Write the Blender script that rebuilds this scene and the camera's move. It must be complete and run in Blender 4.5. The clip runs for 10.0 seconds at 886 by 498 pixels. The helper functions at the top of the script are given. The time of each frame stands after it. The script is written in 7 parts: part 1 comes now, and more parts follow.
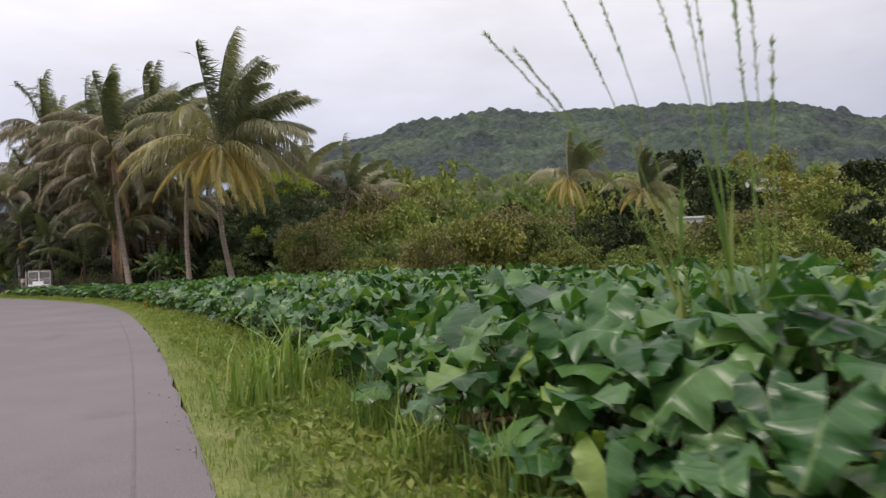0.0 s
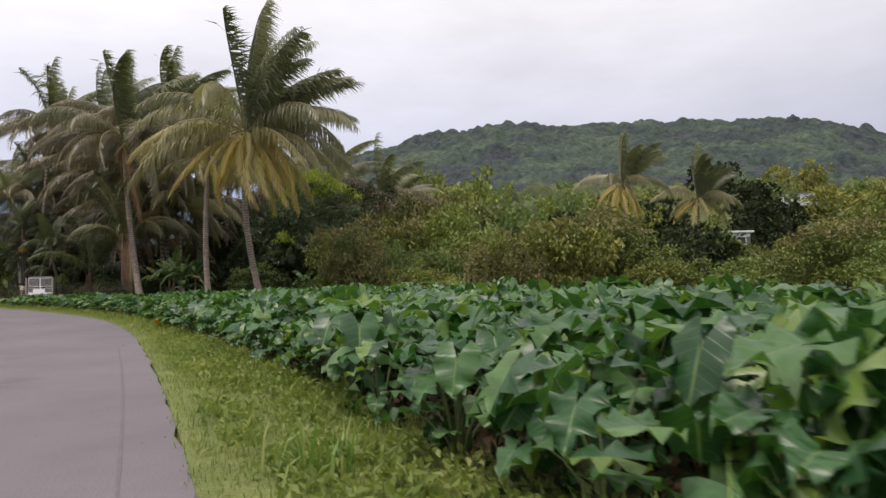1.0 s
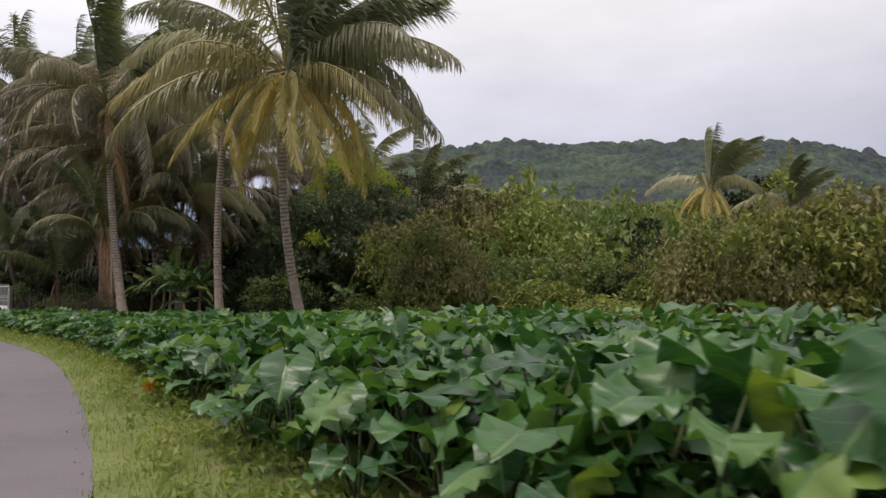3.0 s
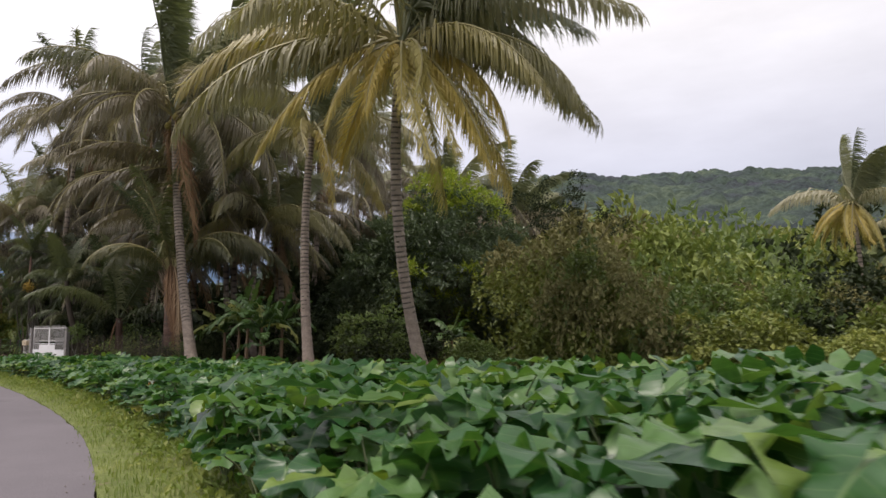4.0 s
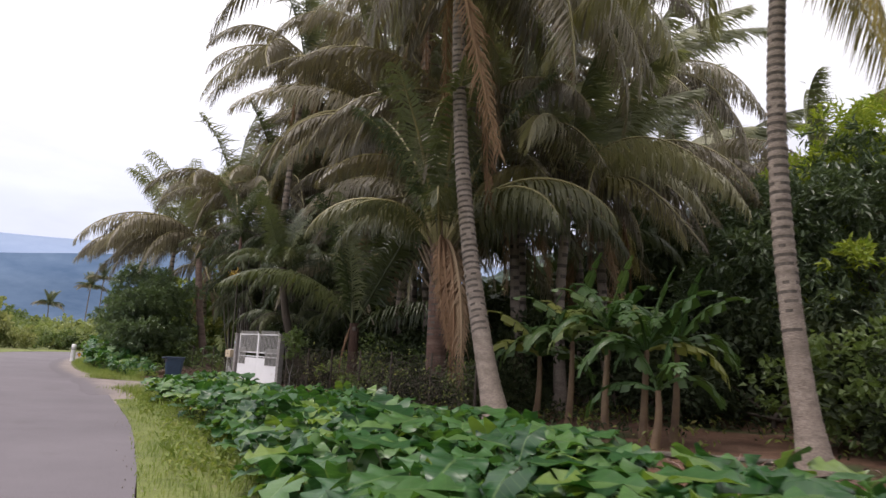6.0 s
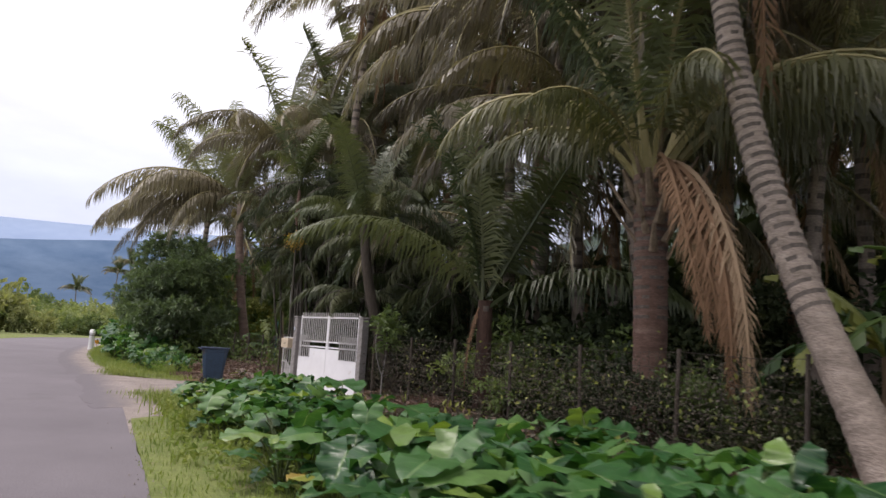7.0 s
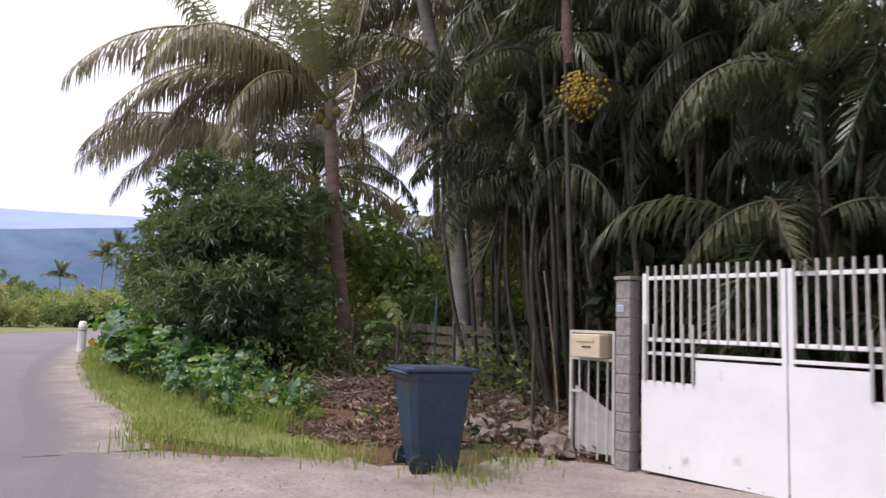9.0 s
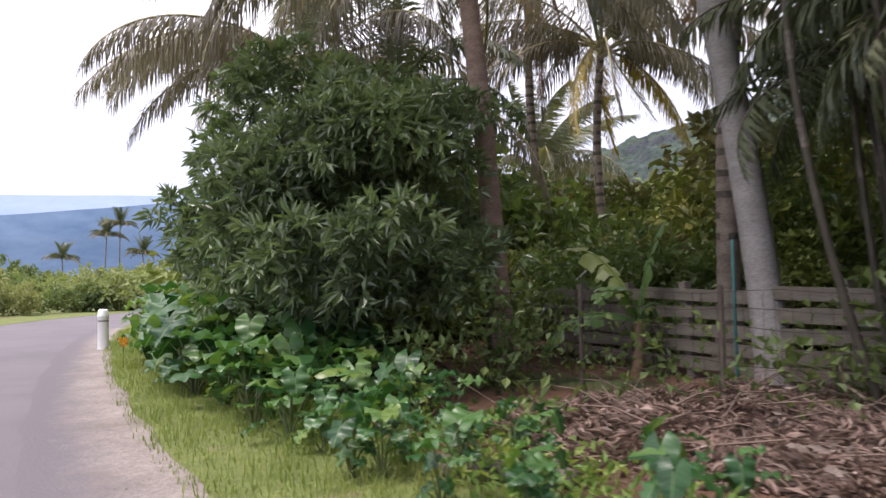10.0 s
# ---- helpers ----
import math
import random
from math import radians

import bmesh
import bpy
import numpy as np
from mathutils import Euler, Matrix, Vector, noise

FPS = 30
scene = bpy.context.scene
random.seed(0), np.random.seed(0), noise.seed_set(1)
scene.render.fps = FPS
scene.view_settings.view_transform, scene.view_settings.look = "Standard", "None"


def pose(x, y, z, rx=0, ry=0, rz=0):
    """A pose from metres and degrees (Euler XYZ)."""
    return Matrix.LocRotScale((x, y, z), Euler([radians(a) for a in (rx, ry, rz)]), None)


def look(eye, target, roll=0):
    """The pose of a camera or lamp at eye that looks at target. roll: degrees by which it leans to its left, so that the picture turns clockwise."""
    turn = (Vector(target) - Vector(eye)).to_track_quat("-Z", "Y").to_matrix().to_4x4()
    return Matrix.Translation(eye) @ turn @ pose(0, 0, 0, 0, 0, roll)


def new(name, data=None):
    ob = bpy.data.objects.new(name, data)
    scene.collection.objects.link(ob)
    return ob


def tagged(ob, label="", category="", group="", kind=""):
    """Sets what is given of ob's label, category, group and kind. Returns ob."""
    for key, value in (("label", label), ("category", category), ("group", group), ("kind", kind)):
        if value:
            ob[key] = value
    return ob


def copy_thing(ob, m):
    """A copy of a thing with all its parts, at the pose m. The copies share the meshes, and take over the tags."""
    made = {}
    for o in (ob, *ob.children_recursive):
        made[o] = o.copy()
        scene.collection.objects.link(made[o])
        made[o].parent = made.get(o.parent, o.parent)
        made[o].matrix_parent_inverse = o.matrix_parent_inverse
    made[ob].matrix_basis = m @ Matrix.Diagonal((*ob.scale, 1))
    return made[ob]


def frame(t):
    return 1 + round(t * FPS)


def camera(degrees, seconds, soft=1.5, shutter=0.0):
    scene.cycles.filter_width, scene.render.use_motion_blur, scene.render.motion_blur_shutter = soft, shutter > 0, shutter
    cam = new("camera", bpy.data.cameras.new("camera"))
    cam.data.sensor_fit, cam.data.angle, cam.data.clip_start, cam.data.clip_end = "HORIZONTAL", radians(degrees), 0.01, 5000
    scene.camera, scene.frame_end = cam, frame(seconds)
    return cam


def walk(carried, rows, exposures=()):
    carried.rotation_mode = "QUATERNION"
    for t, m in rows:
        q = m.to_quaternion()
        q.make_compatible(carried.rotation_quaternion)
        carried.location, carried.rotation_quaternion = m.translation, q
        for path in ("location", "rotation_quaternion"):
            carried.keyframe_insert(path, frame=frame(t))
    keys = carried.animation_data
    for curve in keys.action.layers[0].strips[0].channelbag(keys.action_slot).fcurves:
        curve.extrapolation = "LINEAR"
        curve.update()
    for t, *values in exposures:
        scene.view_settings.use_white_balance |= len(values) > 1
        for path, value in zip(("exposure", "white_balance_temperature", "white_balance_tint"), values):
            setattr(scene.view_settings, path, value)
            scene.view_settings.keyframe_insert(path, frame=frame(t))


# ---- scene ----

# ======================= camera =======================
cam = camera(64.0, 10.0, soft=1.5, shutter=0.12)
ROWS = [
    (0.0, -0.00, 0.00, 1.40, -1.86, 1.40, 1.59),
    (0.5, -1.24, 3.30, 1.40, -2.32, 0.17, 2.41),
    (1.0, -2.44, 6.50, 1.41, -0.94, 2.50, 0.67),
    (1.5, -3.67, 9.56, 1.38, 1.25, 3.77, 2.09),
    (2.0, -4.78, 12.55, 1.39, -1.19, 4.65, 1.47),
    (2.2, -5.22, 13.74, 1.40, -2.05, 4.50, 0.53),
    (3.3, -7.93, 20.31, 1.39, -1.56, 3.92, -0.58),
    (3.5, -8.46, 21.54, 1.44, -0.62, 4.34, -0.05),
    (4.0, -9.83, 24.65, 1.44, 2.85, 6.96, 0.26),
    (4.5, -11.34, 27.83, 1.38, 6.66, 6.83, -0.72),
    (5.0, -13.08, 31.02, 1.37, 10.11, 5.54, -0.94),
    (5.5, -15.14, 34.20, 1.35, 16.74, 6.77, 0.28),
    (6.0, -17.23, 37.44, 1.46, 18.13, 8.67, -3.12),
    (6.2, -18.13, 38.65, 1.40, 18.53, 6.55, -3.07),
    (7.3, -23.80, 44.68, 1.41, 20.23, 7.87, -3.63),
    (7.5, -24.80, 45.67, 1.40, 19.31, 5.69, -3.51),
    (8.0, -27.26, 48.03, 1.41, 19.37, 7.29, -2.29),
    (8.5, -29.76, 50.32, 1.35, 19.79, 7.44, -2.62),
    (9.0, -32.29, 52.63, 1.37, 19.15, 5.90, -1.80),
    (9.5, -34.84, 54.91, 1.48, 18.58, 5.66, 0.86),
    (10.0, -37.43, 57.14, 1.46, 19.38, 2.75, 1.49),
]
walk(cam, [(t, pose(x, y, z, 90 + pitch, roll, yaw)) for t, x, y, z, yaw, pitch, roll in ROWS],
     exposures=[(0.0, 0.22, 6650, 14), (1.0, 0.22, 6650, 14), (2.0, 0.1, 6650, 14), (3.3, 0.15, 6650, 15), (4.5, 0.4, 6550, 15), (5.5, 0.64, 6500, 16), (6.2, 0.46, 6450, 17), (7.5, 0.55, 6400, 18), (8.1, 0.72, 6350, 19), (9.2, 0.76, 6300, 20), (10.0, 0.94, 6300, 20)])

# ======================= world and sun =======================
SUN_EL, SUN_AZ = radians(70), radians(235)      # azimuth clockwise from +y


def build_world():
    w = bpy.data.worlds.new("overcast_sky")
    w.use_nodes = True
    scene.world = w
    nt = w.node_tree
    nt.nodes.clear()
    N, L = nt.nodes.new, nt.links.new
    out, bg = N("ShaderNodeOutputWorld"), N("ShaderNodeBackground")
    sky = N("ShaderNodeTexSky")
    sky.sky_type, sky.sun_disc = "NISHITA", False
    sky.sun_elevation, sky.sun_rotation = SUN_EL, SUN_AZ
    co = N("ShaderNodeTexCoord")
    sep = N("ShaderNodeSeparateXYZ")
    L(co.outputs["Generated"], sep.inputs[0])
    # height bands of the cloud deck
    ramp = N("ShaderNodeValToRGB")
    e = ramp.color_ramp.elements
    e[0].position, e[0].color = 0.0, (0.74, 0.80, 0.94, 1)
    e[1].position, e[1].color = 0.62, (1.12, 1.12, 1.13, 1)
    for p, c in ((0.17, (0.66, 0.70, 0.83, 1)), (0.27, (0.82, 0.84, 0.93, 1)), (0.4, (1.08, 1.08, 1.1, 1))):
        k = e.new(p)
        k.color = c
    L(sep.outputs["Z"], ramp.inputs[0])
    # cloud cells, stretched flat
    mp = N("ShaderNodeMapping")
    mp.inputs["Scale"].default_value = (1.0, 1.0, 3.2)
    L(co.outputs["Generated"], mp.inputs[0])
    nz = N("ShaderNodeTexNoise")
    nz.inputs["Scale"].default_value, nz.inputs["Detail"].default_value, nz.inputs["Roughness"].default_value = 2.3, 6.0, 0.55
    L(mp.outputs[0], nz.inputs["Vector"])
    cr = N("ShaderNodeMapRange")
    cr.inputs["From Min"].default_value, cr.inputs["From Max"].default_value = 0.3, 0.72
    cr.inputs["To Min"].default_value, cr.inputs["To Max"].default_value = 0.86, 1.16
    L(nz.outputs["Fac"], cr.inputs[0])
    # brighter cloud towards the hidden sun, on the west side
    br = N("ShaderNodeMapRange")
    br.inputs["From Min"].default_value, br.inputs["From Max"].default_value = -0.1, 0.75
    br.inputs["To Min"].default_value, br.inputs["To Max"].default_value = 1.0, 1.25
    neg = N("ShaderNodeMath")
    neg.operation = "MULTIPLY"
    neg.inputs[1].default_value = -1.0
    L(sep.outputs["X"], neg.inputs[0])
    L(neg.outputs[0], br.inputs[0])
    m1 = N("ShaderNodeMath")
    m1.operation = "MULTIPLY"
    L(cr.outputs[0], m1.inputs[0])
    L(br.outputs[0], m1.inputs[1])
    vm = N("ShaderNodeVectorMath")
    vm.operation = "SCALE"
    L(ramp.outputs[0], vm.inputs[0])
    L(m1.outputs[0], vm.inputs["Scale"])
    sk = N("ShaderNodeVectorMath")
    sk.operation = "SCALE"
    sk.inputs["Scale"].default_value = 0.1
    L(sky.outputs[0], sk.inputs[0])
    mix = N("ShaderNodeMix")
    mix.data_type = "RGBA"
    mix.inputs["Factor"].default_value = 0.93
    L(sk.outputs[0], mix.inputs["A"])
    L(vm.outputs[0], mix.inputs["B"])
    L(mix.outputs["Result"], bg.inputs["Color"])
    bg.inputs["Strength"].default_value = 0.8
    L(bg.outputs[0], out.inputs[0])


build_world()
sun = new("sun", bpy.data.lights.new("sun", "SUN"))
sun.data.energy, sun.data.angle, sun.data.color = 1.9, radians(20), (1.0, 0.94, 0.84)
sdir = Vector((math.sin(SUN_AZ) * math.cos(SUN_EL), math.cos(SUN_AZ) * math.cos(SUN_EL), math.sin(SUN_EL)))
sun.matrix_world = look(sdir * 100, (0, 0, 0))

# ======================= materials =======================


def base_mat(name, rough=0.8, metal=0.0, spec=0.5):
    m = bpy.data.materials.new(name)
    m.use_nodes = True
    p = m.node_tree.nodes["Principled BSDF"]
    p.inputs["Roughness"].default_value, p.inputs["Metallic"].default_value = rough, metal
    p.inputs["Specular IOR Level"].default_value = spec
    return m, m.node_tree, p


def ramp_node(nt, stops):
    r = nt.nodes.new("ShaderNodeValToRGB")
    e = r.color_ramp.elements
    e[0].position, e[0].color = stops[0][0], (*stops[0][1], 1)
    e[1].position, e[1].color = stops[-1][0], (*stops[-1][1], 1)
    for p, c in stops[1:-1]:
        k = e.new(p)
        k.color = (*c, 1)
    return r


def noise_node(nt, scale, detail=4.0, rough=0.6, stretch=None, obj=True):
    n = nt.nodes.new("ShaderNodeTexNoise")
    n.inputs["Scale"].default_value, n.inputs["Detail"].default_value, n.inputs["Roughness"].default_value = scale, detail, rough
    co = nt.nodes.new("ShaderNodeTexCoord")
    mp = nt.nodes.new("ShaderNodeMapping")
    if stretch:
        mp.inputs["Scale"].default_value = stretch
    if obj:
        nt.links.new(co.outputs["Object"], mp.inputs[0])
    else:
        g = nt.nodes.new("ShaderNodeNewGeometry")
        nt.links.new(g.outputs["Position"], mp.inputs[0])
    nt.links.new(mp.outputs[0], n.inputs["Vector"])
    return n


def mixer(nt, a, b, fac, blend="MIX"):
    m = nt.nodes.new("ShaderNodeMix")
    m.data_type, m.blend_type = "RGBA", blend
    for sock, v in (("Factor", fac), ("A", a), ("B", b)):
        if isinstance(v, (int, float)):
            m.inputs[sock].default_value = v
        elif isinstance(v, tuple):
            m.inputs[sock].default_value = (*v, 1)
        else:
            nt.links.new(v, m.inputs[sock])
    return m.outputs["Result"]


def add_bump(nt, p, height, strength, dist):
    b = nt.nodes.new("ShaderNodeBump")
    b.inputs["Strength"].default_value, b.inputs["Distance"].default_value = strength, dist
    nt.links.new(height, b.inputs["Height"])
    nt.links.new(b.outputs[0], p.inputs["Normal"])


def surface(name, stops, scale, fine=0.0, rough=0.85, bump=0.4, dist=0.02, stretch=None, metal=0.0, stain=None, spec=0.4, world=False):
    """Two scales of noise on one ramp, with relief."""
    m, nt, p = base_mat(name, rough, metal, spec)
    n1 = noise_node(nt, scale, 5.0, 0.65, stretch, not world)
    r = ramp_node(nt, stops)
    nt.links.new(n1.outputs["Fac"], r.inputs[0])
    col = r.outputs[0]
    if fine:
        n2 = noise_node(nt, fine, 3.0, 0.7, stretch, not world)
        r2 = ramp_node(nt, ((0.3, (0.72, 0.72, 0.72)), (0.7, (1.22, 1.22, 1.22))))
        nt.links.new(n2.outputs["Fac"], r2.inputs[0])
        col = mixer(nt, col, r2.outputs[0], 1.0, "MULTIPLY")
        add_bump(nt, p, n2.outputs["Fac"], bump, dist)
    else:
        add_bump(nt, p, n1.outputs["Fac"], bump, dist)
    if stain:
        n3 = noise_node(nt, stain[1], 4.0, 0.6, None, not world)
        r3 = ramp_node(nt, ((stain[2], (0, 0, 0)), (stain[2] + 0.12, (1, 1, 1))))
        nt.links.new(n3.outputs["Fac"], r3.inputs[0])
        col = mixer(nt, col, stain[0], r3.outputs[0])
    nt.links.new(col, p.inputs["Base Color"])
    return m


def leaf_mat(name, stops, rough=0.5, trans=0.25, by="island", patch=None, spec=0.35, tone=False):
    """Leaves: colour drawn per leaf (or per object), a little light passing through."""
    m, nt, p = base_mat(name, rough, 0.0, spec)
    r = ramp_node(nt, stops)
    if by == "island":
        g = nt.nodes.new("ShaderNodeNewGeometry")
        src = g.outputs["Random Per Island"]
    else:
        g = nt.nodes.new("ShaderNodeObjectInfo")
        src = g.outputs["Random"]
    if patch:
        n = noise_node(nt, patch, 3.0, 0.5, None, False)
        a = nt.nodes.new("ShaderNodeMath")
        a.operation = "MULTIPLY_ADD"
        a.inputs[1].default_value = 0.45
        nt.links.new(src, a.inputs[0])
        s = nt.nodes.new("ShaderNodeMath")
        s.operation = "MULTIPLY_ADD"
        s.inputs[1].default_value, s.inputs[2].default_value = 1.3, -0.42
        nt.links.new(n.outputs["Fac"], s.inputs[0])
        nt.links.new(s.outputs[0], a.inputs[2])
        src = a.outputs[0]
    nt.links.new(src, r.inputs[0])
    col = r.outputs[0]
    if tone:
        oi = nt.nodes.new("ShaderNodeObjectInfo")
        r2 = ramp_node(nt, ((0.0, (0.5, 0.6, 0.5)), (0.3, (0.85, 0.92, 0.78)), (0.7, (1.08, 1.08, 0.95)), (1.0, (1.2, 1.08, 1.0))))
        nt.links.new(oi.outputs["Random"], r2.inputs[0])
        col = mixer(nt, col, r2.outputs[0], 1.0, "MULTIPLY")
    nt.links.new(col, p.inputs["Base Color"])
    if trans:
        t = nt.nodes.new("ShaderNodeBsdfTranslucent")
        nt.links.new(mixer(nt, col, (1.15, 1.2, 0.6), 1.0, "MULTIPLY"), t.inputs["Color"])
        mx = nt.nodes.new("ShaderNodeMixShader")
        mx.inputs[0].default_value = trans
        nt.links.new(p.outputs[0], mx.inputs[1])
        nt.links.new(t.outputs[0], mx.inputs[2])
        nt.links.new(mx.outputs[0], nt.nodes["Material Output"].inputs["Surface"])
    return m


def taro_mat(name, stops, vein, rough=0.5):
    """Big leaf: colour per object, pale midrib and side veins along the leaf's own map."""
    m, nt, p = base_mat(name, rough, 0.0, 0.5)
    L, N = nt.links.new, nt.nodes.new
    info = N("ShaderNodeNewGeometry")
    r = ramp_node(nt, stops)
    oi = N("ShaderNodeObjectInfo")
    ad = N("ShaderNodeMath")
    ad.operation = "ADD"
    L(info.outputs["Random Per Island"], ad.inputs[0])
    L(oi.outputs["Random"], ad.inputs[1])
    fr = N("ShaderNodeMath")
    fr.operation = "FRACT"
    L(ad.outputs[0], fr.inputs[0])
    L(fr.outputs[0], r.inputs[0])
    uv = N("ShaderNodeUVMap")
    sep = N("ShaderNodeSeparateXYZ")
    L(uv.outputs[0], sep.inputs[0])
    ab = N("ShaderNodeMath")
    ab.operation = "ABSOLUTE"
    L(sep.outputs["Y"], ab.inputs[0])
    mul = N("ShaderNodeMath")
    mul.operation = "MULTIPLY_ADD"
    mul.inputs[1].default_value = -0.45
    L(ab.outputs[0], mul.inputs[0])
    L(sep.outputs["X"], mul.inputs[2])
    sc = N("ShaderNodeMath")
    sc.operation = "MULTIPLY"
    sc.inputs[1].default_value = 7.0
    L(mul.outputs[0], sc.inputs[0])
    f2 = N("ShaderNodeMath")
    f2.operation = "PINGPONG"
    f2.inputs[1].default_value = 0.5
    L(sc.outputs[0], f2.inputs[0])
    lat = N("ShaderNodeMapRange")
    lat.inputs["From Min"].default_value, lat.inputs["From Max"].default_value = 0.0, 0.09
    lat.inputs["To Min"].default_value, lat.inputs["To Max"].default_value = 0.28, 0.0
    L(f2.outputs[0], lat.inputs[0])
    mid = N("ShaderNodeMapRange")
    mid.inputs["From Min"].default_value, mid.inputs["From Max"].default_value = 0.006, 0.028
    mid.inputs["To Min"].default_value, mid.inputs["To Max"].default_value = 0.9, 0.0
    L(ab.outputs[0], mid.inputs[0])
    mx = N("ShaderNodeMath")
    mx.operation = "MAXIMUM"
    L(lat.outputs[0], mx.inputs[0])
    L(mid.outputs[0], mx.inputs[1])
    col = mixer(nt, r.outputs[0], vein, mx.outputs[0])
    nz = noise_node(nt, 9.0, 4.0, 0.6)
    r2 = ramp_node(nt, ((0.3, (0.8, 0.8, 0.8)), (0.7, (1.15, 1.15, 1.15))))
    L(nz.outputs["Fac"], r2.inputs[0])
    col = mixer(nt, col, r2.outputs[0], 1.0, "MULTIPLY")
    L(col, p.inputs["Base Color"])
    add_bump(nt, p, mx.outputs[0], 0.3, 0.01)
    t = N("ShaderNodeBsdfTranslucent")
    L(mixer(nt, col, (1.2, 1.25, 0.5), 1.0, "MULTIPLY"), t.inputs["Color"])
    ms = N("ShaderNodeMixShader")
    ms.inputs[0].default_value = 0.3
    L(p.outputs[0], ms.inputs[1])
    L(t.outputs[0], ms.inputs[2])
    L(ms.outputs[0], nt.nodes["Material Output"].inputs["Surface"])
    return m


M_ASPHALT = surface("worn_asphalt", ((0.3, (0.138, 0.123, 0.136)), (0.7, (0.18, 0.161, 0.176))), 0.35, 60.0, 0.9, 0.35, 0.006, None, 0.0, ((0.122, 0.109, 0.116), 0.5, 0.62), 0.3, True)
M_SEAM = surface("tar_seam", ((0.3, (0.11, 0.098, 0.105)), (0.7, (0.14, 0.126, 0.135))), 3.0, 40.0, 0.8, 0.3, 0.004)
M_SOIL = surface("red_brown_soil", ((0.25, (0.075, 0.042, 0.028)), (0.5, (0.125, 0.07, 0.046)), (0.75, (0.175, 0.105, 0.072))), 0.9, 14.0, 0.95, 0.8, 0.05, None, 0.0, ((0.06, 0.08, 0.03), 0.35, 0.52), 0.2, True)
M_GRAVEL = surface("gravel_dirt", ((0.3, (0.205, 0.172, 0.158)), (0.55, (0.29, 0.248, 0.228)), (0.75, (0.37, 0.32, 0.29))), 1.1, 26.0, 0.95, 0.7, 0.02, None, 0.0, ((0.165, 0.14, 0.115), 0.8, 0.58), 0.2, True)
M_VERGE = surface("grass_floor", ((0.3, (0.12, 0.15, 0.046)), (0.7, (0.2, 0.225, 0.076))), 1.4, 25.0, 0.95, 0.8, 0.04, None, 0.0, ((0.2, 0.175, 0.1), 2.2, 0.6), 0.2, True)
M_FIELD = surface("rough_grass_ground", ((0.3, (0.1, 0.125, 0.045)), (0.55, (0.15, 0.17, 0.062)), (0.75, (0.2, 0.2, 0.085))), 0.5, 12.0, 0.95, 0.9, 0.06, None, 0.0, ((0.17, 0.13, 0.08), 0.25, 0.62), 0.2, True)
M_GRASS = leaf_mat("verge_grass", ((0.0, (0.115, 0.175, 0.042)), (0.5, (0.21, 0.262, 0.068)), (0.85, (0.32, 0.335, 0.115)), (1.0, (0.44, 0.39, 0.21))), 0.6, 0.38, "island", 0.7)
M_TALLGRASS = leaf_mat("tall_grass", ((0.0, (0.12, 0.22, 0.045)), (0.6, (0.21, 0.31, 0.075)), (1.0, (0.33, 0.36, 0.12))), 0.5, 0.35)
M_TARO = taro_mat("taro_leaf", ((0.0, (0.017, 0.064, 0.02)), (0.35, (0.034, 0.106, 0.031)), (0.65, (0.064, 0.155, 0.044)), (0.9, (0.112, 0.21, 0.06)), (1.0, (0.18, 0.26, 0.052))), (0.15, 0.24, 0.09), 0.33)
M_TARO_OLD = taro_mat("yellowing_taro_leaf", ((0.0, (0.24, 0.26, 0.045)), (0.5, (0.2, 0.25, 0.05)), (1.0, (0.32, 0.22, 0.04))), (0.4, 0.4, 0.15))
M_STALK = surface("taro_stalk", ((0.3, (0.08, 0.12, 0.04)), (0.7, (0.12, 0.13, 0.06))), 6.0, 0, 0.5)
M_FROND = leaf_mat("palm_leaflet", ((0.0, (0.15, 0.15, 0.085)), (0.35, (0.215, 0.208, 0.12)), (0.7, (0.3, 0.28, 0.175)), (1.0, (0.38, 0.345, 0.23))), 0.38, 0.4, "object", None, 0.8)
M_FROND_U = leaf_mat("green_palm_leaflet", ((0.0, (0.13, 0.15, 0.09)), (0.5, (0.205, 0.22, 0.13)), (1.0, (0.31, 0.31, 0.19))), 0.42, 0.36, "object", None, 0.7)
M_FROND_L = leaf_mat("golden_olive_palm_leaflet", ((0.0, (0.21, 0.19, 0.085)), (0.5, (0.3, 0.26, 0.11)), (1.0, (0.41, 0.34, 0.15))), 0.42, 0.32, "object", None, 0.7)
M_FROND_T = leaf_mat("grey_tan_palm_leaflet", ((0.0, (0.1, 0.083, 0.06)), (0.5, (0.19, 0.16, 0.118)), (1.0, (0.33, 0.29, 0.23))), 0.38, 0.34, "object", None, 0.6)
M_FROND_Y = leaf_mat("yellowed_palm_leaflet", ((0.0, (0.38, 0.31, 0.09)), (0.5, (0.5, 0.38, 0.11)), (1.0, (0.42, 0.37, 0.15))), 0.5, 0.3, "object")
M_FROND_G = leaf_mat("dark_green_palm_leaflet", ((0.0, (0.055, 0.076, 0.034)), (0.5, (0.092, 0.112, 0.05)), (1.0, (0.16, 0.172, 0.085))), 0.38, 0.32, "object", None, 0.6)
M_TRUNK_B = surface("red_brown_palm_bark", ((0.25, (0.085, 0.048, 0.036)), (0.5, (0.14, 0.082, 0.062)), (0.8, (0.24, 0.165, 0.13))), 2.4, 20.0, 0.9, 0.7, 0.03, (1, 1, 4))
M_FROND_O = leaf_mat("olive_palm_leaflet", ((0.0, (0.085, 0.09, 0.04)), (0.5, (0.13, 0.132, 0.06)), (1.0, (0.2, 0.19, 0.095))), 0.4, 0.32, "object", None, 0.7)
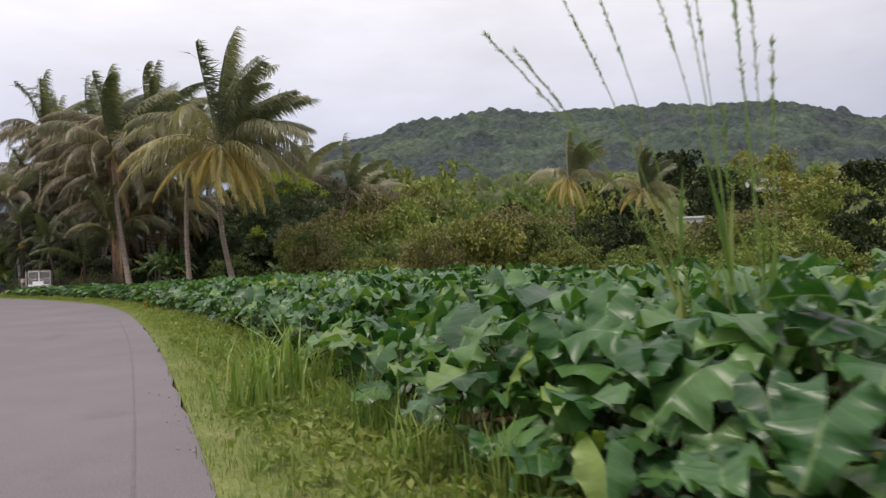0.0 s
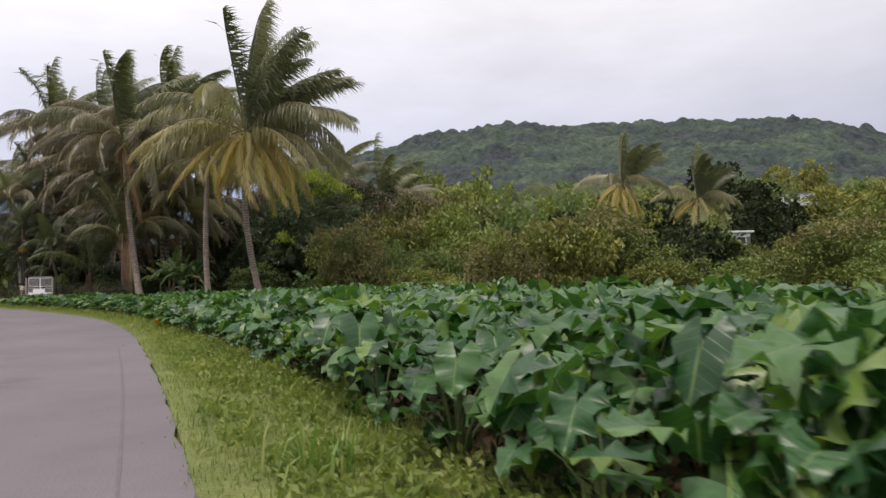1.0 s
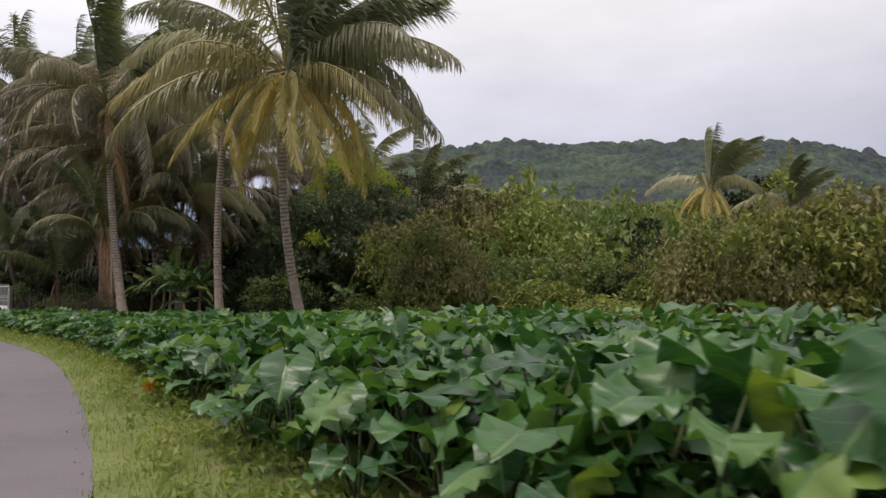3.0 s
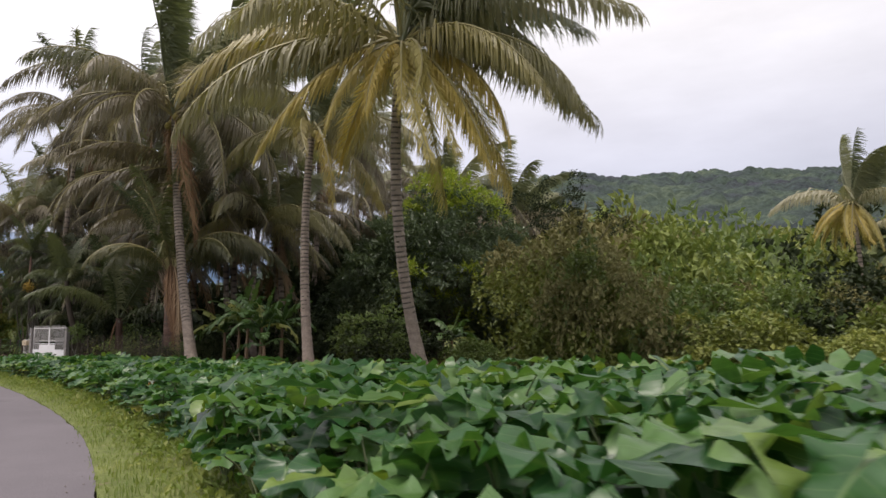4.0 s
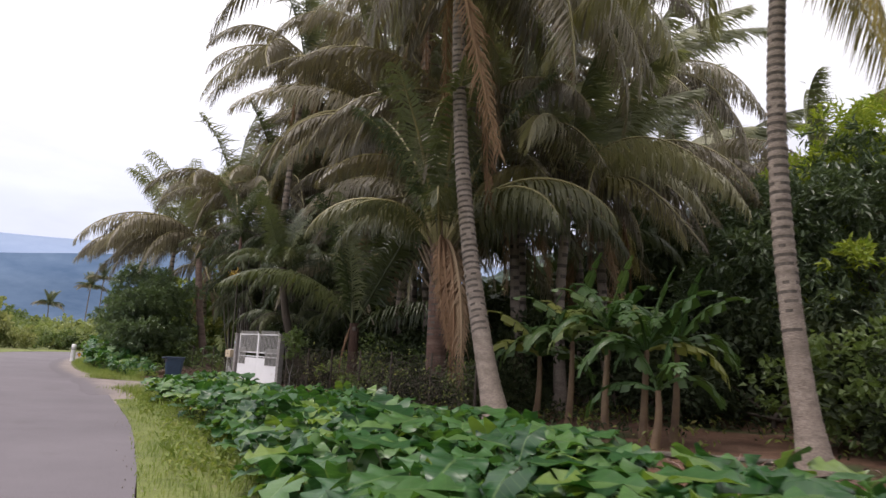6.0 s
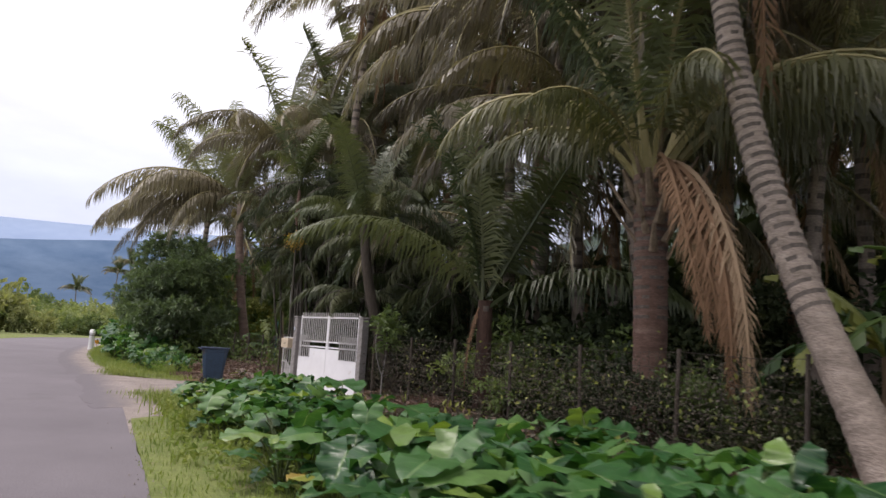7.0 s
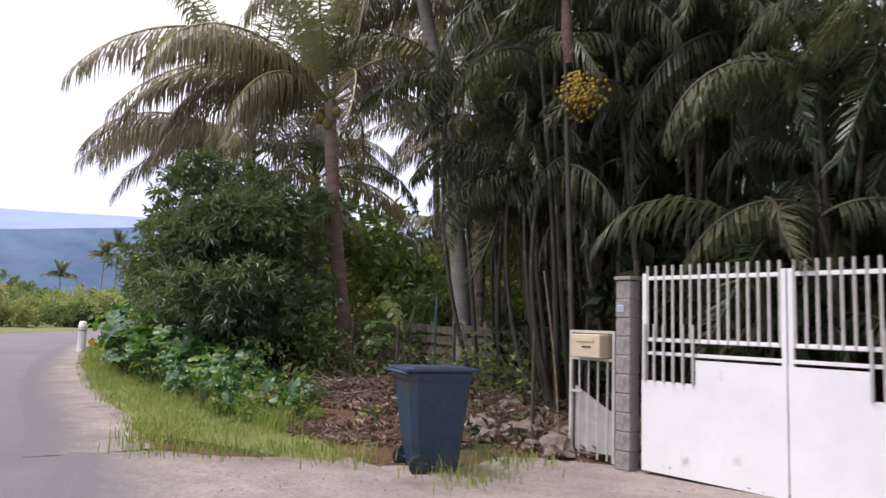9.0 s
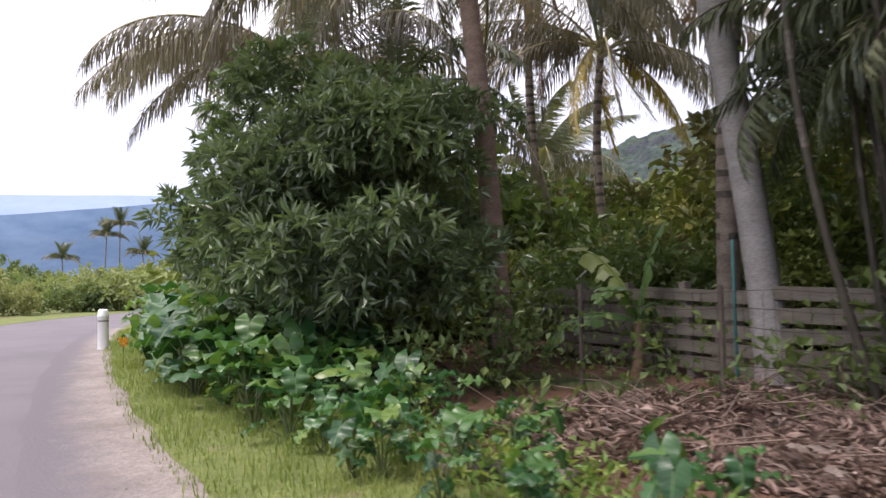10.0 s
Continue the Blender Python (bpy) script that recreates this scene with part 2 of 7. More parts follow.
M_STUB = surface("dry_leaf_base", ((0.3, (0.13, 0.09, 0.06)), (0.7, (0.26, 0.2, 0.14))), 5.0, 24.0, 0.85, 0.5, 0.01)
M_FROND_D = leaf_mat("dead_palm_leaflet", ((0.0, (0.2, 0.115, 0.065)), (0.5, (0.27, 0.165, 0.095)), (1.0, (0.35, 0.25, 0.16))), 0.85, 0.1, "object")
M_RACHIS = surface("palm_midrib", ((0.3, (0.22, 0.2, 0.09)), (0.7, (0.32, 0.27, 0.13))), 3.0, 0, 0.5)
M_TRUNK = surface("coconut_bark", ((0.25, (0.17, 0.135, 0.11)), (0.55, (0.29, 0.235, 0.195)), (0.8, (0.38, 0.32, 0.275))), 2.2, 18.0, 0.9, 0.7, 0.03, (1, 1, 2.5))
M_SCAR = surface("dark_leaf_scars", ((0.3, (0.075, 0.062, 0.054)), (0.7, (0.15, 0.125, 0.105))), 5.0, 20.0, 0.95, 0.6, 0.02)
M_TRUNK_G = surface("grey_palm_bark", ((0.25, (0.2, 0.185, 0.175)), (0.7, (0.33, 0.31, 0.3))), 1.6, 20.0, 0.9, 0.5, 0.02, (1, 1, 3))
M_TRUNK_R = surface("fibrous_reddish_bark", ((0.25, (0.04, 0.022, 0.016)), (0.7, (0.1, 0.056, 0.04))), 3.0, 22.0, 0.95, 0.9, 0.04, (1, 1, 0.4))
M_TRUNK_P = surface("pinkish_palm_bark", ((0.25, (0.22, 0.145, 0.118)), (0.7, (0.42, 0.3, 0.25))), 2.2, 20.0, 0.9, 0.6, 0.03, (1, 1, 3))
# Pale green scrub, greyed further so the colour carries some haze
M_SCRUB = leaf_mat("pale_scrub_leaf", ((0.0, (0.16, 0.2, 0.095)), (0.5, (0.26, 0.29, 0.145)), (1.0, (0.38, 0.39, 0.22))), 0.6, 0.35, "island", 0.3, 0.4, True)
M_STEM = surface("slim_dark_stem", ((0.3, (0.035, 0.03, 0.022)), (0.7, (0.07, 0.06, 0.042))), 3.0, 0, 0.7)
# Areca leaflets darkened to stand for deep shade inside the clumps
M_ARECA = leaf_mat("shaded_areca_leaflet", ((0.0, (0.036, 0.048, 0.024)), (0.55, (0.064, 0.078, 0.038)), (1.0, (0.11, 0.115, 0.06))), 0.6, 0.2, "object", None, 0.25)
M_BARK = surface("dark_bark", ((0.3, (0.05, 0.04, 0.032)), (0.7, (0.1, 0.08, 0.062))), 3.0, 20.0, 0.9, 0.7, 0.03, (1, 1, 0.3))
M_MANGO = leaf_mat("mango_leaf", ((0.0, (0.095, 0.135, 0.076)), (0.6, (0.16, 0.22, 0.1)), (1.0, (0.25, 0.33, 0.125))), 0.32, 0.28, "island", 0.5, 0.8)
# Darker copy of mango_leaf, which is lightened to offset the palms' shade
M_MANGO_D = leaf_mat("darker_mango_leaf", ((0.0, (0.055, 0.08, 0.046)), (0.6, (0.092, 0.128, 0.064)), (1.0, (0.15, 0.195, 0.085))), 0.36, 0.24, "island", 0.5, 0.6)
M_MANGO_NEW = leaf_mat("young_mango_leaf", ((0.0, (0.2, 0.28, 0.04)), (1.0, (0.34, 0.38, 0.06))), 0.45, 0.4)
M_BUSH = leaf_mat("bush_leaf", ((0.0, (0.085, 0.108, 0.03)), (0.45, (0.165, 0.188, 0.048)), (0.8, (0.26, 0.262, 0.07)), (1.0, (0.3, 0.25, 0.105))), 0.5, 0.16, "island", 0.3, 0.4, True)
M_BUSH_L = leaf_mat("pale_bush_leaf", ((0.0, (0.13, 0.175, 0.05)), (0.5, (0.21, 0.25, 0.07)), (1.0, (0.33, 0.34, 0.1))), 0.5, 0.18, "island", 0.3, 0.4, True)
M_BUSH_M = leaf_mat("mid_green_leaf", ((0.0, (0.085, 0.13, 0.045)), (0.6, (0.15, 0.205, 0.065)), (1.0, (0.25, 0.3, 0.1))), 0.45, 0.35, "island", 0.4, 0.5)
# bush_leaf made brighter for far bushes, their light put into the colour
M_THICKET = leaf_mat("lightened_bush_leaf", ((0.0, (0.11, 0.135, 0.04)), (0.45, (0.19, 0.215, 0.06)), (0.8, (0.27, 0.28, 0.085)), (1.0, (0.3, 0.265, 0.11))), 0.55, 0.2, "island", 0.3, 0.3, True)
# Leaf darkened to stand for shade under palms and between plants
M_BUSH_D = leaf_mat("shade_dark_leaf", ((0.0, (0.02, 0.03, 0.013)), (0.6, (0.034, 0.047, 0.018)), (1.0, (0.066, 0.074, 0.028))), 0.65, 0.15, "island", 0.4, 0.25)
M_DRYVINE = leaf_mat("dry_creeper_leaf", ((0.0, (0.055, 0.047, 0.034)), (0.6, (0.095, 0.08, 0.06)), (0.9, (0.14, 0.12, 0.095)), (1.0, (0.07, 0.1, 0.04))), 0.8, 0.15)
M_TANGLE = leaf_mat("brown_tangle_leaf", ((0.0, (0.115, 0.112, 0.045)), (0.5, (0.185, 0.175, 0.07)), (0.85, (0.27, 0.24, 0.115)), (1.0, (0.19, 0.215, 0.065))), 0.7, 0.12, "island", 0.5, 0.3)
M_BANANA = leaf_mat("banana_leaf", ((0.0, (0.045, 0.095, 0.028)), (0.7, (0.08, 0.14, 0.042)), (0.9, (0.12, 0.17, 0.055)), (1.0, (0.26, 0.27, 0.07))), 0.4, 0.3, "object", None, 0.4)
M_BANANA_STEM = surface("banana_stem", ((0.3, (0.12, 0.07, 0.045)), (0.7, (0.22, 0.15, 0.08))), 4.0, 0, 0.6)
M_WHITE = surface("white_gate_paint", ((0.3, (0.74, 0.73, 0.74)), (0.7, (0.82, 0.81, 0.82))), 2.0, 0, 0.45, 0.1, 0.004, None, 0.0, ((0.55, 0.5, 0.45), 3.0, 0.64), 0.5)
M_BARS = surface("dull_white_bars", ((0.3, (0.4, 0.385, 0.37)), (0.7, (0.55, 0.53, 0.51))), 6.0, 0, 0.5, 0.1, 0.004, None, 0.0, ((0.3, 0.24, 0.2), 9.0, 0.62))
M_CONCRETE = surface("grey_concrete_block", ((0.3, (0.2, 0.185, 0.18)), (0.7, (0.32, 0.295, 0.285))), 3.0, 40.0, 0.9, 0.5, 0.01, None, 0.0, ((0.13, 0.12, 0.1), 3.5, 0.58))
M_BIN = surface("blue_bin_plastic", ((0.3, (0.02, 0.042, 0.076)), (0.7, (0.028, 0.058, 0.1))), 2.5, 30.0, 0.5, 0.15, 0.004, None, 0.0, ((0.055, 0.05, 0.052), 2.2, 0.55))
M_LID = surface("dark_bin_lid", ((0.3, (0.02, 0.032, 0.06)), (0.7, (0.035, 0.05, 0.09))), 3.0, 0, 0.45)
M_RUBBER = surface("black_rubber", ((0.3, (0.02, 0.02, 0.02)), (0.7, (0.045, 0.042, 0.04))), 8.0, 0, 0.8)
M_CREAM = surface("cream_letterbox", ((0.3, (0.52, 0.42, 0.29)), (0.7, (0.6, 0.5, 0.36))), 4.0, 0, 0.5)
M_PLATE = surface("pale_blue_plate", ((0.3, (0.42, 0.5, 0.6)), (0.7, (0.5, 0.57, 0.66))), 8.0, 0, 0.4)
M_POST = surface("white_post", ((0.3, (0.72, 0.72, 0.7)), (0.7, (0.82, 0.82, 0.8))), 5.0, 0, 0.5, 0.1, 0.003, None, 0.0, ((0.5, 0.48, 0.44), 6.0, 0.65))
M_PLANK = surface("weathered_plank", ((0.25, (0.09, 0.078, 0.062)), (0.6, (0.17, 0.15, 0.122)), (0.8, (0.24, 0.21, 0.175))), 1.3, 16.0, 0.9, 0.6, 0.02, (1, 6, 6))
M_WIRE = surface("rusty_wire", ((0.3, (0.03, 0.024, 0.02)), (0.7, (0.06, 0.046, 0.04))), 6.0, 0, 0.9, 0.2, 0.002, None, 0.0)
M_ROCK = surface("rubble_stone", ((0.3, (0.14, 0.11, 0.09)), (0.7, (0.27, 0.215, 0.185))), 2.5, 18.0, 0.95, 0.7, 0.03)
M_LITTER = leaf_mat("dry_leaf_litter", ((0.0, (0.1, 0.068, 0.052)), (0.5, (0.23, 0.155, 0.125)), (0.88, (0.34, 0.24, 0.2)), (1.0, (0.42, 0.34, 0.29))), 0.9, 0.05)
M_TWIG = surface("dry_reddish_twig", ((0.3, (0.11, 0.075, 0.06)), (0.7, (0.23, 0.165, 0.13))), 5.0, 0, 0.9)
M_FRUIT = leaf_mat("yellow_palm_fruit", ((0.0, (0.2, 0.12, 0.02)), (0.7, (0.34, 0.22, 0.03)), (1.0, (0.46, 0.33, 0.05))), 0.5, 0.0)
M_COCO = surface("coconut_husk", ((0.3, (0.2, 0.16, 0.05)), (0.7, (0.3, 0.24, 0.07))), 4.0, 0, 0.6)
M_WALL = surface("pale_house_wall", ((0.3, (0.6, 0.62, 0.66)), (0.7, (0.72, 0.73, 0.76))), 0.5, 0, 0.8)
M_ROOF = surface("dark_house_roof", ((0.3, (0.12, 0.11, 0.11)), (0.7, (0.2, 0.18, 0.17))), 0.7, 0, 0.8)
M_GLASS = surface("dark_window", ((0.3, (0.02, 0.03, 0.04)), (0.7, (0.05, 0.07, 0.09))), 1.0, 0, 0.15)
M_TEAL = surface("teal_painted_steel", ((0.3, (0.014, 0.075, 0.07)), (0.7, (0.028, 0.11, 0.1))), 4.0, 0, 0.6)


def drive_mat():
    """Gravel that thins out over the asphalt where the layer "spread" rises."""
    m = M_GRAVEL
    nt = m.node_tree
    p = nt.nodes["Principled BSDF"]
    src = p.inputs["Base Color"].links[0].from_socket
    at = nt.nodes.new("ShaderNodeAttribute")
    at.attribute_name = "spread"
    n = noise_node(nt, 5.0, 6.0, 0.75, None, False)
    a = nt.nodes.new("ShaderNodeMath")
    a.operation = "MULTIPLY_ADD"
    a.inputs[1].default_value, a.inputs[2].default_value = 1.6, -0.8
    nt.links.new(n.outputs["Fac"], a.inputs[0])
    b = nt.nodes.new("ShaderNodeMath")
    b.operation, b.use_clamp = "ADD", True
    nt.links.new(a.outputs[0], b.inputs[0])
    nt.links.new(at.outputs["Fac"], b.inputs[1])
    nt.links.new(mixer(nt, src, (0.157, 0.141, 0.154), b.outputs[0]), p.inputs["Base Color"])


drive_mat()


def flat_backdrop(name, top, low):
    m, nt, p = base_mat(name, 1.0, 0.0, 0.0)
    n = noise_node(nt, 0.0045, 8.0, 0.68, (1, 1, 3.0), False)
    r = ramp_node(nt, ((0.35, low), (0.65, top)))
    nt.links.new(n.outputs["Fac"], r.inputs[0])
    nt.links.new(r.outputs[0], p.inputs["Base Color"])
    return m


# Blue of distance haze is painted into both ranges' base colours
M_FAR1 = flat_backdrop("haze_blue_range", (0.118, 0.17, 0.255), (0.074, 0.118, 0.195))
M_FAR2 = flat_backdrop("haze_pale_range", (0.29, 0.36, 0.5), (0.25, 0.32, 0.46))

# ======================= mesh helpers =======================


def mesh_np(name, V, faces, mats, mi=None, smooth=False, uv=None):
    """faces: list of integer arrays, each (n, 3) or (n, 4)."""
    me = bpy.data.meshes.new(name)
    V = np.asarray(V, dtype=np.float32)
    faces = [np.asarray(f, dtype=np.int32) for f in faces if len(f)]
    loops = np.concatenate([f.ravel() for f in faces])
    sizes = np.concatenate([np.full(len(f), f.shape[1], dtype=np.int32) for f in faces])
    starts = np.concatenate([[0], np.cumsum(sizes)[:-1]]).astype(np.int32)
    me.vertices.add(len(V))
    me.vertices.foreach_set("co", V.ravel())
    me.loops.add(len(loops))
    me.loops.foreach_set("vertex_index", loops)
    me.polygons.add(len(sizes))
    me.polygons.foreach_set("loop_start", starts)
    for m in mats:
        me.materials.append(m)
    if mi is not None:
        me.polygons.foreach_set("material_index", np.asarray(mi, dtype=np.int32))
    me.polygons.foreach_set("use_smooth", np.full(len(sizes), bool(smooth)))
    if uv is not None:
        layer = me.uv_layers.new(name="UVMap")
        layer.data.foreach_set("uv", np.asarray(uv, dtype=np.float32)[loops].ravel())
    me.update(calc_edges=True)
    return me


def bm_mesh(name, bm, mats, smooth=False):
    me = bpy.data.meshes.new(name)
    bm.to_mesh(me)
    bm.free()
    for m in mats:
        me.materials.append(m)
    if smooth:
        me.polygons.foreach_set("use_smooth", np.ones(len(me.polygons), dtype=bool))
    return me


def part(name, me, parent=None, m=None, label=""):
    ob = new(name, me)
    ob.parent = parent
    if m is not None:
        ob.matrix_basis = m
    if label:
        ob["label"] = label
    return ob


def thing(name, me, m, label, category, group="", kind=""):
    ob = new(name, me)
    ob.matrix_basis = m
    return tagged(ob, label, category, group, kind)


def box_bm(bm, c, size, rz=0.0, bevel=0.0):
    r = bmesh.ops.create_cube(bm, size=1.0, matrix=Matrix.LocRotScale(c, Euler((0, 0, rz)), size))
    if bevel:
        es = list({e for v in r["verts"] for e in v.link_edges})
        bmesh.ops.bevel(bm, geom=es, offset=bevel, segments=2, profile=0.5, affect="EDGES")


def box_mesh(name, size, mat, bevel=0.004):
    bm = bmesh.new()
    box_bm(bm, (0, 0, 0), size, 0, bevel)
    return bm_mesh(name, bm, [mat])


def tube_arrays(P, R, sides=8, cap=True):
    """Vertices and quads of a tube along the points P with the radii R."""
    P, R = np.asarray(P, float), np.asarray(R, float)
    T = np.gradient(P, axis=0)
    T /= np.linalg.norm(T, axis=1)[:, None] + 1e-9
    ref = np.where(np.abs(T[:, 2:3]) > 0.9, np.array([[1.0, 0, 0]]), np.array([[0, 0, 1.0]]))
    A = np.cross(T, ref)
    A /= np.linalg.norm(A, axis=1)[:, None]
    B = np.cross(T, A)
    a = np.linspace(0, 2 * np.pi, sides, endpoint=False)
    V = P[:, None] + R[:, None, None] * (np.cos(a)[None, :, None] * A[:, None] + np.sin(a)[None, :, None] * B[:, None])
    n = len(P)
    i, j = np.meshgrid(np.arange(n - 1), np.arange(sides), indexing="ij")
    k = (j + 1) % sides
    F = np.stack([i * sides + j, (i + 1) * sides + j, (i + 1) * sides + k, i * sides + k], -1).reshape(-1, 4)
    return V.reshape(-1, 3), F


def join(*sets):
    """Join (V, F) pairs with F of one size."""
    Vs, Fs, o = [], [], 0
    for V, F in sets:
        Vs.append(V)
        Fs.append(F + o)
        o += len(V)
    return np.concatenate(Vs), np.concatenate(Fs)


def unit(v):
    return v / (np.linalg.norm(v, axis=-1, keepdims=True) + 1e-9)


def leaves(rng, P, D, length, width, fold=0.25, jitter=0.35):
    """One pointed leaf at each P along D: two folded quads meeting on the midrib."""
    n = len(P)
    D = unit(D + rng.normal(0, jitter, (n, 3)))
    S = unit(np.cross(D, unit(rng.normal(0, 1, (n, 3)) + np.array([0, 0, 1.5]))))
    N = np.cross(S, D)
    l = length * rng.uniform(0.65, 1.25, (n, 1))
    w = width * rng.uniform(0.7, 1.2, (n, 1)) * 0.5
    mid = P + D * l * 0.45
    tip = P + D * l - N * l * 0.12
    a = mid + S * w + N * w * fold * 2
    b = mid - S * w + N * w * fold * 2
    V = np.stack([P, a, tip, b], 1).reshape(-1, 3)
    o = np.arange(n)[:, None] * 4
    F = np.concatenate([o + np.array([[0, 1, 2]]), o + np.array([[0, 2, 3]])])
    return V, F


# ======================= road line and ground =======================
EDGE = np.array([(16, -46), (9.2, -24), (4.4, -10), (0.6, -0.5), (-1.3, 4.5), (-2.8, 8.3), (-4.8, 13.2), (-7.0, 18.3), (-8.5, 21.6), (-11.0, 26.9),
                 (-14.5, 33.2), (-17.3, 37.3), (-21.4, 42.4), (-25.7, 47.2), (-28.7, 50.2), (-32.0, 53.4), (-36.0, 57.0), (-39.0, 59.7), (-42.4, 62.5),
                 (-46.8, 66.5), (-51.9, 71.6), (-58.0, 78.5), (-63.0, 85.0), (-66.5, 92.0), (-68.5, 100.0), (-69.0, 112.0), (-66.0, 130.0), (-58.0, 160.0)], float)


def smooth_line(P, per=6):
    out = []
    for i in range(1, len(P) - 2):
        a, b, c, d = P[i - 1], P[i], P[i + 1], P[i + 2]
        for t in np.arange(per) / per:
            out.append(0.5 * (2 * b + (c - a) * t + (2 * a - 5 * b + 4 * c - d) * t * t + (3 * b - a - 3 * c + d) * t ** 3))
    out.append(P[-2])
    return np.array(out)


LINE = smooth_line(EDGE)
LT = np.gradient(LINE, axis=0)
LT /= np.linalg.norm(LT, axis=1)[:, None]
LN = np.stack([LT[:, 1], -LT[:, 0]], 1)              # to the right of the way of travel
LS = np.concatenate([[0], np.cumsum(np.linalg.norm(np.diff(LINE, axis=0), axis=1))])


def road_s(X, Y):
    """Distance to the right of the road's edge, and the length along it."""
    Q = np.stack([np.ravel(X), np.ravel(Y)], 1)
    best, along = np.full(len(Q), 1e9), np.zeros(len(Q))
    sign = np.ones(len(Q))
    for i in range(len(LINE) - 1):
        a, d = LINE[i], LINE[i + 1] - LINE[i]
        k = np.clip(((Q - a) @ d) / (d @ d), 0, 1)
        r = Q - a - k[:, None] * d
        dist = np.hypot(r[:, 0], r[:, 1])
        m = dist < best
        best[m], along[m] = dist[m], (LS[i] + k * (LS[i + 1] - LS[i]))[m]
        sign[m] = np.sign(r[m] @ np.array([d[1], -d[0]]))
    return (best * sign).reshape(np.shape(X)), along.reshape(np.shape(X))


def at_road(y, s):
    """The place at a distance s right of the road's edge, where the edge passes y."""
    i = np.interp(y, LINE[:, 1], np.arange(len(LINE)))
    k = np.arange(len(LINE))
    p = np.array([np.interp(i, k, LINE[:, 0]), np.interp(i, k, LINE[:, 1])])
    n = np.array([np.interp(i, k, LN[:, 0]), np.interp(i, k, LN[:, 1])])
    return p + n / np.hypot(*n) * s


def sstep(a, b, x):
    t = np.clip((x - a) / (b - a), 0, 1)
    return t * t * (3 - 2 * t)


RIDGE_AZ = np.array([-180, -95, -60, -45, -34, -30.5, -27.5, -19.6, -11, -5, 1.6, 4.4, 6.7, 9, 14, 22, 32, 40, 180], float)
RIDGE_EL = np.array([0, 2, 6, 8.6, 9.9, 11.0, 11.7, 12.3, 12.5, 12.7, 11.8, 10.8, 10.4, 9.6, 7.5, 4.5, 1.5, 0, 0], float)
RIDGE_EL = np.maximum(RIDGE_EL - 0.45, 0)
RIDGE_R = 800.0


def hill(X, Y):
    az, r = np.degrees(np.arctan2(-X, Y)), np.hypot(X, Y)
    top = RIDGE_R * np.tan(np.radians(np.interp(az, RIDGE_AZ, RIDGE_EL))) - 19
    top = np.maximum(top, 0)
    foot = np.minimum(20.0, top * 0.14)
    h = foot * sstep(85, 240, r) + (top - foot) * sstep(215, RIDGE_R, r) ** 1.15
    return h * (1 - 0.25 * sstep(RIDGE_R, RIDGE_R * 1.8, r)) * (1 - sstep(1600, 3200, r))


def ground_z(X, Y, bare=False):
    X, Y = np.asarray(X, float), np.asarray(Y, float)
    s, _ = road_s(X, Y)
    z = 0.04 + 0.13 * sstep(3.5, 8.0, s) - 0.3 * sstep(8, 30, -s)
    if bare:
        z = np.where((s < 1.8) & (s > -9.3), -0.07, z)
        z = z - 0.16 * np.exp(-((X + 32.3) ** 2 + (Y - 58.0) ** 2) / 5.0)
    z = z - 0.15 * np.exp(-((X + 33.0) ** 2 + (Y - 60.0) ** 2) / 6.0)
    return z + hill(X, Y)


def gz(x, y):
    return float(ground_z(np.array([x]), np.array([y]))[0])


def build_ground():
    cx, cy = -20.0, 42.0
    rad = np.concatenate([np.arange(0.0, 60, 1.0), np.geomspace(60, 4600, 60)])
    rad[0] = 0.002
    na = 260
    a = np.linspace(0, 2 * np.pi, na, endpoint=False)
    X = cx + rad[:, None] * np.cos(a)
    Y = cy + rad[:, None] * np.sin(a)
    Z = ground_z(X, Y, True)
    rng = np.random.default_rng(3)
    s, _ = road_s(X, Y)
    Z += np.where((s > 2.0) & (rad[:, None] < 60), rng.uniform(-0.03, 0.03, X.shape), 0)
    V = np.stack([X, Y, Z], -1).reshape(-1, 3)
    n = len(rad)
    i, j = np.meshgrid(np.arange(n - 1), np.arange(na), indexing="ij")
    k = (j + 1) % na
    F = np.stack([i * na + j, (i + 1) * na + j, (i + 1) * na + k, i * na + k], -1).reshape(-1, 4)
    fx, fy, fs = X[i, j].ravel(), Y[i, j].ravel(), s[i, j].ravel()
    grass = (fs < -5) | (fs > 30) | ((fs > 7) & (fy < 44)) | (fx < -45)
    me = mesh_np("ground", V, [F], [M_SOIL, M_FIELD], grass, smooth=True)
    thing("ground", me, Matrix(), "red-brown soil with patches of weeds, sloping up to the hill", "ground", kind="structure")


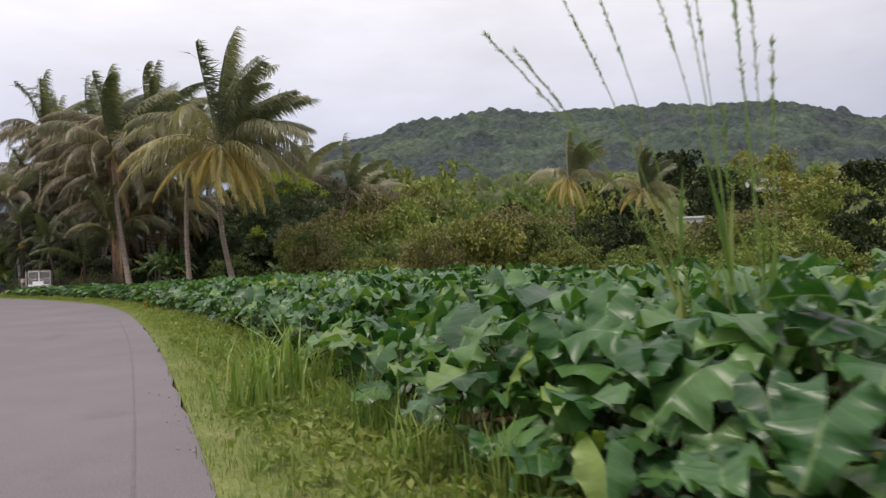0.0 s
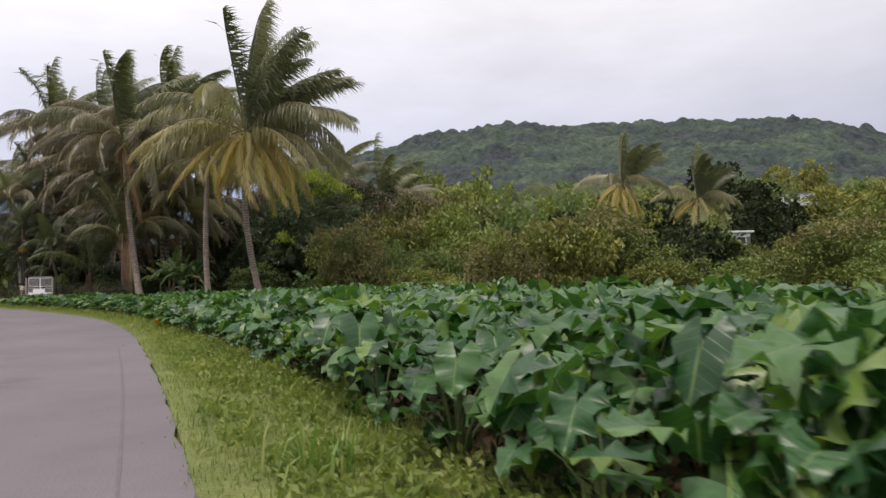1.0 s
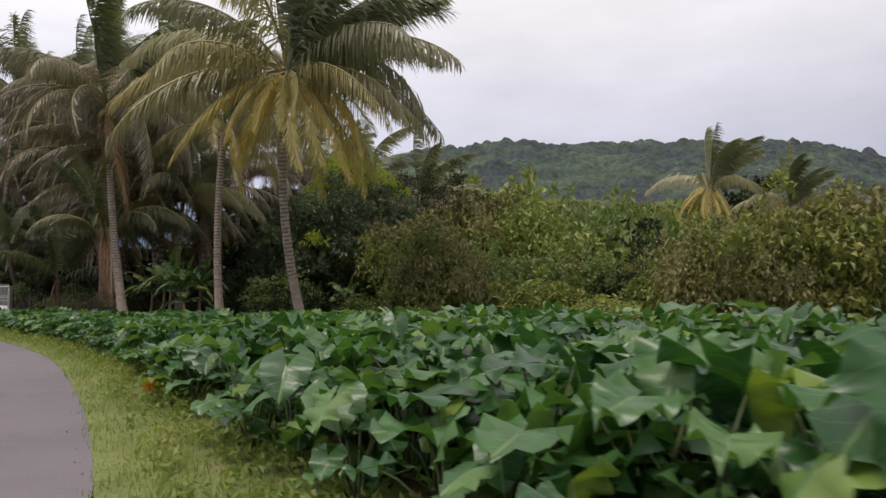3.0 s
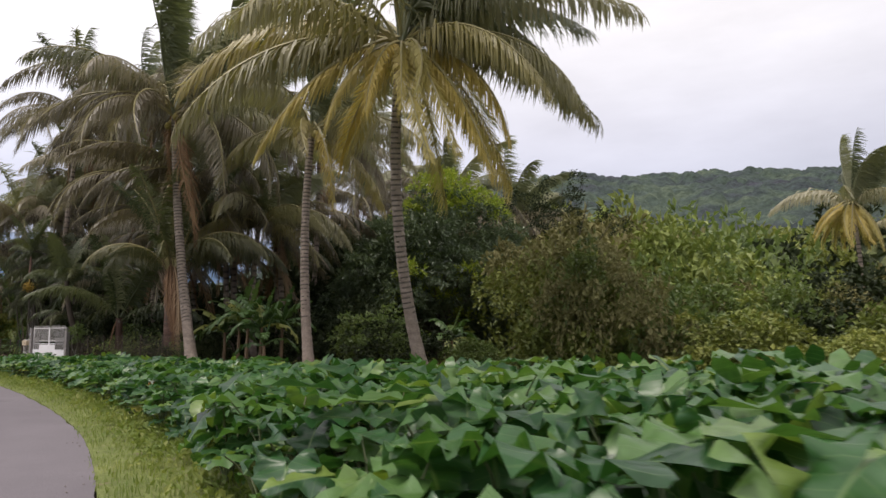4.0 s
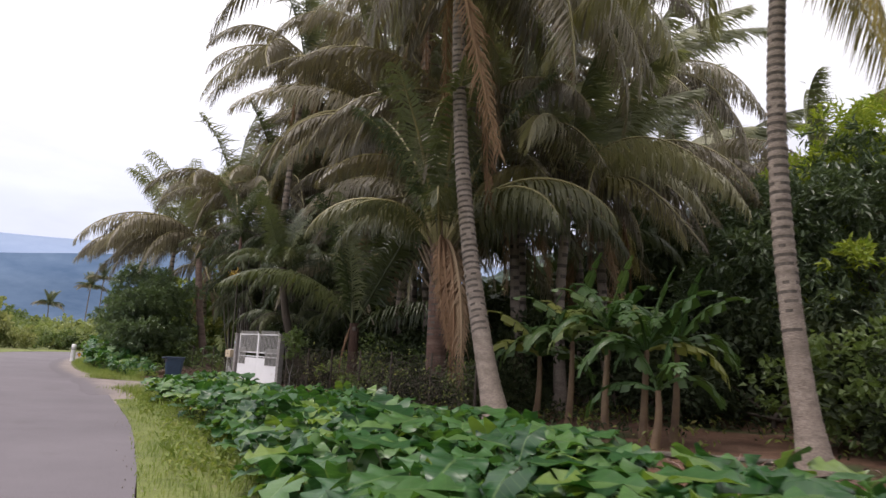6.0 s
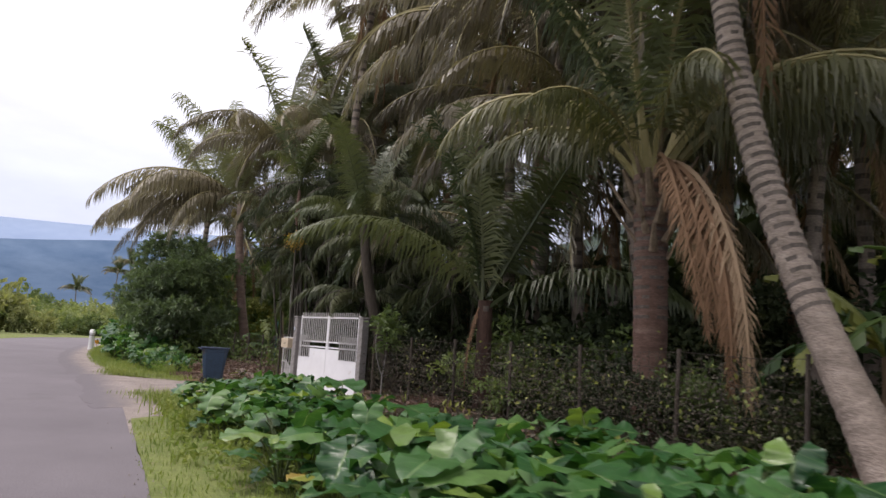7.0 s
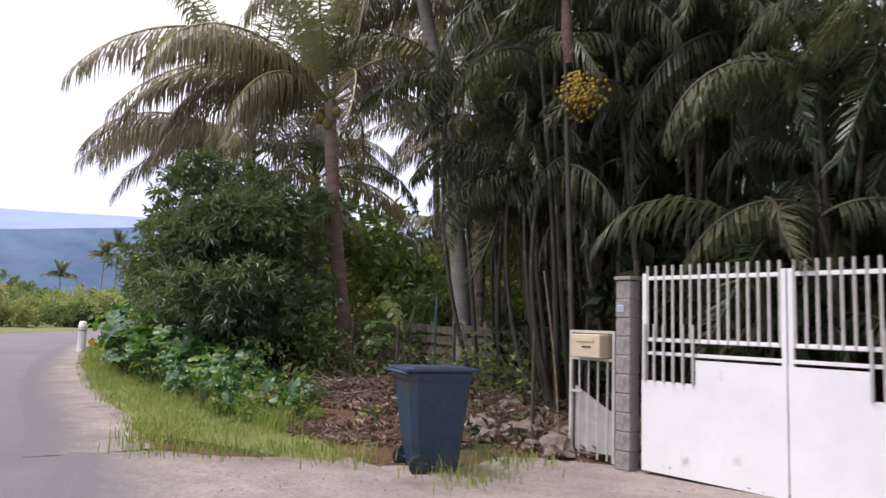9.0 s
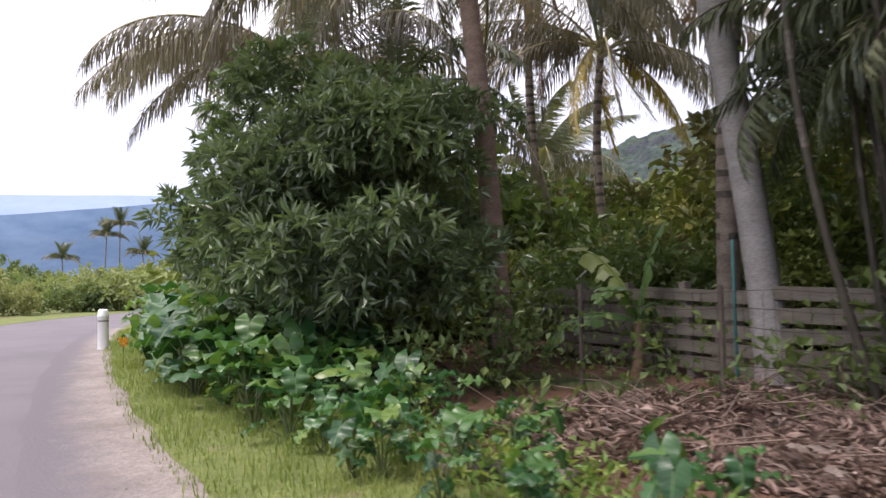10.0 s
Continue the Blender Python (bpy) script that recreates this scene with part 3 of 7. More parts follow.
def strip(name, s0, s1, z0, z1, mat, label, cat, lo=0.0, hi=1e9, wob=0.0, cols=2, thick=0.12, end=0.0, start=0.0):
    """A strip along the road between two distances from its edge."""
    rng = np.random.default_rng(len(name))
    keep = (LS >= lo) & (LS <= hi)
    P, Nn = LINE[keep], LN[keep]
    m = len(P)
    rows = []
    cut = np.zeros(m)
    if end:
        cut = 0.9 * (s1 - s0) * sstep(hi - end, hi, LS[keep])
    if start:
        cut = 0.9 * (s1 - s0) * (1 - sstep(lo, lo + start, LS[keep]))
    for c in range(cols + 1):
        f = c / cols
        d = s0 + cut + (s1 - s0 - cut) * f + (rng.uniform(-wob, wob, m) if c in (0, cols) else 0)
        q = P + Nn * np.asarray(d).reshape(-1, 1)
        rows.append(np.column_stack([q, z0 + (z1 - z0) * f - 0.12 * (cut / (0.9 * (s1 - s0))) ** 2]))
    first, last = rows[0].copy(), rows[-1].copy()
    first[:, 2] -= thick
    last[:, 2] -= thick
    rows = [first] + rows + [last]
    V = np.stack(rows, 1).reshape(-1, 3)
    w = len(rows)
    i, j = np.meshgrid(np.arange(m - 1), np.arange(w - 1), indexing="ij")
    F = np.stack([i * w + j, i * w + j + 1, (i + 1) * w + j + 1, (i + 1) * w + j], -1).reshape(-1, 4)
    if s1 > s0:
        F = F[:, ::-1]
    caps = np.stack([np.arange(w), (m - 1) * w + np.arange(w)[::-1]])
    me = mesh_np(name, V, [F[:, ::-1], caps], [mat], smooth=False)
    return thing(name, me, Matrix(), label, cat, kind="structure")


build_ground()
strip("road", -6.2, 0.0, 0.0, 0.0, M_ASPHALT, "worn grey asphalt country road with ragged edges", "road", wob=0.05, cols=8)
strip("road_seam", -0.5, -0.478, 0.004, 0.004, M_SEAM, "thin dark tar seam along the asphalt", "road", hi=float(np.interp(23.0, LINE[:, 1], LS)), wob=0.006, cols=1, thick=0.01)


def ls_of(y):
    return float(np.interp(y, LINE[:, 1], LS))


strip("verge", 0.0, 2.0, 0.01, 0.05, M_VERGE, "strip of short grass beside the road", "verge", hi=ls_of(53.2), cols=3, end=2.2)
strip("verge", 0.0, 2.0, 0.01, 0.05, M_VERGE, "strip of short grass past the drive", "verge", lo=ls_of(57.6), cols=3, start=3.0)
strip("verge", -9.5, -6.15, 0.03, 0.012, M_VERGE, "strip of short grass on the far roadside", "verge", wob=0.0, cols=1)


def build_drive():
    """Gravel mouth of the drive, from the road to the gate."""
    out = [(-31.6, 52.4), (-32.45, 52.95), (-33.95, 54.3), (-34.6, 54.95), (-36.8, 56.75), (-38.2, 58.15), (-37.6, 58.55), (-36.6, 58.75), (-35.7, 59.2), (-35.3, 59.9), (-34.4, 60.5), (-33.4, 60.9),
           (-32.5, 61.4), (-30.2, 60.0), (-29.5, 58.4), (-30.4, 57.4), (-31.3, 56.6), (-32.0, 55.5), (-31.75, 54.6), (-31.3, 53.5)]
    bm = bmesh.new()
    c = Vector((-33.0, 57.0, 0.062))
    vs = []
    rng = random.Random(4)
    fine = []
    for i in range(len(out)):
        a, b = Vector(out[i]), Vector(out[(i + 1) % len(out)])
        for k in range(4):
            p = a.lerp(b, k / 4)
            fine.append(p + Vector((rng.uniform(-0.07, 0.07), rng.uniform(-0.07, 0.07))))
    fade = bm.verts.layers.float.new("spread")
    shares = (1.0, 0.97, 0.93, 0.88, 0.8, 0.65, 0.5, 0.25)
    rings = [[bm.verts.new((c.x + (p.x - c.x) * f, c.y + (p.y - c.y) * f, 0.052 - 0.049 * f ** 3)) for p in fine] for f in shares]
    for ring in rings:
        s, _ = road_s(np.array([v.co.x for v in ring]), np.array([v.co.y for v in ring]))
        for v, d in zip(ring, s):
            v[fade] = float(np.clip((0.25 - d) / 0.6, 0, 1.4))
    for v in bm.verts:
        v.co.z -= 0.15 * math.exp(-((v.co.x + 33.0) ** 2 + (v.co.y - 60.0) ** 2) / 6.0)
    low = [bm.verts.new((p.x, p.y, -0.3)) for p in fine]
    n = len(fine)
    for A, B in zip([low] + rings, rings):
        for i in range(n):
            bm.faces.new((A[i], A[(i + 1) % n], B[(i + 1) % n], B[i]))
    mid = bm.verts.new((c.x, c.y, 0.057))
    for i in range(n):
        bm.faces.new((rings[-1][i], rings[-1][(i + 1) % n], mid))
    thing("driveway", bm_mesh("driveway", bm, [M_GRAVEL]), Matrix(), "pale gravel and dirt driveway mouth before a gate", "driveway", kind="structure")


build_drive()
strip("shoulder", -0.05, 2.0, 0.003, 0.006, M_GRAVEL, "gravel at the side of the road before a drive", "road shoulder", lo=ls_of(50.6), hi=ls_of(54.8), cols=1)


def build_shoulder(y0, y1, fade=0.0):
    """Thin dirt and gravel dragged over the edge of the asphalt."""
    keep = (LINE[:, 1] > y0) & (LINE[:, 1] < y1)
    P, Nn = LINE[keep], LN[keep]
    m = len(P)
    rng = np.random.default_rng(14)
    cols = ((-0.95, 1.4, 0.003), (-0.6, 0.9, 0.006), (-0.3, 0.35, 0.009), (0.0, 0.0, 0.014), (0.22, 0.0, 0.02))
    V = np.stack([np.column_stack([P + Nn * (s + rng.uniform(-0.06, 0.06, (m, 1))), np.full(m, z)]) for s, _, z in cols], 1).reshape(-1, 3)
    w = len(cols)
    i, j = np.meshgrid(np.arange(m - 1), np.arange(w - 1), indexing="ij")
    F = np.stack([i * w + j, i * w + j + 1, (i + 1) * w + j + 1, (i + 1) * w + j], -1).reshape(-1, 4)
    me = mesh_np("shoulder", V, [F], [M_GRAVEL])
    at = me.attributes.new("spread", "FLOAT", "POINT")
    at.data.foreach_set("value", (np.tile([c[1] for c in cols], m) + (np.repeat(np.clip(1.6 - 1.6 * (P[:, 1] - y0) / fade, 0, 1.6), w) if fade else 0)).astype(np.float32))
    thing("shoulder", me, Matrix(), "brown dirt and grit along the edge of the asphalt", "road shoulder", kind="structure")


build_shoulder(58.0, 80.0)

# ======================= hill, distance =======================


def build_hill_forest():
    """Tree canopy on the hillside: domed crowns over the slope."""
    rng = np.random.default_rng(11)
    az = np.radians(np.arange(-66, 37.2, 0.21))
    r = np.concatenate([np.arange(105, 300, 1.6), np.arange(300, 850, 4.4)])
    R, A = np.meshgrid(r, az, indexing="ij")
    R = R + rng.uniform(-0.6, 0.6, R.shape)
    X, Y = -R * np.sin(A), R * np.cos(A)
    H = hill(X, Y)

    def domes(cell, rmin, rmax, seed):
        g = np.random.default_rng(seed)
        size = 260
        jx, jy = g.uniform(0.1, 0.9, (size, size)), g.uniform(0.1, 0.9, (size, size))
        rad, hgt = g.uniform(rmin, rmax, (size, size)), g.uniform(0.15, 1.0, (size, size)) ** 0.8
        ci, cj = np.floor(X / cell).astype(int), np.floor(Y / cell).astype(int)
        best = np.zeros(X.shape)
        for di in (-1, 0, 1):
            for dj in (-1, 0, 1):
                a, b = (ci + di) % size, (cj + dj) % size
                px, py = (ci + di + jx[a, b]) * cell, (cj + dj + jy[a, b]) * cell
                d = np.hypot(X - px, Y - py) / (rad[a, b] * cell)
                best = np.maximum(best, hgt[a, b] * np.sqrt(np.clip(1 - d * d, 0, 1)))
        return best

    far = sstep(220, 420, R)
    small, big = domes(5.5, 0.45, 0.9, 1), domes(11.0, 0.4, 0.95, 2)
    lump, huge = domes(2.6, 0.5, 0.8, 5), domes(31.0, 0.2, 0.6, 8)
    Z = H + 2.0 + (1 - far) * small * 5.0 + (1 - far) * big * 3.0 + far * big * 6.0 + far * huge * 5.5 + big * 1.5 + lump * 1.1 + far * small * 1.8 + rng.uniform(-0.35, 0.35, R.shape)
    az_d = np.degrees(A)
    Z += 15.0 * np.exp(-((az_d + 27.3) / 0.55) ** 2) * np.exp(-((R - 790) / 14.0) ** 2)
    Z = H + (Z - H) * (1 - sstep(13, 30, az_d))
    # crowns lowered along the sight line from the camera's start to the house
    hx, hy = 97.9, 198.0
    k = np.clip((X * hx + Y * hy) / (hx * hx + hy * hy), 0.45, 1.03)
    off = np.hypot(X - k * hx, Y - k * hy)
    Z = H + (Z - H) * (0.14 + 0.86 * sstep(3, 17, off + 2.5 * np.sin(X * 0.3) * np.sin(Y * 0.21)))
    Z = Z * sstep(100, 118, R) - 4.0 * sstep(29, 36, az_d)
    V = np.stack([X, Y, Z], -1).reshape(-1, 3)
    n, m = X.shape
    i, j = np.meshgrid(np.arange(n - 1), np.arange(m - 1), indexing="ij")
    F = np.stack([i * m + j, i * m + j + 1, (i + 1) * m + j + 1, (i + 1) * m + j], -1).reshape(-1, 4)
    rows = F.shape[0] // (n - 1)
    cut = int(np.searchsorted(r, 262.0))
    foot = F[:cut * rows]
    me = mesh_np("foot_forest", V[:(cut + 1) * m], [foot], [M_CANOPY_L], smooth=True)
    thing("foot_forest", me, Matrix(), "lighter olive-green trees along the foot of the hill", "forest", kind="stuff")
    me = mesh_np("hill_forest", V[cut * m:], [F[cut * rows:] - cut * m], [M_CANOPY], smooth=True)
    thing("hill_forest", me, Matrix(), "wooded hillside of dense dark tree crowns, greens greyed for haze", "forest", kind="stuff")


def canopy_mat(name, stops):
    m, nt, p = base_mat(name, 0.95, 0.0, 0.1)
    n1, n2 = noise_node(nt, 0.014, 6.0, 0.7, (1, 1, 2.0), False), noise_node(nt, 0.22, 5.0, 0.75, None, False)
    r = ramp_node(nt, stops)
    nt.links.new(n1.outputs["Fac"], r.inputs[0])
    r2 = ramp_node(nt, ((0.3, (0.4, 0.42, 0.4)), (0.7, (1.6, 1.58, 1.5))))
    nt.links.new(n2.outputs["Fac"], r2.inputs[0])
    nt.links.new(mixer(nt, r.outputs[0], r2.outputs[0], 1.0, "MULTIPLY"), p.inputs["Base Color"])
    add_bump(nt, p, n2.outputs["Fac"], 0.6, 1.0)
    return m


# Upper canopy: a blue-grey haze cast is mixed into the leaf greens
M_CANOPY = canopy_mat("hazed_canopy_leaves", ((0.34, (0.052, 0.054, 0.07)), (0.43, (0.044, 0.056, 0.06)), (0.52, (0.055, 0.075, 0.064)), (0.62, (0.076, 0.098, 0.072)), (0.7, (0.052, 0.066, 0.066))))
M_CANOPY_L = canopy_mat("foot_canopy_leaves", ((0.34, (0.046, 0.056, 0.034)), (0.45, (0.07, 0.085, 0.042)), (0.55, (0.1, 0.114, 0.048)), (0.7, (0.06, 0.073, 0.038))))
build_hill_forest()


def build_range(name, r, az0, az1, els, seed, mat, label):
    """A far range: a long solid wedge with an uneven crest."""
    rng = np.random.default_rng(seed)
    az = np.radians(np.linspace(az0, az1, 160))
    k = np.linspace(0, 1, 160)
    el = np.interp(k, np.linspace(0, 1, len(els)), els)
    wob = sum(rng.uniform(-1, 1) * np.sin(k * f + rng.uniform(0, 6)) / f ** 0.5 for f in (9, 17, 31, 63, 120))
    top = r * np.tan(np.radians(el + 0.13 * wob))
    X, Y = -np.sin(az), np.cos(az)
    rows = [np.column_stack([X * (r - 350), Y * (r - 350), np.full(160, -5.0)]), np.column_stack([X * (r - 120), Y * (r - 120), top * 0.62]),
            np.column_stack([X * r, Y * r, top]), np.column_stack([X * (r + 300), Y * (r + 300), np.full(160, -5.0)])]
    V = np.stack(rows, 0).reshape(-1, 3)
    i, j = np.meshgrid(np.arange(3), np.arange(159), indexing="ij")
    F = np.stack([i * 160 + j, i * 160 + j + 1, (i + 1) * 160 + j + 1, (i + 1) * 160 + j], -1).reshape(-1, 4)
    thing(name, mesh_np(name, V, [F], [mat], smooth=True), Matrix(), label, "mountains", kind="structure")


build_range("backdrop", 3100, 6, 120, (4.1, 5.5, 6.6, 4.95, 4.8, 4.8, 4.6, 4.0), 5, M_FAR1, "far wooded mountain slope with haze painted in blue")
build_range("backdrop", 4100, 2, 130, (7.3, 7.4, 6.75, 6.4, 6.0, 5.2), 9, M_FAR2, "farther mountain range with haze painted in pale blue")

# ======================= palms =======================


def frond_mesh(name, rng, length, el0, el1, leaf, n, droop, mat, power=1.0, width=0.05, ragged=0.0, wy=0.0, rib=0.045, bare=0.14, flag=0.95, blow=None):
    """A pinnate palm leaf growing along +x: a midrib and two rows of hanging leaflets. blow: the wind's direction, in degrees from +x."""
    seg = 18
    t = np.linspace(0, 1, seg)
    e = np.radians(el0 + (el1 - el0) * t ** power)
    step = length / (seg - 1)
    sway = rng.uniform(-0.25, 0.25)
    gale = np.zeros(3) if blow is None else np.array([math.cos(radians(blow)), math.sin(radians(blow)), -0.12])
    P = np.zeros((seg, 3))
    for k in range(1, seg):
        P[k] = P[k - 1] + step * unit(np.array([np.cos(e[k]), sway * t[k] * 0.5 + wy * t[k] ** 1.4, np.sin(e[k])]) + gale * 0.95 * t[k] ** 1.5)
    V1, F1 = tube_arrays(P, rib * (1 - t) ** 0.7 + 0.006, 4)
    tt = np.linspace(bare, 0.995, n)
    tt = np.repeat(tt, 2) + rng.uniform(-0.004, 0.004, 2 * n)
    side = np.tile([1.0, -1.0], n)
    if ragged:
        keep = rng.uniform(0, 1, 2 * n) > ragged
        tt, side = tt[keep], side[keep]
    base = np.stack([np.interp(tt, t, P[:, c]) for c in range(3)], 1)
    ang = np.interp(tt, t, e)
    T = np.stack([np.cos(ang), np.zeros_like(ang), np.sin(ang)], 1)
    Nn = np.stack([-np.sin(ang), np.zeros_like(ang), np.cos(ang)], 1)
    Yv = np.array([[0, 1.0, 0]])
    l = leaf * np.clip(1 - ((tt - 0.42) / 0.68) ** 2 * 0.8, 0.2, 1) * rng.uniform(0.85, 1.1, len(tt))
    d0 = unit(side[:, None] * Yv * 0.85 + T * (0.4 + 0.5 * tt[:, None]) + Nn * 0.22 + Yv * wy * flag + rng.normal(0, 0.09, (len(tt), 3)))
    if blow is not None:
        d0 = unit(side[:, None] * Yv * 0.5 + T * 0.3 + gale * 1.0 + rng.normal(0, 0.22, (len(tt), 3)))
    down = np.array([[0, 0, -1.0]])
    dr = np.minimum(droop * rng.uniform(0.6, 1.25, len(tt)), 1.05)[:, None]
    d1 = unit(d0 * (1 - dr * 0.6) + down * dr * 0.6)
    d2 = unit(d0 * (1 - dr) + down * dr * 1.25)
    w = (T * width * 0.5) * rng.uniform(0.8, 1.2, (len(tt), 1))
    m1 = base + d1 * (l * 0.45)[:, None]
    tip = m1 + d2 * (l * 0.55)[:, None]
    q = np.stack([base - w * 0.6, base + w * 0.6, m1 + w, m1 - w, tip], 1).reshape(-1, 3)
    o = (np.arange(len(tt)) * 5 + len(V1))[:, None]
    quads = np.concatenate([F1, o + np.array([[0, 1, 2, 3]])])
    tris = o + np.array([[3, 2, 4]])
    mi = np.concatenate([np.zeros(len(F1)), np.ones(len(tt)), np.ones(len(tris))])
    return mesh_np(name, np.concatenate([V1, q]), [quads, tris], [M_RACHIS if mat in (M_FROND, M_FROND_L, M_FROND_Y, M_FROND_T, M_FROND_O) or rib > 0.05 else M_STEM if mat is M_ARECA else mat, mat], mi)


RNG = np.random.default_rng(21)
WY = (-0.75, 0.0, 0.75)          # bent to one side by the wind, straight, bent to the other
FRONDS = {
    "up": [frond_mesh("frond", RNG, 6.0, 86, 10 + 10 * k, 1.35, 112, 0.74, M_FROND_U, 1.4, 0.05, 0.06, (-0.8, 0.3, 0.8)[k], flag=1.2) for k in range(3)],
    "flag": [frond_mesh("frond", RNG, 5.6 + 0.4 * (k % 2), 80 - 5 * (k % 3), 34 - 8 * (k % 3), 1.4, 136, 0.3, M_FROND_U, 1.3, 0.066, 0.03, blow=60 * k) for k in range(6)],
    "tan": [frond_mesh("frond", RNG, 5.6, 46 - 10 * k, -72 - 5 * k, 1.2, 96, 0.96, M_FROND_T, 0.85, 0.05, 0.08, WY[k] * 0.6) for k in range(3)],
    "mid": [frond_mesh("frond", RNG, 6.2, 48, -44 - 6 * k, 1.3, 108, 0.9, M_FROND, 1.0, 0.062, 0, WY[k] * 0.7, flag=1.3) for k in range(3)],
    "low": [frond_mesh("frond", RNG, 5.6, 18, -60 - 4 * k, 1.25, 104, 0.94, M_FROND_L, 0.9, 0.062, 0, WY[k] * 0.5) for k in range(3)],
    "grey": [frond_mesh("frond", RNG, 6.2, 46, -46 - 8 * k, 1.25, 112, 0.93, M_FROND_T, 1.0, 0.052, 0.06, WY[k] * 0.5) for k in range(3)],
    "yellow": [frond_mesh("frond", RNG, 4.3, 4 - 14 * k, -78, 1.0, 100, 0.95, M_FROND_Y, 0.7, 0.062, 0, WY[k] * 0.4) for k in range(3)],
    "dead": [frond_mesh("frond", RNG, 4.6, -45 - 12 * k, -88, 0.9, 70, 0.95, M_FROND_D, 0.5, 0.06, 0.15) for k in range(3)],
    "arch": [frond_mesh("frond", RNG, 5.6, 66, -42 - 8 * k, 1.2, 104, 0.86, M_FROND_O, 1.1, 0.056, 0, WY[k] * 0.3, 0.075, 0.24) for k in range(3)],
    "spire": [frond_mesh("frond", RNG, 5.4, 84 - 3 * k, 28 + 8 * k, 1.1, 96, 0.5, M_FROND_G, 1.3, 0.056, 0, WY[k] * 0.3, 0.075, 0.24) for k in range(3)],
    "skirt": [frond_mesh("frond", RNG, 4.3 - 0.3 * k, 28, -89, 0.62, 92, 0.97, M_FROND_D, 0.42, 0.05, 0.06, (-0.1, 0.0, 0.1)[k]) for k in range(3)],
    "gup": [frond_mesh("frond", RNG, 5.2, 82, 38 + 10 * k, 1.0, 80, 0.4, M_FROND_G, 1.2, 0.06) for k in range(3)],
    "gmid": [frond_mesh("frond", RNG, 5.2, 58, -38 - 10 * k, 1.0, 80, 0.7, M_FROND_G, 1.0, 0.06) for k in range(3)],
    "small": [frond_mesh("frond", RNG, 2.2, 76 - 16 * k, -46 - 16 * k, 0.55, 52, 0.88, (M_ARECA, M_ARECA, M_FROND_G)[k], 1.0, 0.036, 0.1, 0, 0.022) for k in range(3)],
}


def trunk_mesh(name, rng, base, top, r0, r1, mat, bow=0.3, ring=0.07, flare=1.7, sides=10, step=0.075, via=None):
    """Tapered, gently bowed trunk, relative to its base; worn smooth below, with dark leaf scars above."""
    b, tp = np.zeros(3), np.asarray(top, float) - np.asarray(base, float)
    length = np.linalg.norm(tp)
    n = max(20, int(length / (step if sides > 6 else 0.3)))
    t = np.linspace(0, 1, n)
    side = unit(np.array([rng.normal(), rng.normal(), 0.0]))
    lean = 1 - (1 - t) ** 1.9
    P = b + np.column_stack([lean * tp[0], lean * tp[1], t * tp[2]]) + np.sin(t * np.pi)[:, None] * side * bow
    if via is not None:
        zs = [0.0, via[2], tp[2]]
        P = np.column_stack([np.polyval(np.polyfit(zs, [0.0, via[c], tp[c]], 2), t * tp[2]) for c in (0, 1)] + [t * tp[2]])
    r = r0 + (r1 - r0) * t
    r = r * (1 + (flare - 1) * np.exp(-t * length / 0.45))
    gap = 3
    scar = (np.arange(n) % gap == 0)
    up = np.clip((t * length - 1.2) / 2.0, 0.25, 1.0)
    r = r * (1 + ring * up * np.where(scar, -0.9, 0.35) + rng.uniform(-0.02, 0.02, n))
    P[0, 2] -= 0.25
    V, F = tube_arrays(P, r, sides)
    row = np.repeat(np.arange(n - 1), sides)
    col = np.tile(np.arange(sides), n - 1)
    dark = scar[row] & (up[row] > 0.3) & (rng.uniform(0, 1, len(F)) < 0.45 + 0.5 * up[row] - 0.2 * (col % 3 == 0)) & (ring > 0.03)
    return mesh_np(name, V, [F], [mat, M_SCAR], dark.astype(int), smooth=True)


COCO = None


def coconut_mesh():
    bm = bmesh.new()
    bmesh.ops.create_icosphere(bm, subdivisions=2, radius=0.13)
    for v in bm.verts:
        v.co.z *= 1.2
        v.co.x *= 1 + 0.08 * math.sin(3 * math.atan2(v.co.y, v.co.x))
    return bm_mesh("coconut", bm, [M_COCO], True)


COCO = coconut_mesh()


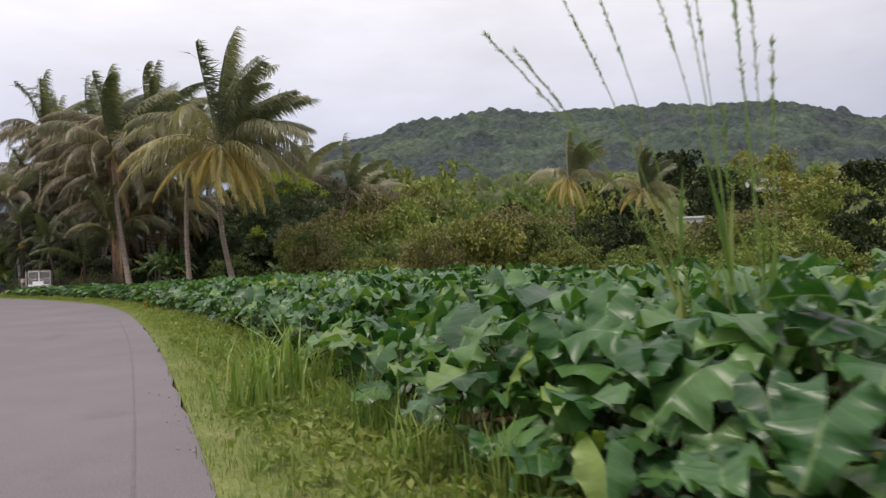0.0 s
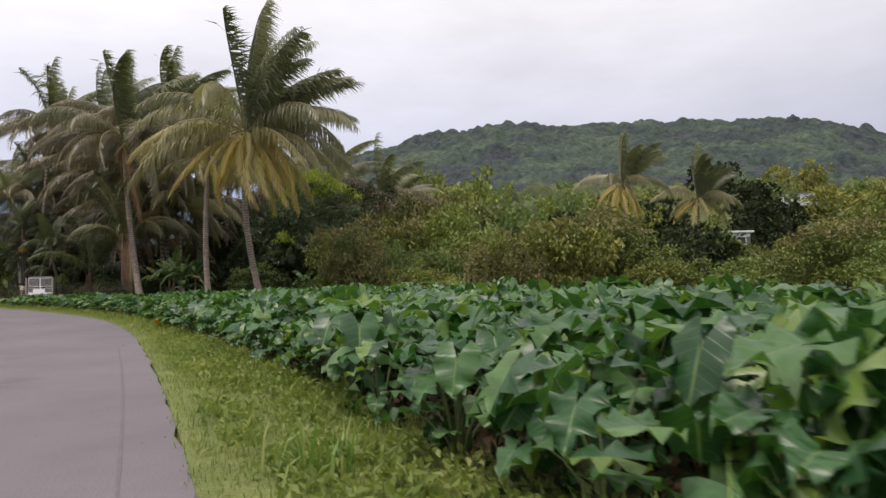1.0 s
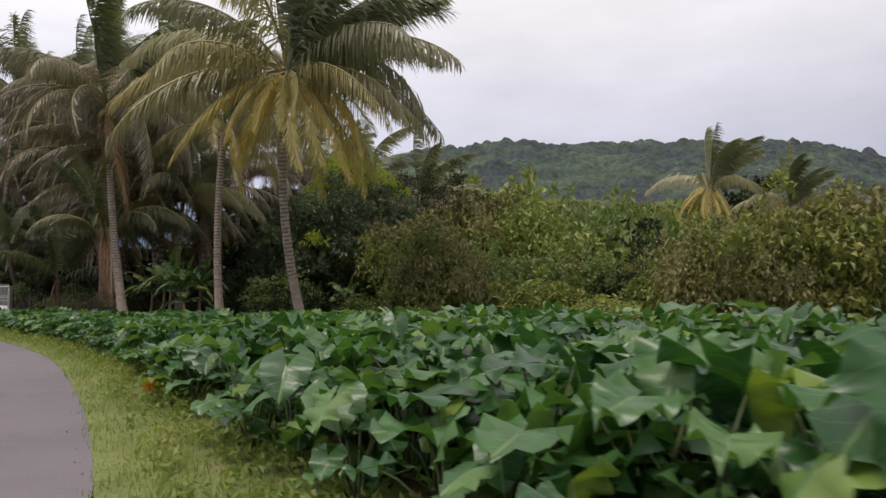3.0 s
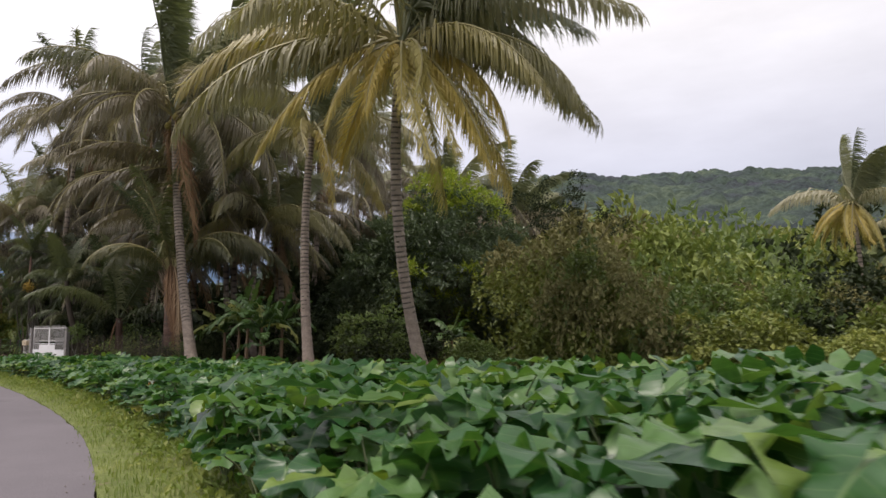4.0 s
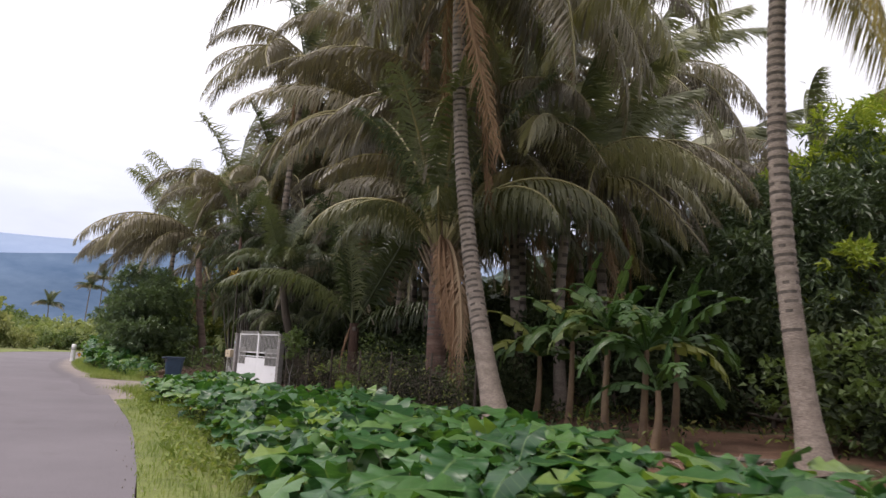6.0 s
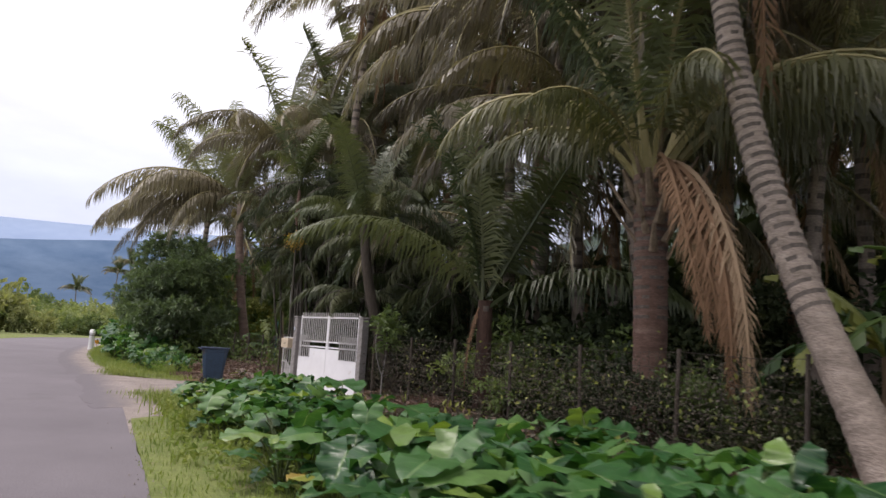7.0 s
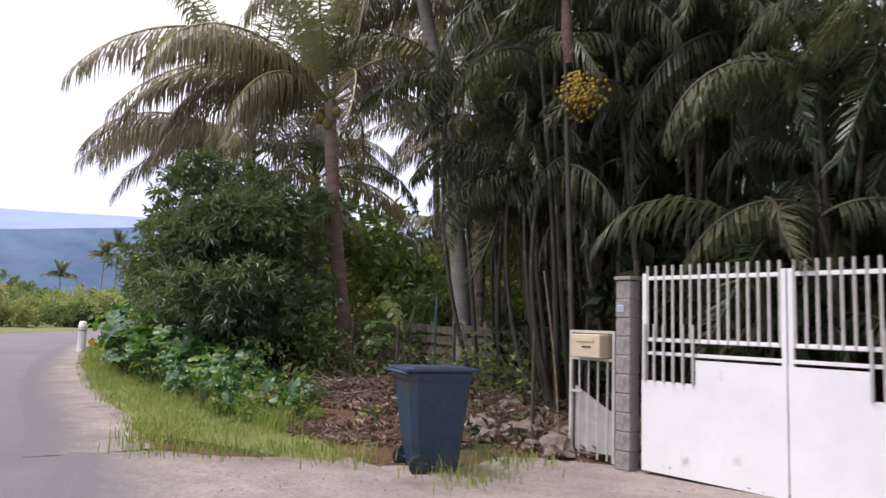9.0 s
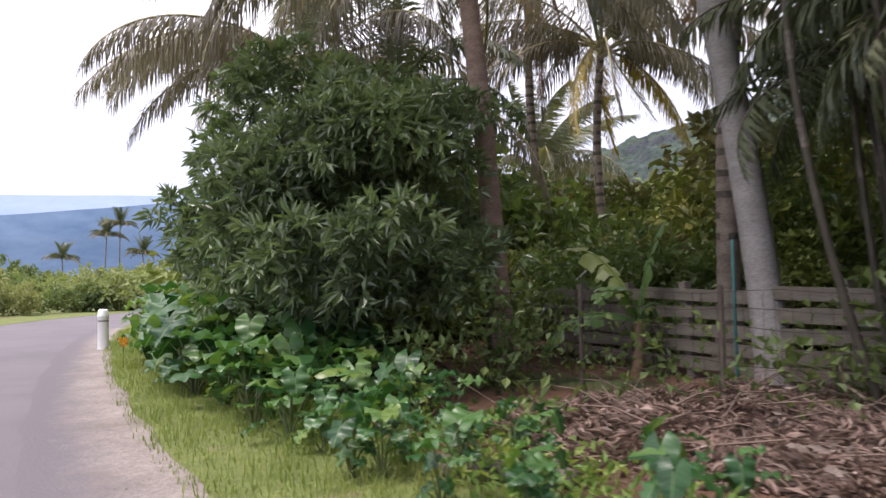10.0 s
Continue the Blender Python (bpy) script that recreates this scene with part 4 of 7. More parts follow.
def palm(base, top, label, seed, plan, scale=1.0, r0=0.17, r1=0.12, mat=None, bow=0.3, ring=0.07, flare=1.7, nuts=0, wind=(0.10, 0.05), name="coconut_palm", group="coconut palms", fixed=(), bare=None, near=False, via=None):
    """plan: rows of (kind of frond, how many). wind tilts the crown. fixed: (kind, azimuth, scale) set by hand."""
    rng = np.random.default_rng(seed)
    zb = gz(base[0], base[1])
    root = new(name)
    root.empty_display_size = 0.3
    root.matrix_basis = Matrix.Translation((base[0], base[1], zb))
    tagged(root, label, "palm tree", group)
    rel = Vector((top[0] - base[0], top[1] - base[1], top[2] - zb))
    mid = None if via is None else (via[0] - base[0], via[1] - base[1], via[2] - zb)
    part("trunk", trunk_mesh("trunk", rng, (0, 0, 0), rel, r0, r1, mat or M_TRUNK, bow, ring, flare, 10 if near else 8, 0.045 if near else 0.1, mid), root)
    tilt = Matrix.Rotation(wind[0], 4, "Y") @ Matrix.Rotation(-wind[1], 4, "X")
    g = rng.uniform(0, 6.28)
    i = 0
    for kind, n in plan:
        for _ in range(n):
            az = g + i * 2.39996 + rng.uniform(-0.25, 0.25)
            i += 1
            if bare and kind != "up" and bare[0] < (math.degrees(az) + 180) % 360 - 180 < bare[1]:
                continue
            gust = -math.sin(az) * (1.0 if wind[0] > 0.05 else 0.3)
            pick = 0 if gust < -0.4 else 2 if gust > 0.4 else 1
            me = FRONDS[kind][pick if kind in ("up", "mid", "low", "yellow", "tan") else int(rng.integers(3))]
            if kind == "up" and wind[0] > 0.05:
                me = FRONDS["flag"][round(-math.degrees(az) / 60) % 6]
            s = scale * rng.uniform(0.88, 1.1)
            m = Matrix.Translation(rel) @ (tilt if kind not in ("dead",) else Matrix()) @ Matrix.Rotation(az, 4, "Z") @ Matrix.Rotation(rng.uniform(-0.35, 0.35), 4, "X") @ Matrix.Translation((r1 * 0.5, 0, rng.uniform(-0.25, 0.2))) @ Matrix.Scale(s, 4)
            part("frond", me, root, m, {"yellow": "yellowed drooping frond", "dead": "dead brown hanging frond"}.get(kind, ""))
    for kind, az, s in fixed:
        m = Matrix.Translation(rel) @ Matrix.Rotation(radians(az), 4, "Z") @ Matrix.Translation((r1 * 0.5, 0, 0)) @ Matrix.Scale(s * scale, 4)
        part("frond", FRONDS[kind][int(rng.integers(3))], root, m, {"yellow": "yellowed drooping frond", "dead": "dead brown hanging frond"}.get(kind, ""))
    for k in range(nuts):
        a = k * 0.9 + g
        part("coconut", COCO, root, Matrix.Translation(rel + Vector((0.25 * math.cos(a), 0.25 * math.sin(a), -0.3 - 0.16 * (k % 3)))))
    return root


def stub_mesh(length, w, bend):
    """Cut leaf base: a flat tapered stump that leaves the trunk along +x and rises."""
    t = np.linspace(0, 1, 6)
    P = np.column_stack([t * length * math.cos(bend), np.zeros(6), t * length * math.sin(bend) + 0.12 * length * t * t])
    V, F = tube_arrays(P, w * (1 - 0.55 * t), 6)
    V[:, 1] *= 1.5
    cap = np.array([[30, 31, 32, 33], [33, 34, 35, 30]])
    return mesh_np("leaf_base", V, [F, cap], [M_STUB])


def booted_palm():
    """Thick palm behind the fence: ringed red-brown trunk, old leaf bases, hanging dead skirt on one side."""
    x, y, top = -23.0, 54.5, 4.1
    root = new("coconut_palm")
    zb = gz(x, y)
    root.matrix_basis = Matrix.Translation((x, y, zb))
    tagged(root, "thick red-brown coconut palm with cut leaf bases and dead fronds", "palm tree", "coconut palms")
    rng = np.random.default_rng(32)
    part("trunk", trunk_mesh("trunk", rng, (0, 0, 0), (-0.06, 0.05, top), 0.25, 0.27, M_TRUNK_B, 0.03, 0.06, 1.15, 14, 0.05), root)
    stubs = [stub_mesh(0.75, 0.05, radians(62)), stub_mesh(0.5, 0.055, radians(55)), stub_mesh(0.3, 0.06, radians(68)), stub_mesh(1.1, 0.045, radians(50))]
    for k in range(26):
        z = 2.75 + 1.45 * k / 26
        az = k * 2.39996
        part("leaf_base", stubs[int(rng.integers(4))], root, Matrix.Translation((0.2 * math.cos(az), 0.2 * math.sin(az), z)) @ Matrix.Rotation(az, 4, "Z") @ Matrix.Scale(rng.uniform(0.75, 1.15), 4), "cut brown leaf base")
    crown = [("arch", 12, 1.05), ("arch", 38, 1.0), ("arch", -12, 0.95), ("arch", -38, 0.85), ("arch", 205, 0.72), ("arch", 160, 0.75), ("arch", 240, 0.6), ("arch", 65, 0.9), ("arch", 110, 0.95),
             ("spire", 20, 1.0), ("spire", 95, 0.95), ("spire", 170, 1.0), ("spire", 245, 0.9), ("spire", 320, 0.95), ("spire", 58, 0.85), ("spire", 205, 0.9), ("arch", -65, 0.7)]
    for kind, az, sc in crown:
        m = Matrix.Translation((-0.06, 0.05, top + rng.uniform(-0.35, 0.1))) @ Matrix.Rotation(radians(az) + rng.uniform(-0.1, 0.1), 4, "Z") @ Matrix.Rotation(rng.uniform(-0.25, 0.25), 4, "X") @ Matrix.Translation((0.14, 0, 0)) @ Matrix.Scale(sc, 4)
        part("frond", FRONDS[kind][int(rng.integers(3))], root, m)
    for az, sc in ((-62, 1.0), (-55, 0.9), (-70, 0.95), (-48, 0.85), (-76, 0.85), (-64, 0.78), (-58, 1.05)):
        m = Matrix.Translation((0, 0, top + rng.uniform(0.0, 0.3))) @ Matrix.Rotation(radians(az), 4, "Z") @ Matrix.Translation((0.24, 0, 0)) @ Matrix.Scale(sc, 4)
        part("frond", FRONDS["skirt"][int(rng.integers(3))], root, m, "dead brown hanging frond")


palm((-15.46, 48.31), (-15.66, 48.9, 8.8), "coconut palm with grey ringed trunk and drooping crown", 1, (("up", 9), ("mid", 9), ("low", 3), ("yellow", 1)), 0.8, nuts=5, near=True, bow=0.05, wind=(0.22, 0.05), via=(-15.8, 48.73, 4.0))
palm((-11.25, 43.8), (-11.72, 42.1, 8.95), "coconut palm with leaning trunk and yellowing lower fronds", 2, (("up", 16), ("mid", 9), ("low", 9), ("yellow", 6)), 1.08, nuts=7, near=True, bow=0.03, wind=(0.24, 0.05), via=(-11.89, 43.16, 4.0),
     bare=(-80, 12), fixed=(("low", 192, 1.1), ("yellow", 215, 0.75), ("yellow", 275, 0.7), ("yellow", 250, 0.7), ("yellow", 300, 0.65), ("mid", -4, 0.98), ("mid", -28, 0.9), ("mid", 22, 1.0), ("low", 4, 0.92), ("low", -20, 0.9), ("low", -45, 0.85), ("yellow", -12, 0.95), ("yellow", -35, 1.0), ("yellow", -60, 0.9), ("up", -10, 1.0), ("up", 10, 1.0)))
palm((-20.44, 50.85), (-22.15, 52.2, 10.6), "coconut palm with ringed trunk leaning at its foot", 3, (("up", 9), ("mid", 4), ("grey", 8), ("tan", 12), ("dead", 3)), 1.12, nuts=6, near=True, bow=0.05, r0=0.21, r1=0.14, wind=(0.2, 0.05), via=(-21.66, 52.39, 4.0))
GROVE = [(-34.3, 69.2, 13.5), (-33.5, 64.8, 14.5), (-28.2, 62.7, 13.4), (-25.3, 58.8, 13.6), (-21.5, 59.0, 13.2), (-19.1, 65.0, 12.4), (-18.0, 72.0, 10.6), (-15.5, 76.0, 11.6),
         (-31.4, 70.5, 11.5), (-11.5, 71.0, 10.2), (-7.3, 75.0, 9.4), (-13.0, 86.0, 11.5), 
         (-23.6, 57.4, 9.0), (-27.2, 60.2, 9.4), (-42.0, 80.0, 12.5), (-36.2, 67.8, 9.2)]
for k, (x, y, z) in enumerate(GROVE):
    r = random.Random(k + 40)
    palm((x + r.uniform(-0.9, 0.9), y + r.uniform(-0.5, 0.9)), (x, y, z), "tall coconut palm with grey-brown fronds in a dense grove", 50 + k, (("up", 7 if k < 5 else 5), ("grey", 5), ("tan", 19 if k < 5 else 13), ("dead", 4 + k % 3)), 0.94 + 0.05 * (k % 3), nuts=3, bow=0.4, wind=(0.15, 0.03))
palm((-36.1, 71.3), (-36.9, 71.0, 11.5), "tall coconut palm with grey-brown fronds in a dense grove", 67, (("up", 5), ("grey", 6), ("tan", 13), ("dead", 4)), 0.98, nuts=3, bow=0.1, wind=(0.15, 0.03))
UNDER = [(-28.2, 62.0, 4.6), (-31.8, 65.8, 5.5), (-24.2, 60.0, 5.0), (-32.2, 68.0, 5.2), (-20.4, 61.0, 5.4), (-31.0, 67.5, 7.6), (-44.0, 73.0, 6.0)]
for k, (x, y, z) in enumerate(UNDER):
    palm((x + 0.2, y + 0.2), (x, y, z), "younger palm with grey-green fronds under the taller ones", 90 + k, (("gup", 4), ("gmid", 4), ("tan", 4), ("dead", 3)), 0.86, r0=0.16, bow=0.1)
MIDDLE = [(-21.8, 57.6, 7.4), (-24.9, 58.6, 6.4), (-19.4, 58.6, 7.0), (-26.4, 61.4, 7.6)]
for k, (x, y, z) in enumerate(MIDDLE):
    palm((x + 0.3, y + 0.4), (x, y, z), "half-grown coconut palm with brown drooping fronds in the grove", 140 + k, (("up", 3), ("grey", 4), ("tan", 9), ("dead", 5)), 0.82, r0=0.16, bow=0.2, wind=(0.1, 0.0))
palm((-20.3, 57.5), (-20.1, 57.2, 6.8), "younger coconut palm with yellow-green arching fronds", 31, (("up", 5), ("mid", 8), ("low", 4)), 0.8)
booted_palm()
palm((-26.3, 56.65), (-26.3, 56.6, 2.3), "young coconut palm with broad rising fronds", 33, (("gup", 8), ("gmid", 2)), 0.82, 0.17, 0.15, M_TRUNK_R, 0.02, 0.1, 1.2,
     fixed=(("dead", 225, 0.45),))
palm((-29.3, 59.65), (-30.12, 58.65, 4.2), "leaning palm with dark grey-brown trunk beside a gate pillar", 44, (("gup", 6), ("gmid", 12)), 0.5, 0.15, 0.12, M_BARK, 0.02, 0.03, 1.3, wind=(0.0, 0.0), via=(-29.78, 58.85, 2.0))
palm((-40.62, 69.3), (-40.7, 67.8, 6.7), "coconut palm with reddish ringed trunk beside a leafy bush", 34, (("up", 7), ("grey", 6), ("tan", 5)), 0.85, 0.2, 0.15, M_TRUNK_P, 0.08, 0.029, 1.5, nuts=4, wind=(0.0, 0.0), via=(-40.47, 67.85, 4.0),
     fixed=(("grey", 250, 1.2), ("grey", 238, 1.25), ("grey", 205, 1.1), ("grey", 185, 1.1), ("grey", 165, 1.0), ("tan", 262, 1.0), ("tan", 232, 1.0)))
palm((-45.9, 73.2), (-46.2, 72.6, 6.9), "coconut palm arching its fronds out over the road", 42, (("up", 6), ("grey", 6), ("tan", 4)), 0.95, wind=(0.0, 0.0),
     fixed=(("grey", 205, 1.05), ("grey", 195, 1.0), ("grey", 178, 1.05), ("grey", 215, 0.95), ("grey", 160, 1.0)))
palm((-36.55, 66.2), (-37.8, 66.3, 8.6), "palm with smooth pale grey leaning trunk", 35, (("up", 6), ("grey", 7), ("tan", 5)), 0.9, 0.2, 0.15, M_TRUNK_G, 0.1, 0.025, 1.25, via=(-36.94, 66.44, 4.0))
palm((-39.3, 77.6), (-39.7, 78.2, 8.2), "slender coconut palm with hanging yellow-green fronds", 36, (("up", 6), ("grey", 8), ("tan", 8), ("yellow", 3)), 0.92, 0.15, 0.11)
palm((-43.0, 86.0), (-43.3, 86.4, 6.0), "small coconut palm beyond a fence", 37, (("up", 6), ("mid", 8), ("low", 3)), 0.75)
palm((16.2, 74.3), (16.0, 74.2, 10.4), "lone coconut palm with yellow skirts above the thicket", 38, (("up", 14), ("mid", 5), ("yellow", 14)), 0.92, wind=(0.1, 0.0))
palm((25.9, 80.7), (25.8, 80.5, 9.6), "lone coconut palm among the bushes", 39, (("up", 13), ("mid", 6), ("low", 3), ("yellow", 8)), 0.9, wind=(0.1, 0.0))
palm((-6.2, 80.2), (-5.9, 80.0, 9.6), "coconut palm rising from the thicket", 41, (("up", 6), ("mid", 7), ("low", 4)), 0.8, wind=(0.25, 0.0))
# Dark frond kinds give the far palms the tone of backlit silhouettes
for x, y, z, k in ((-172.5, 180, 9.3, 71), (-165.5, 186, 14.5, 72), (-163, 187.5, 17.0, 73), (-157, 188, 10.0, 74)):
    palm((x, y), (x + 0.5, y, z), "distant coconut palm in dark silhouette tones, standing in low scrub", k, (("gup", 9), ("gmid", 12), ("grey", 7)), 0.85)

# ======================= broadleaf trees and bushes =======================


def crown_mesh(name, rng, lobes, clumps, per, length, width, mats, new_share=0.0, inner=0.25, spread=0.22, droop=0.25, shoots=0.1):
    """Leaf clumps over a set of ellipsoid lobes (x, y, z, rx, ry, rz); lit young shoots on top."""
    vol = np.array([l[3] * l[4] + l[3] * l[5] for l in lobes])
    pick = rng.choice(len(lobes), clumps, p=vol / vol.sum())
    Lb = np.array(lobes, float)[pick]
    D = unit(rng.normal(0, 1, (clumps, 3)))
    D[:, 2] = np.where(D[:, 2] < -0.6, -D[:, 2], D[:, 2])
    u = rng.uniform(0, 1, clumps)
    f = np.where(u < inner, rng.uniform(0.4, 0.85, clumps), np.where(u > 1 - shoots, rng.uniform(1.05, 1.3, clumps), rng.uniform(0.86, 1.06, clumps)))
    C = Lb[:, :3] + D * Lb[:, 3:] * f[:, None]
    ok = C[:, 2] > 0.05
    C, D = C[ok], D[ok]
    n = len(C)
    P = np.repeat(C, per, 0) + rng.normal(0, spread * 0.35, (n * per, 3))
    Dl = np.repeat(D, per, 0) * 0.8 + rng.normal(0, 0.6, (n * per, 3)) + np.array([0, 0, -droop])
    V, F = leaves(rng, P, Dl, length, width)
    mi = np.zeros(len(F))
    if new_share:
        zs = np.array([l[2] for l in lobes])
        rel = (zs - zs.min()) / np.ptp(zs)
        fresh = rng.uniform(0, 1, len(lobes)) < np.where(rel > 0.72, new_share * 2.2, new_share * 0.2)
        young = fresh[pick[ok]] & (D[:, 2] > -0.1)
        yl = np.repeat(young, per)
        mi = np.concatenate([yl, yl]).astype(float)
    return mesh_np(name, V, [F], mats, mi)


def knobs(rng, lobes, per, size):
    """Smaller rounded clumps over the outside of the large lobes."""
    out = []
    for l in lobes:
        k = max(3, int(per * (l[3] * l[5]) / 4.0))
        for _ in range(k):
            d = unit(rng.normal(0, 1, 3) + np.array([0, 0, 0.25]))
            s = size * rng.uniform(0.7, 1.35)
            c = np.array(l[:3]) + d * np.array(l[3:]) * rng.uniform(0.72, 1.0)
            if c[2] > 0.3:
                out.append((c[0], c[1], c[2], s, s, s * 0.72))
    return out


def limbs_mesh(name, rng, lobes, r0, mat, base=(0, 0, 0)):
    """A trunk that forks into a limb for each lobe."""
    sets = []
    fork = np.array([base[0], base[1], base[2] + max(0.3, min(l[2] for l in lobes) * 0.45)])
    t = np.linspace(0, 1, 8)
    P = np.array(base) + t[:, None] * (fork - np.array(base))
    P[0, 2] -= 0.2
    sets.append(tube_arrays(P, r0 * (1.35 - 0.45 * t), 8))
    for l in lobes[:6]:
        end = np.array(l[:3])
        mid = fork * 0.5 + end * 0.5 + rng.normal(0, 0.25, 3)
        tt = t[:, None]
        P = (1 - tt) ** 2 * fork + 2 * tt * (1 - tt) * mid + tt ** 2 * end
        sets.append(tube_arrays(P, r0 * (0.62 * (1 - t) + 0.08), 6))
    V, F = join(*sets)
    return mesh_np(name, V, [F], [mat], smooth=True)


def tree(name, x, y, lobes, label, category, clumps, per, length, width, mats, seed, r0=0.25, new_share=0.0, group="", knob=(7, 0.95), **kw):
    rng = np.random.default_rng(seed)
    root = new(name)
    root.matrix_basis = Matrix.Translation((x, y, gz(x, y)))
    tagged(root, label, category, group)
    part("trunk", limbs_mesh("trunk", rng, lobes, r0, M_BARK), root)
    full = knobs(rng, lobes, *knob) + [(l[0], l[1], l[2], l[3] * 0.85, l[4] * 0.85, l[5] * 0.85) for l in lobes[:2]]
    part("crown", crown_mesh("crown", rng, full, clumps, per, length, width, mats, new_share, **kw), root)
    return root


tree("mango_tree", -12.0, 61.8, [(0, 0, 4.6, 4.3, 4.2, 3.7), (-2.6, -1.2, 3.8, 2.7, 2.7, 2.7), (2.0, 1.5, 6.0, 2.8, 2.8, 2.9), (0.4, 0.3, 7.3, 2.5, 2.5, 2.2), (2.4, -1.2, 4.0, 2.6, 2.7, 2.7), (-1.4, 1.5, 6.4, 2.5, 2.5, 2.3), (0, -3.0, 3.4, 2.6, 2.0, 2.2),
     (3.3, -0.5, 2.2, 2.0, 2.2, 2.0), (-3.6, -0.6, 2.2, 2.0, 2.0, 1.9), (0.4, 2.5, 2.4, 3.5, 2.0, 2.2)],
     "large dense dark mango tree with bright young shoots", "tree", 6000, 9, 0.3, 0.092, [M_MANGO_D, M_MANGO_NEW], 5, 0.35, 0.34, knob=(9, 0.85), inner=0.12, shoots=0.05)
tree("mango_tree", -42.4, 66.6, [(0, 0, 2.4, 2.1, 1.9, 1.7), (-1.1, -0.3, 2.1, 1.3, 1.3, 1.4), (1.4, -0.6, 2.5, 1.5, 1.4, 1.4), (-0.6, 0.5, 3.9, 1.5, 1.4, 1.3), (0.9, 0.4, 3.6, 1.4, 1.4, 1.1), (0.4, -1.1, 2.1, 1.5, 1.1, 1.2)],
     "bushy young mango tree with long glossy dark leaves", "tree", 3600, 9, 0.22, 0.064, [M_MANGO, M_MANGO_NEW], 6, 0.13, 0.06, droop=0.2, spread=0.07, knob=(30, 0.5), shoots=0.12)


sapling = tree("sapling", -28.88, 57.58, [(0, 0, 1.6, 0.34, 0.34, 0.22), (0.12, 0.05, 1.2, 0.2, 0.2, 0.18), (-0.1, 0, 1.95, 0.26, 0.26, 0.16)],
     "young sapling with a thin pale stem before a fence", "sapling", 70, 6, 0.15, 0.07, [M_BUSH_M], 12, 0.014, knob=(3, 0.12), inner=0.1, spread=0.1)
next(c for c in sapling.children if c.name.startswith("trunk")).data.materials[0] = M_TRUNK_G
tree("slender_tree", -34.6, 67.2, [(0, 0, 4.4, 1.7, 1.6, 1.3), (1.0, 0.3, 3.4, 1.5, 1.4, 1.1), (-0.9, 0.5, 3.2, 1.2, 1.2, 0.9), (0.4, -0.6, 5.6, 1.3, 1.2, 1.0), (1.9, 0.4, 5.0, 1.3, 1.2, 1.0), (-1.5, 0.2, 4.8, 1.1, 1.0, 0.8)],
     "slender tree with loose mid-green leaves", "tree", 1700, 7, 0.22, 0.08, [M_BUSH_M], 9, 0.09, knob=(20, 0.5), droop=0.5)
tree("slender_tree", -6.1, 57.6, [(0, 0, 6.6, 1.3, 1.2, 0.9), (-1.6, 0.3, 7.4, 1.0, 0.9, 0.6), (1.5, 0.2, 7.6, 1.1, 0.9, 0.7), (0.3, 0.1, 8.4, 0.9, 0.9, 0.5), (2.6, 0.3, 6.6, 0.9, 0.8, 0.6)],
     "thin open-crowned tree with small leaves dark as in silhouette", "tree", 420, 6, 0.15, 0.08, [M_BUSH_D], 10, 0.1, knob=(14, 0.4), inner=0.05)


def bush_proto(name, seed, mats, h, w, clumps, leaf, label):
    rng = np.random.default_rng(seed)
    lobes = []
    for k in range(15):
        a, d = rng.uniform(0, 6.28), math.sqrt(rng.uniform(0.02, 1.0)) * w * 0.95
        z = h * rng.uniform(0.12, 0.85) * (1 - 0.45 * d / w)
        q = rng.uniform(0.2, 0.42)
        lobes.append((d * math.cos(a), d * math.sin(a), z, w * q * rng.uniform(0.8, 1.2), w * q * rng.uniform(0.8, 1.2), h * q * rng.uniform(0.5, 0.85)))
    lobes.append((0, 0, h * 0.35, w * 0.7, w * 0.7, h * 0.35))
    root = new(name)
    tagged(root, label, "bush", "bushes of the thicket")
    part("trunk", limbs_mesh("trunk", rng, lobes, 0.07, M_BARK), root)
    full = knobs(rng, lobes, 6, 0.56) + lobes[-1:]
    part("crown", crown_mesh("crown", rng, full, clumps, 6, leaf, leaf * 0.6, mats, 0.45 if len(mats) > 1 else 0.0, inner=0.08, spread=0.26, shoots=0.12), root)
    return root


PROTO = [bush_proto("bush", 101, [M_BUSH, M_TANGLE], 4.0, 2.6, 1050, 0.215, "tangled olive-green bush with small leaves"),
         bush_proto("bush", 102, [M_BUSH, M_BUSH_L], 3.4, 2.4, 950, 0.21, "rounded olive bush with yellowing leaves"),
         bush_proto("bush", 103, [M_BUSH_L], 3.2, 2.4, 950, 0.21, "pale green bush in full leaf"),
         # kinds 3, 4 and 8 carry the leaf colour darkened for shade
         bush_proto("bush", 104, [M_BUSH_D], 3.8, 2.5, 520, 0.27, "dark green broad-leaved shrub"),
         bush_proto("bush", 105, [M_BUSH_D], 3.0, 2.2, 600, 0.19, "undergrowth shrub under the palms, leaves darkened for shade"),
         bush_proto("bush", 106, [M_THICKET], 4.0, 2.6, 420, 0.29, "olive-green bush on the slope"),
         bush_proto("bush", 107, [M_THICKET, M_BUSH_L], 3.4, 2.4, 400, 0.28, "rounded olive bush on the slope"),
         bush_proto("bush", 108, [M_BUSH_M], 3.2, 2.4, 400, 0.28, "pale green bush on the slope"),
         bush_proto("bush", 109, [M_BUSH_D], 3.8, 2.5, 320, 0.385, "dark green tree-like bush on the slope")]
PROTO.append(bush_proto("bush", 110, [M_SCRUB], 3.0, 2.6, 290, 0.385, "low pale green scrub bush past the bend"))
PROTO.append(bush_proto("bush", 111, [M_BUSH_M], 3.6, 2.3, 620, 0.24, "mid-green leafy shrub behind a fence"))
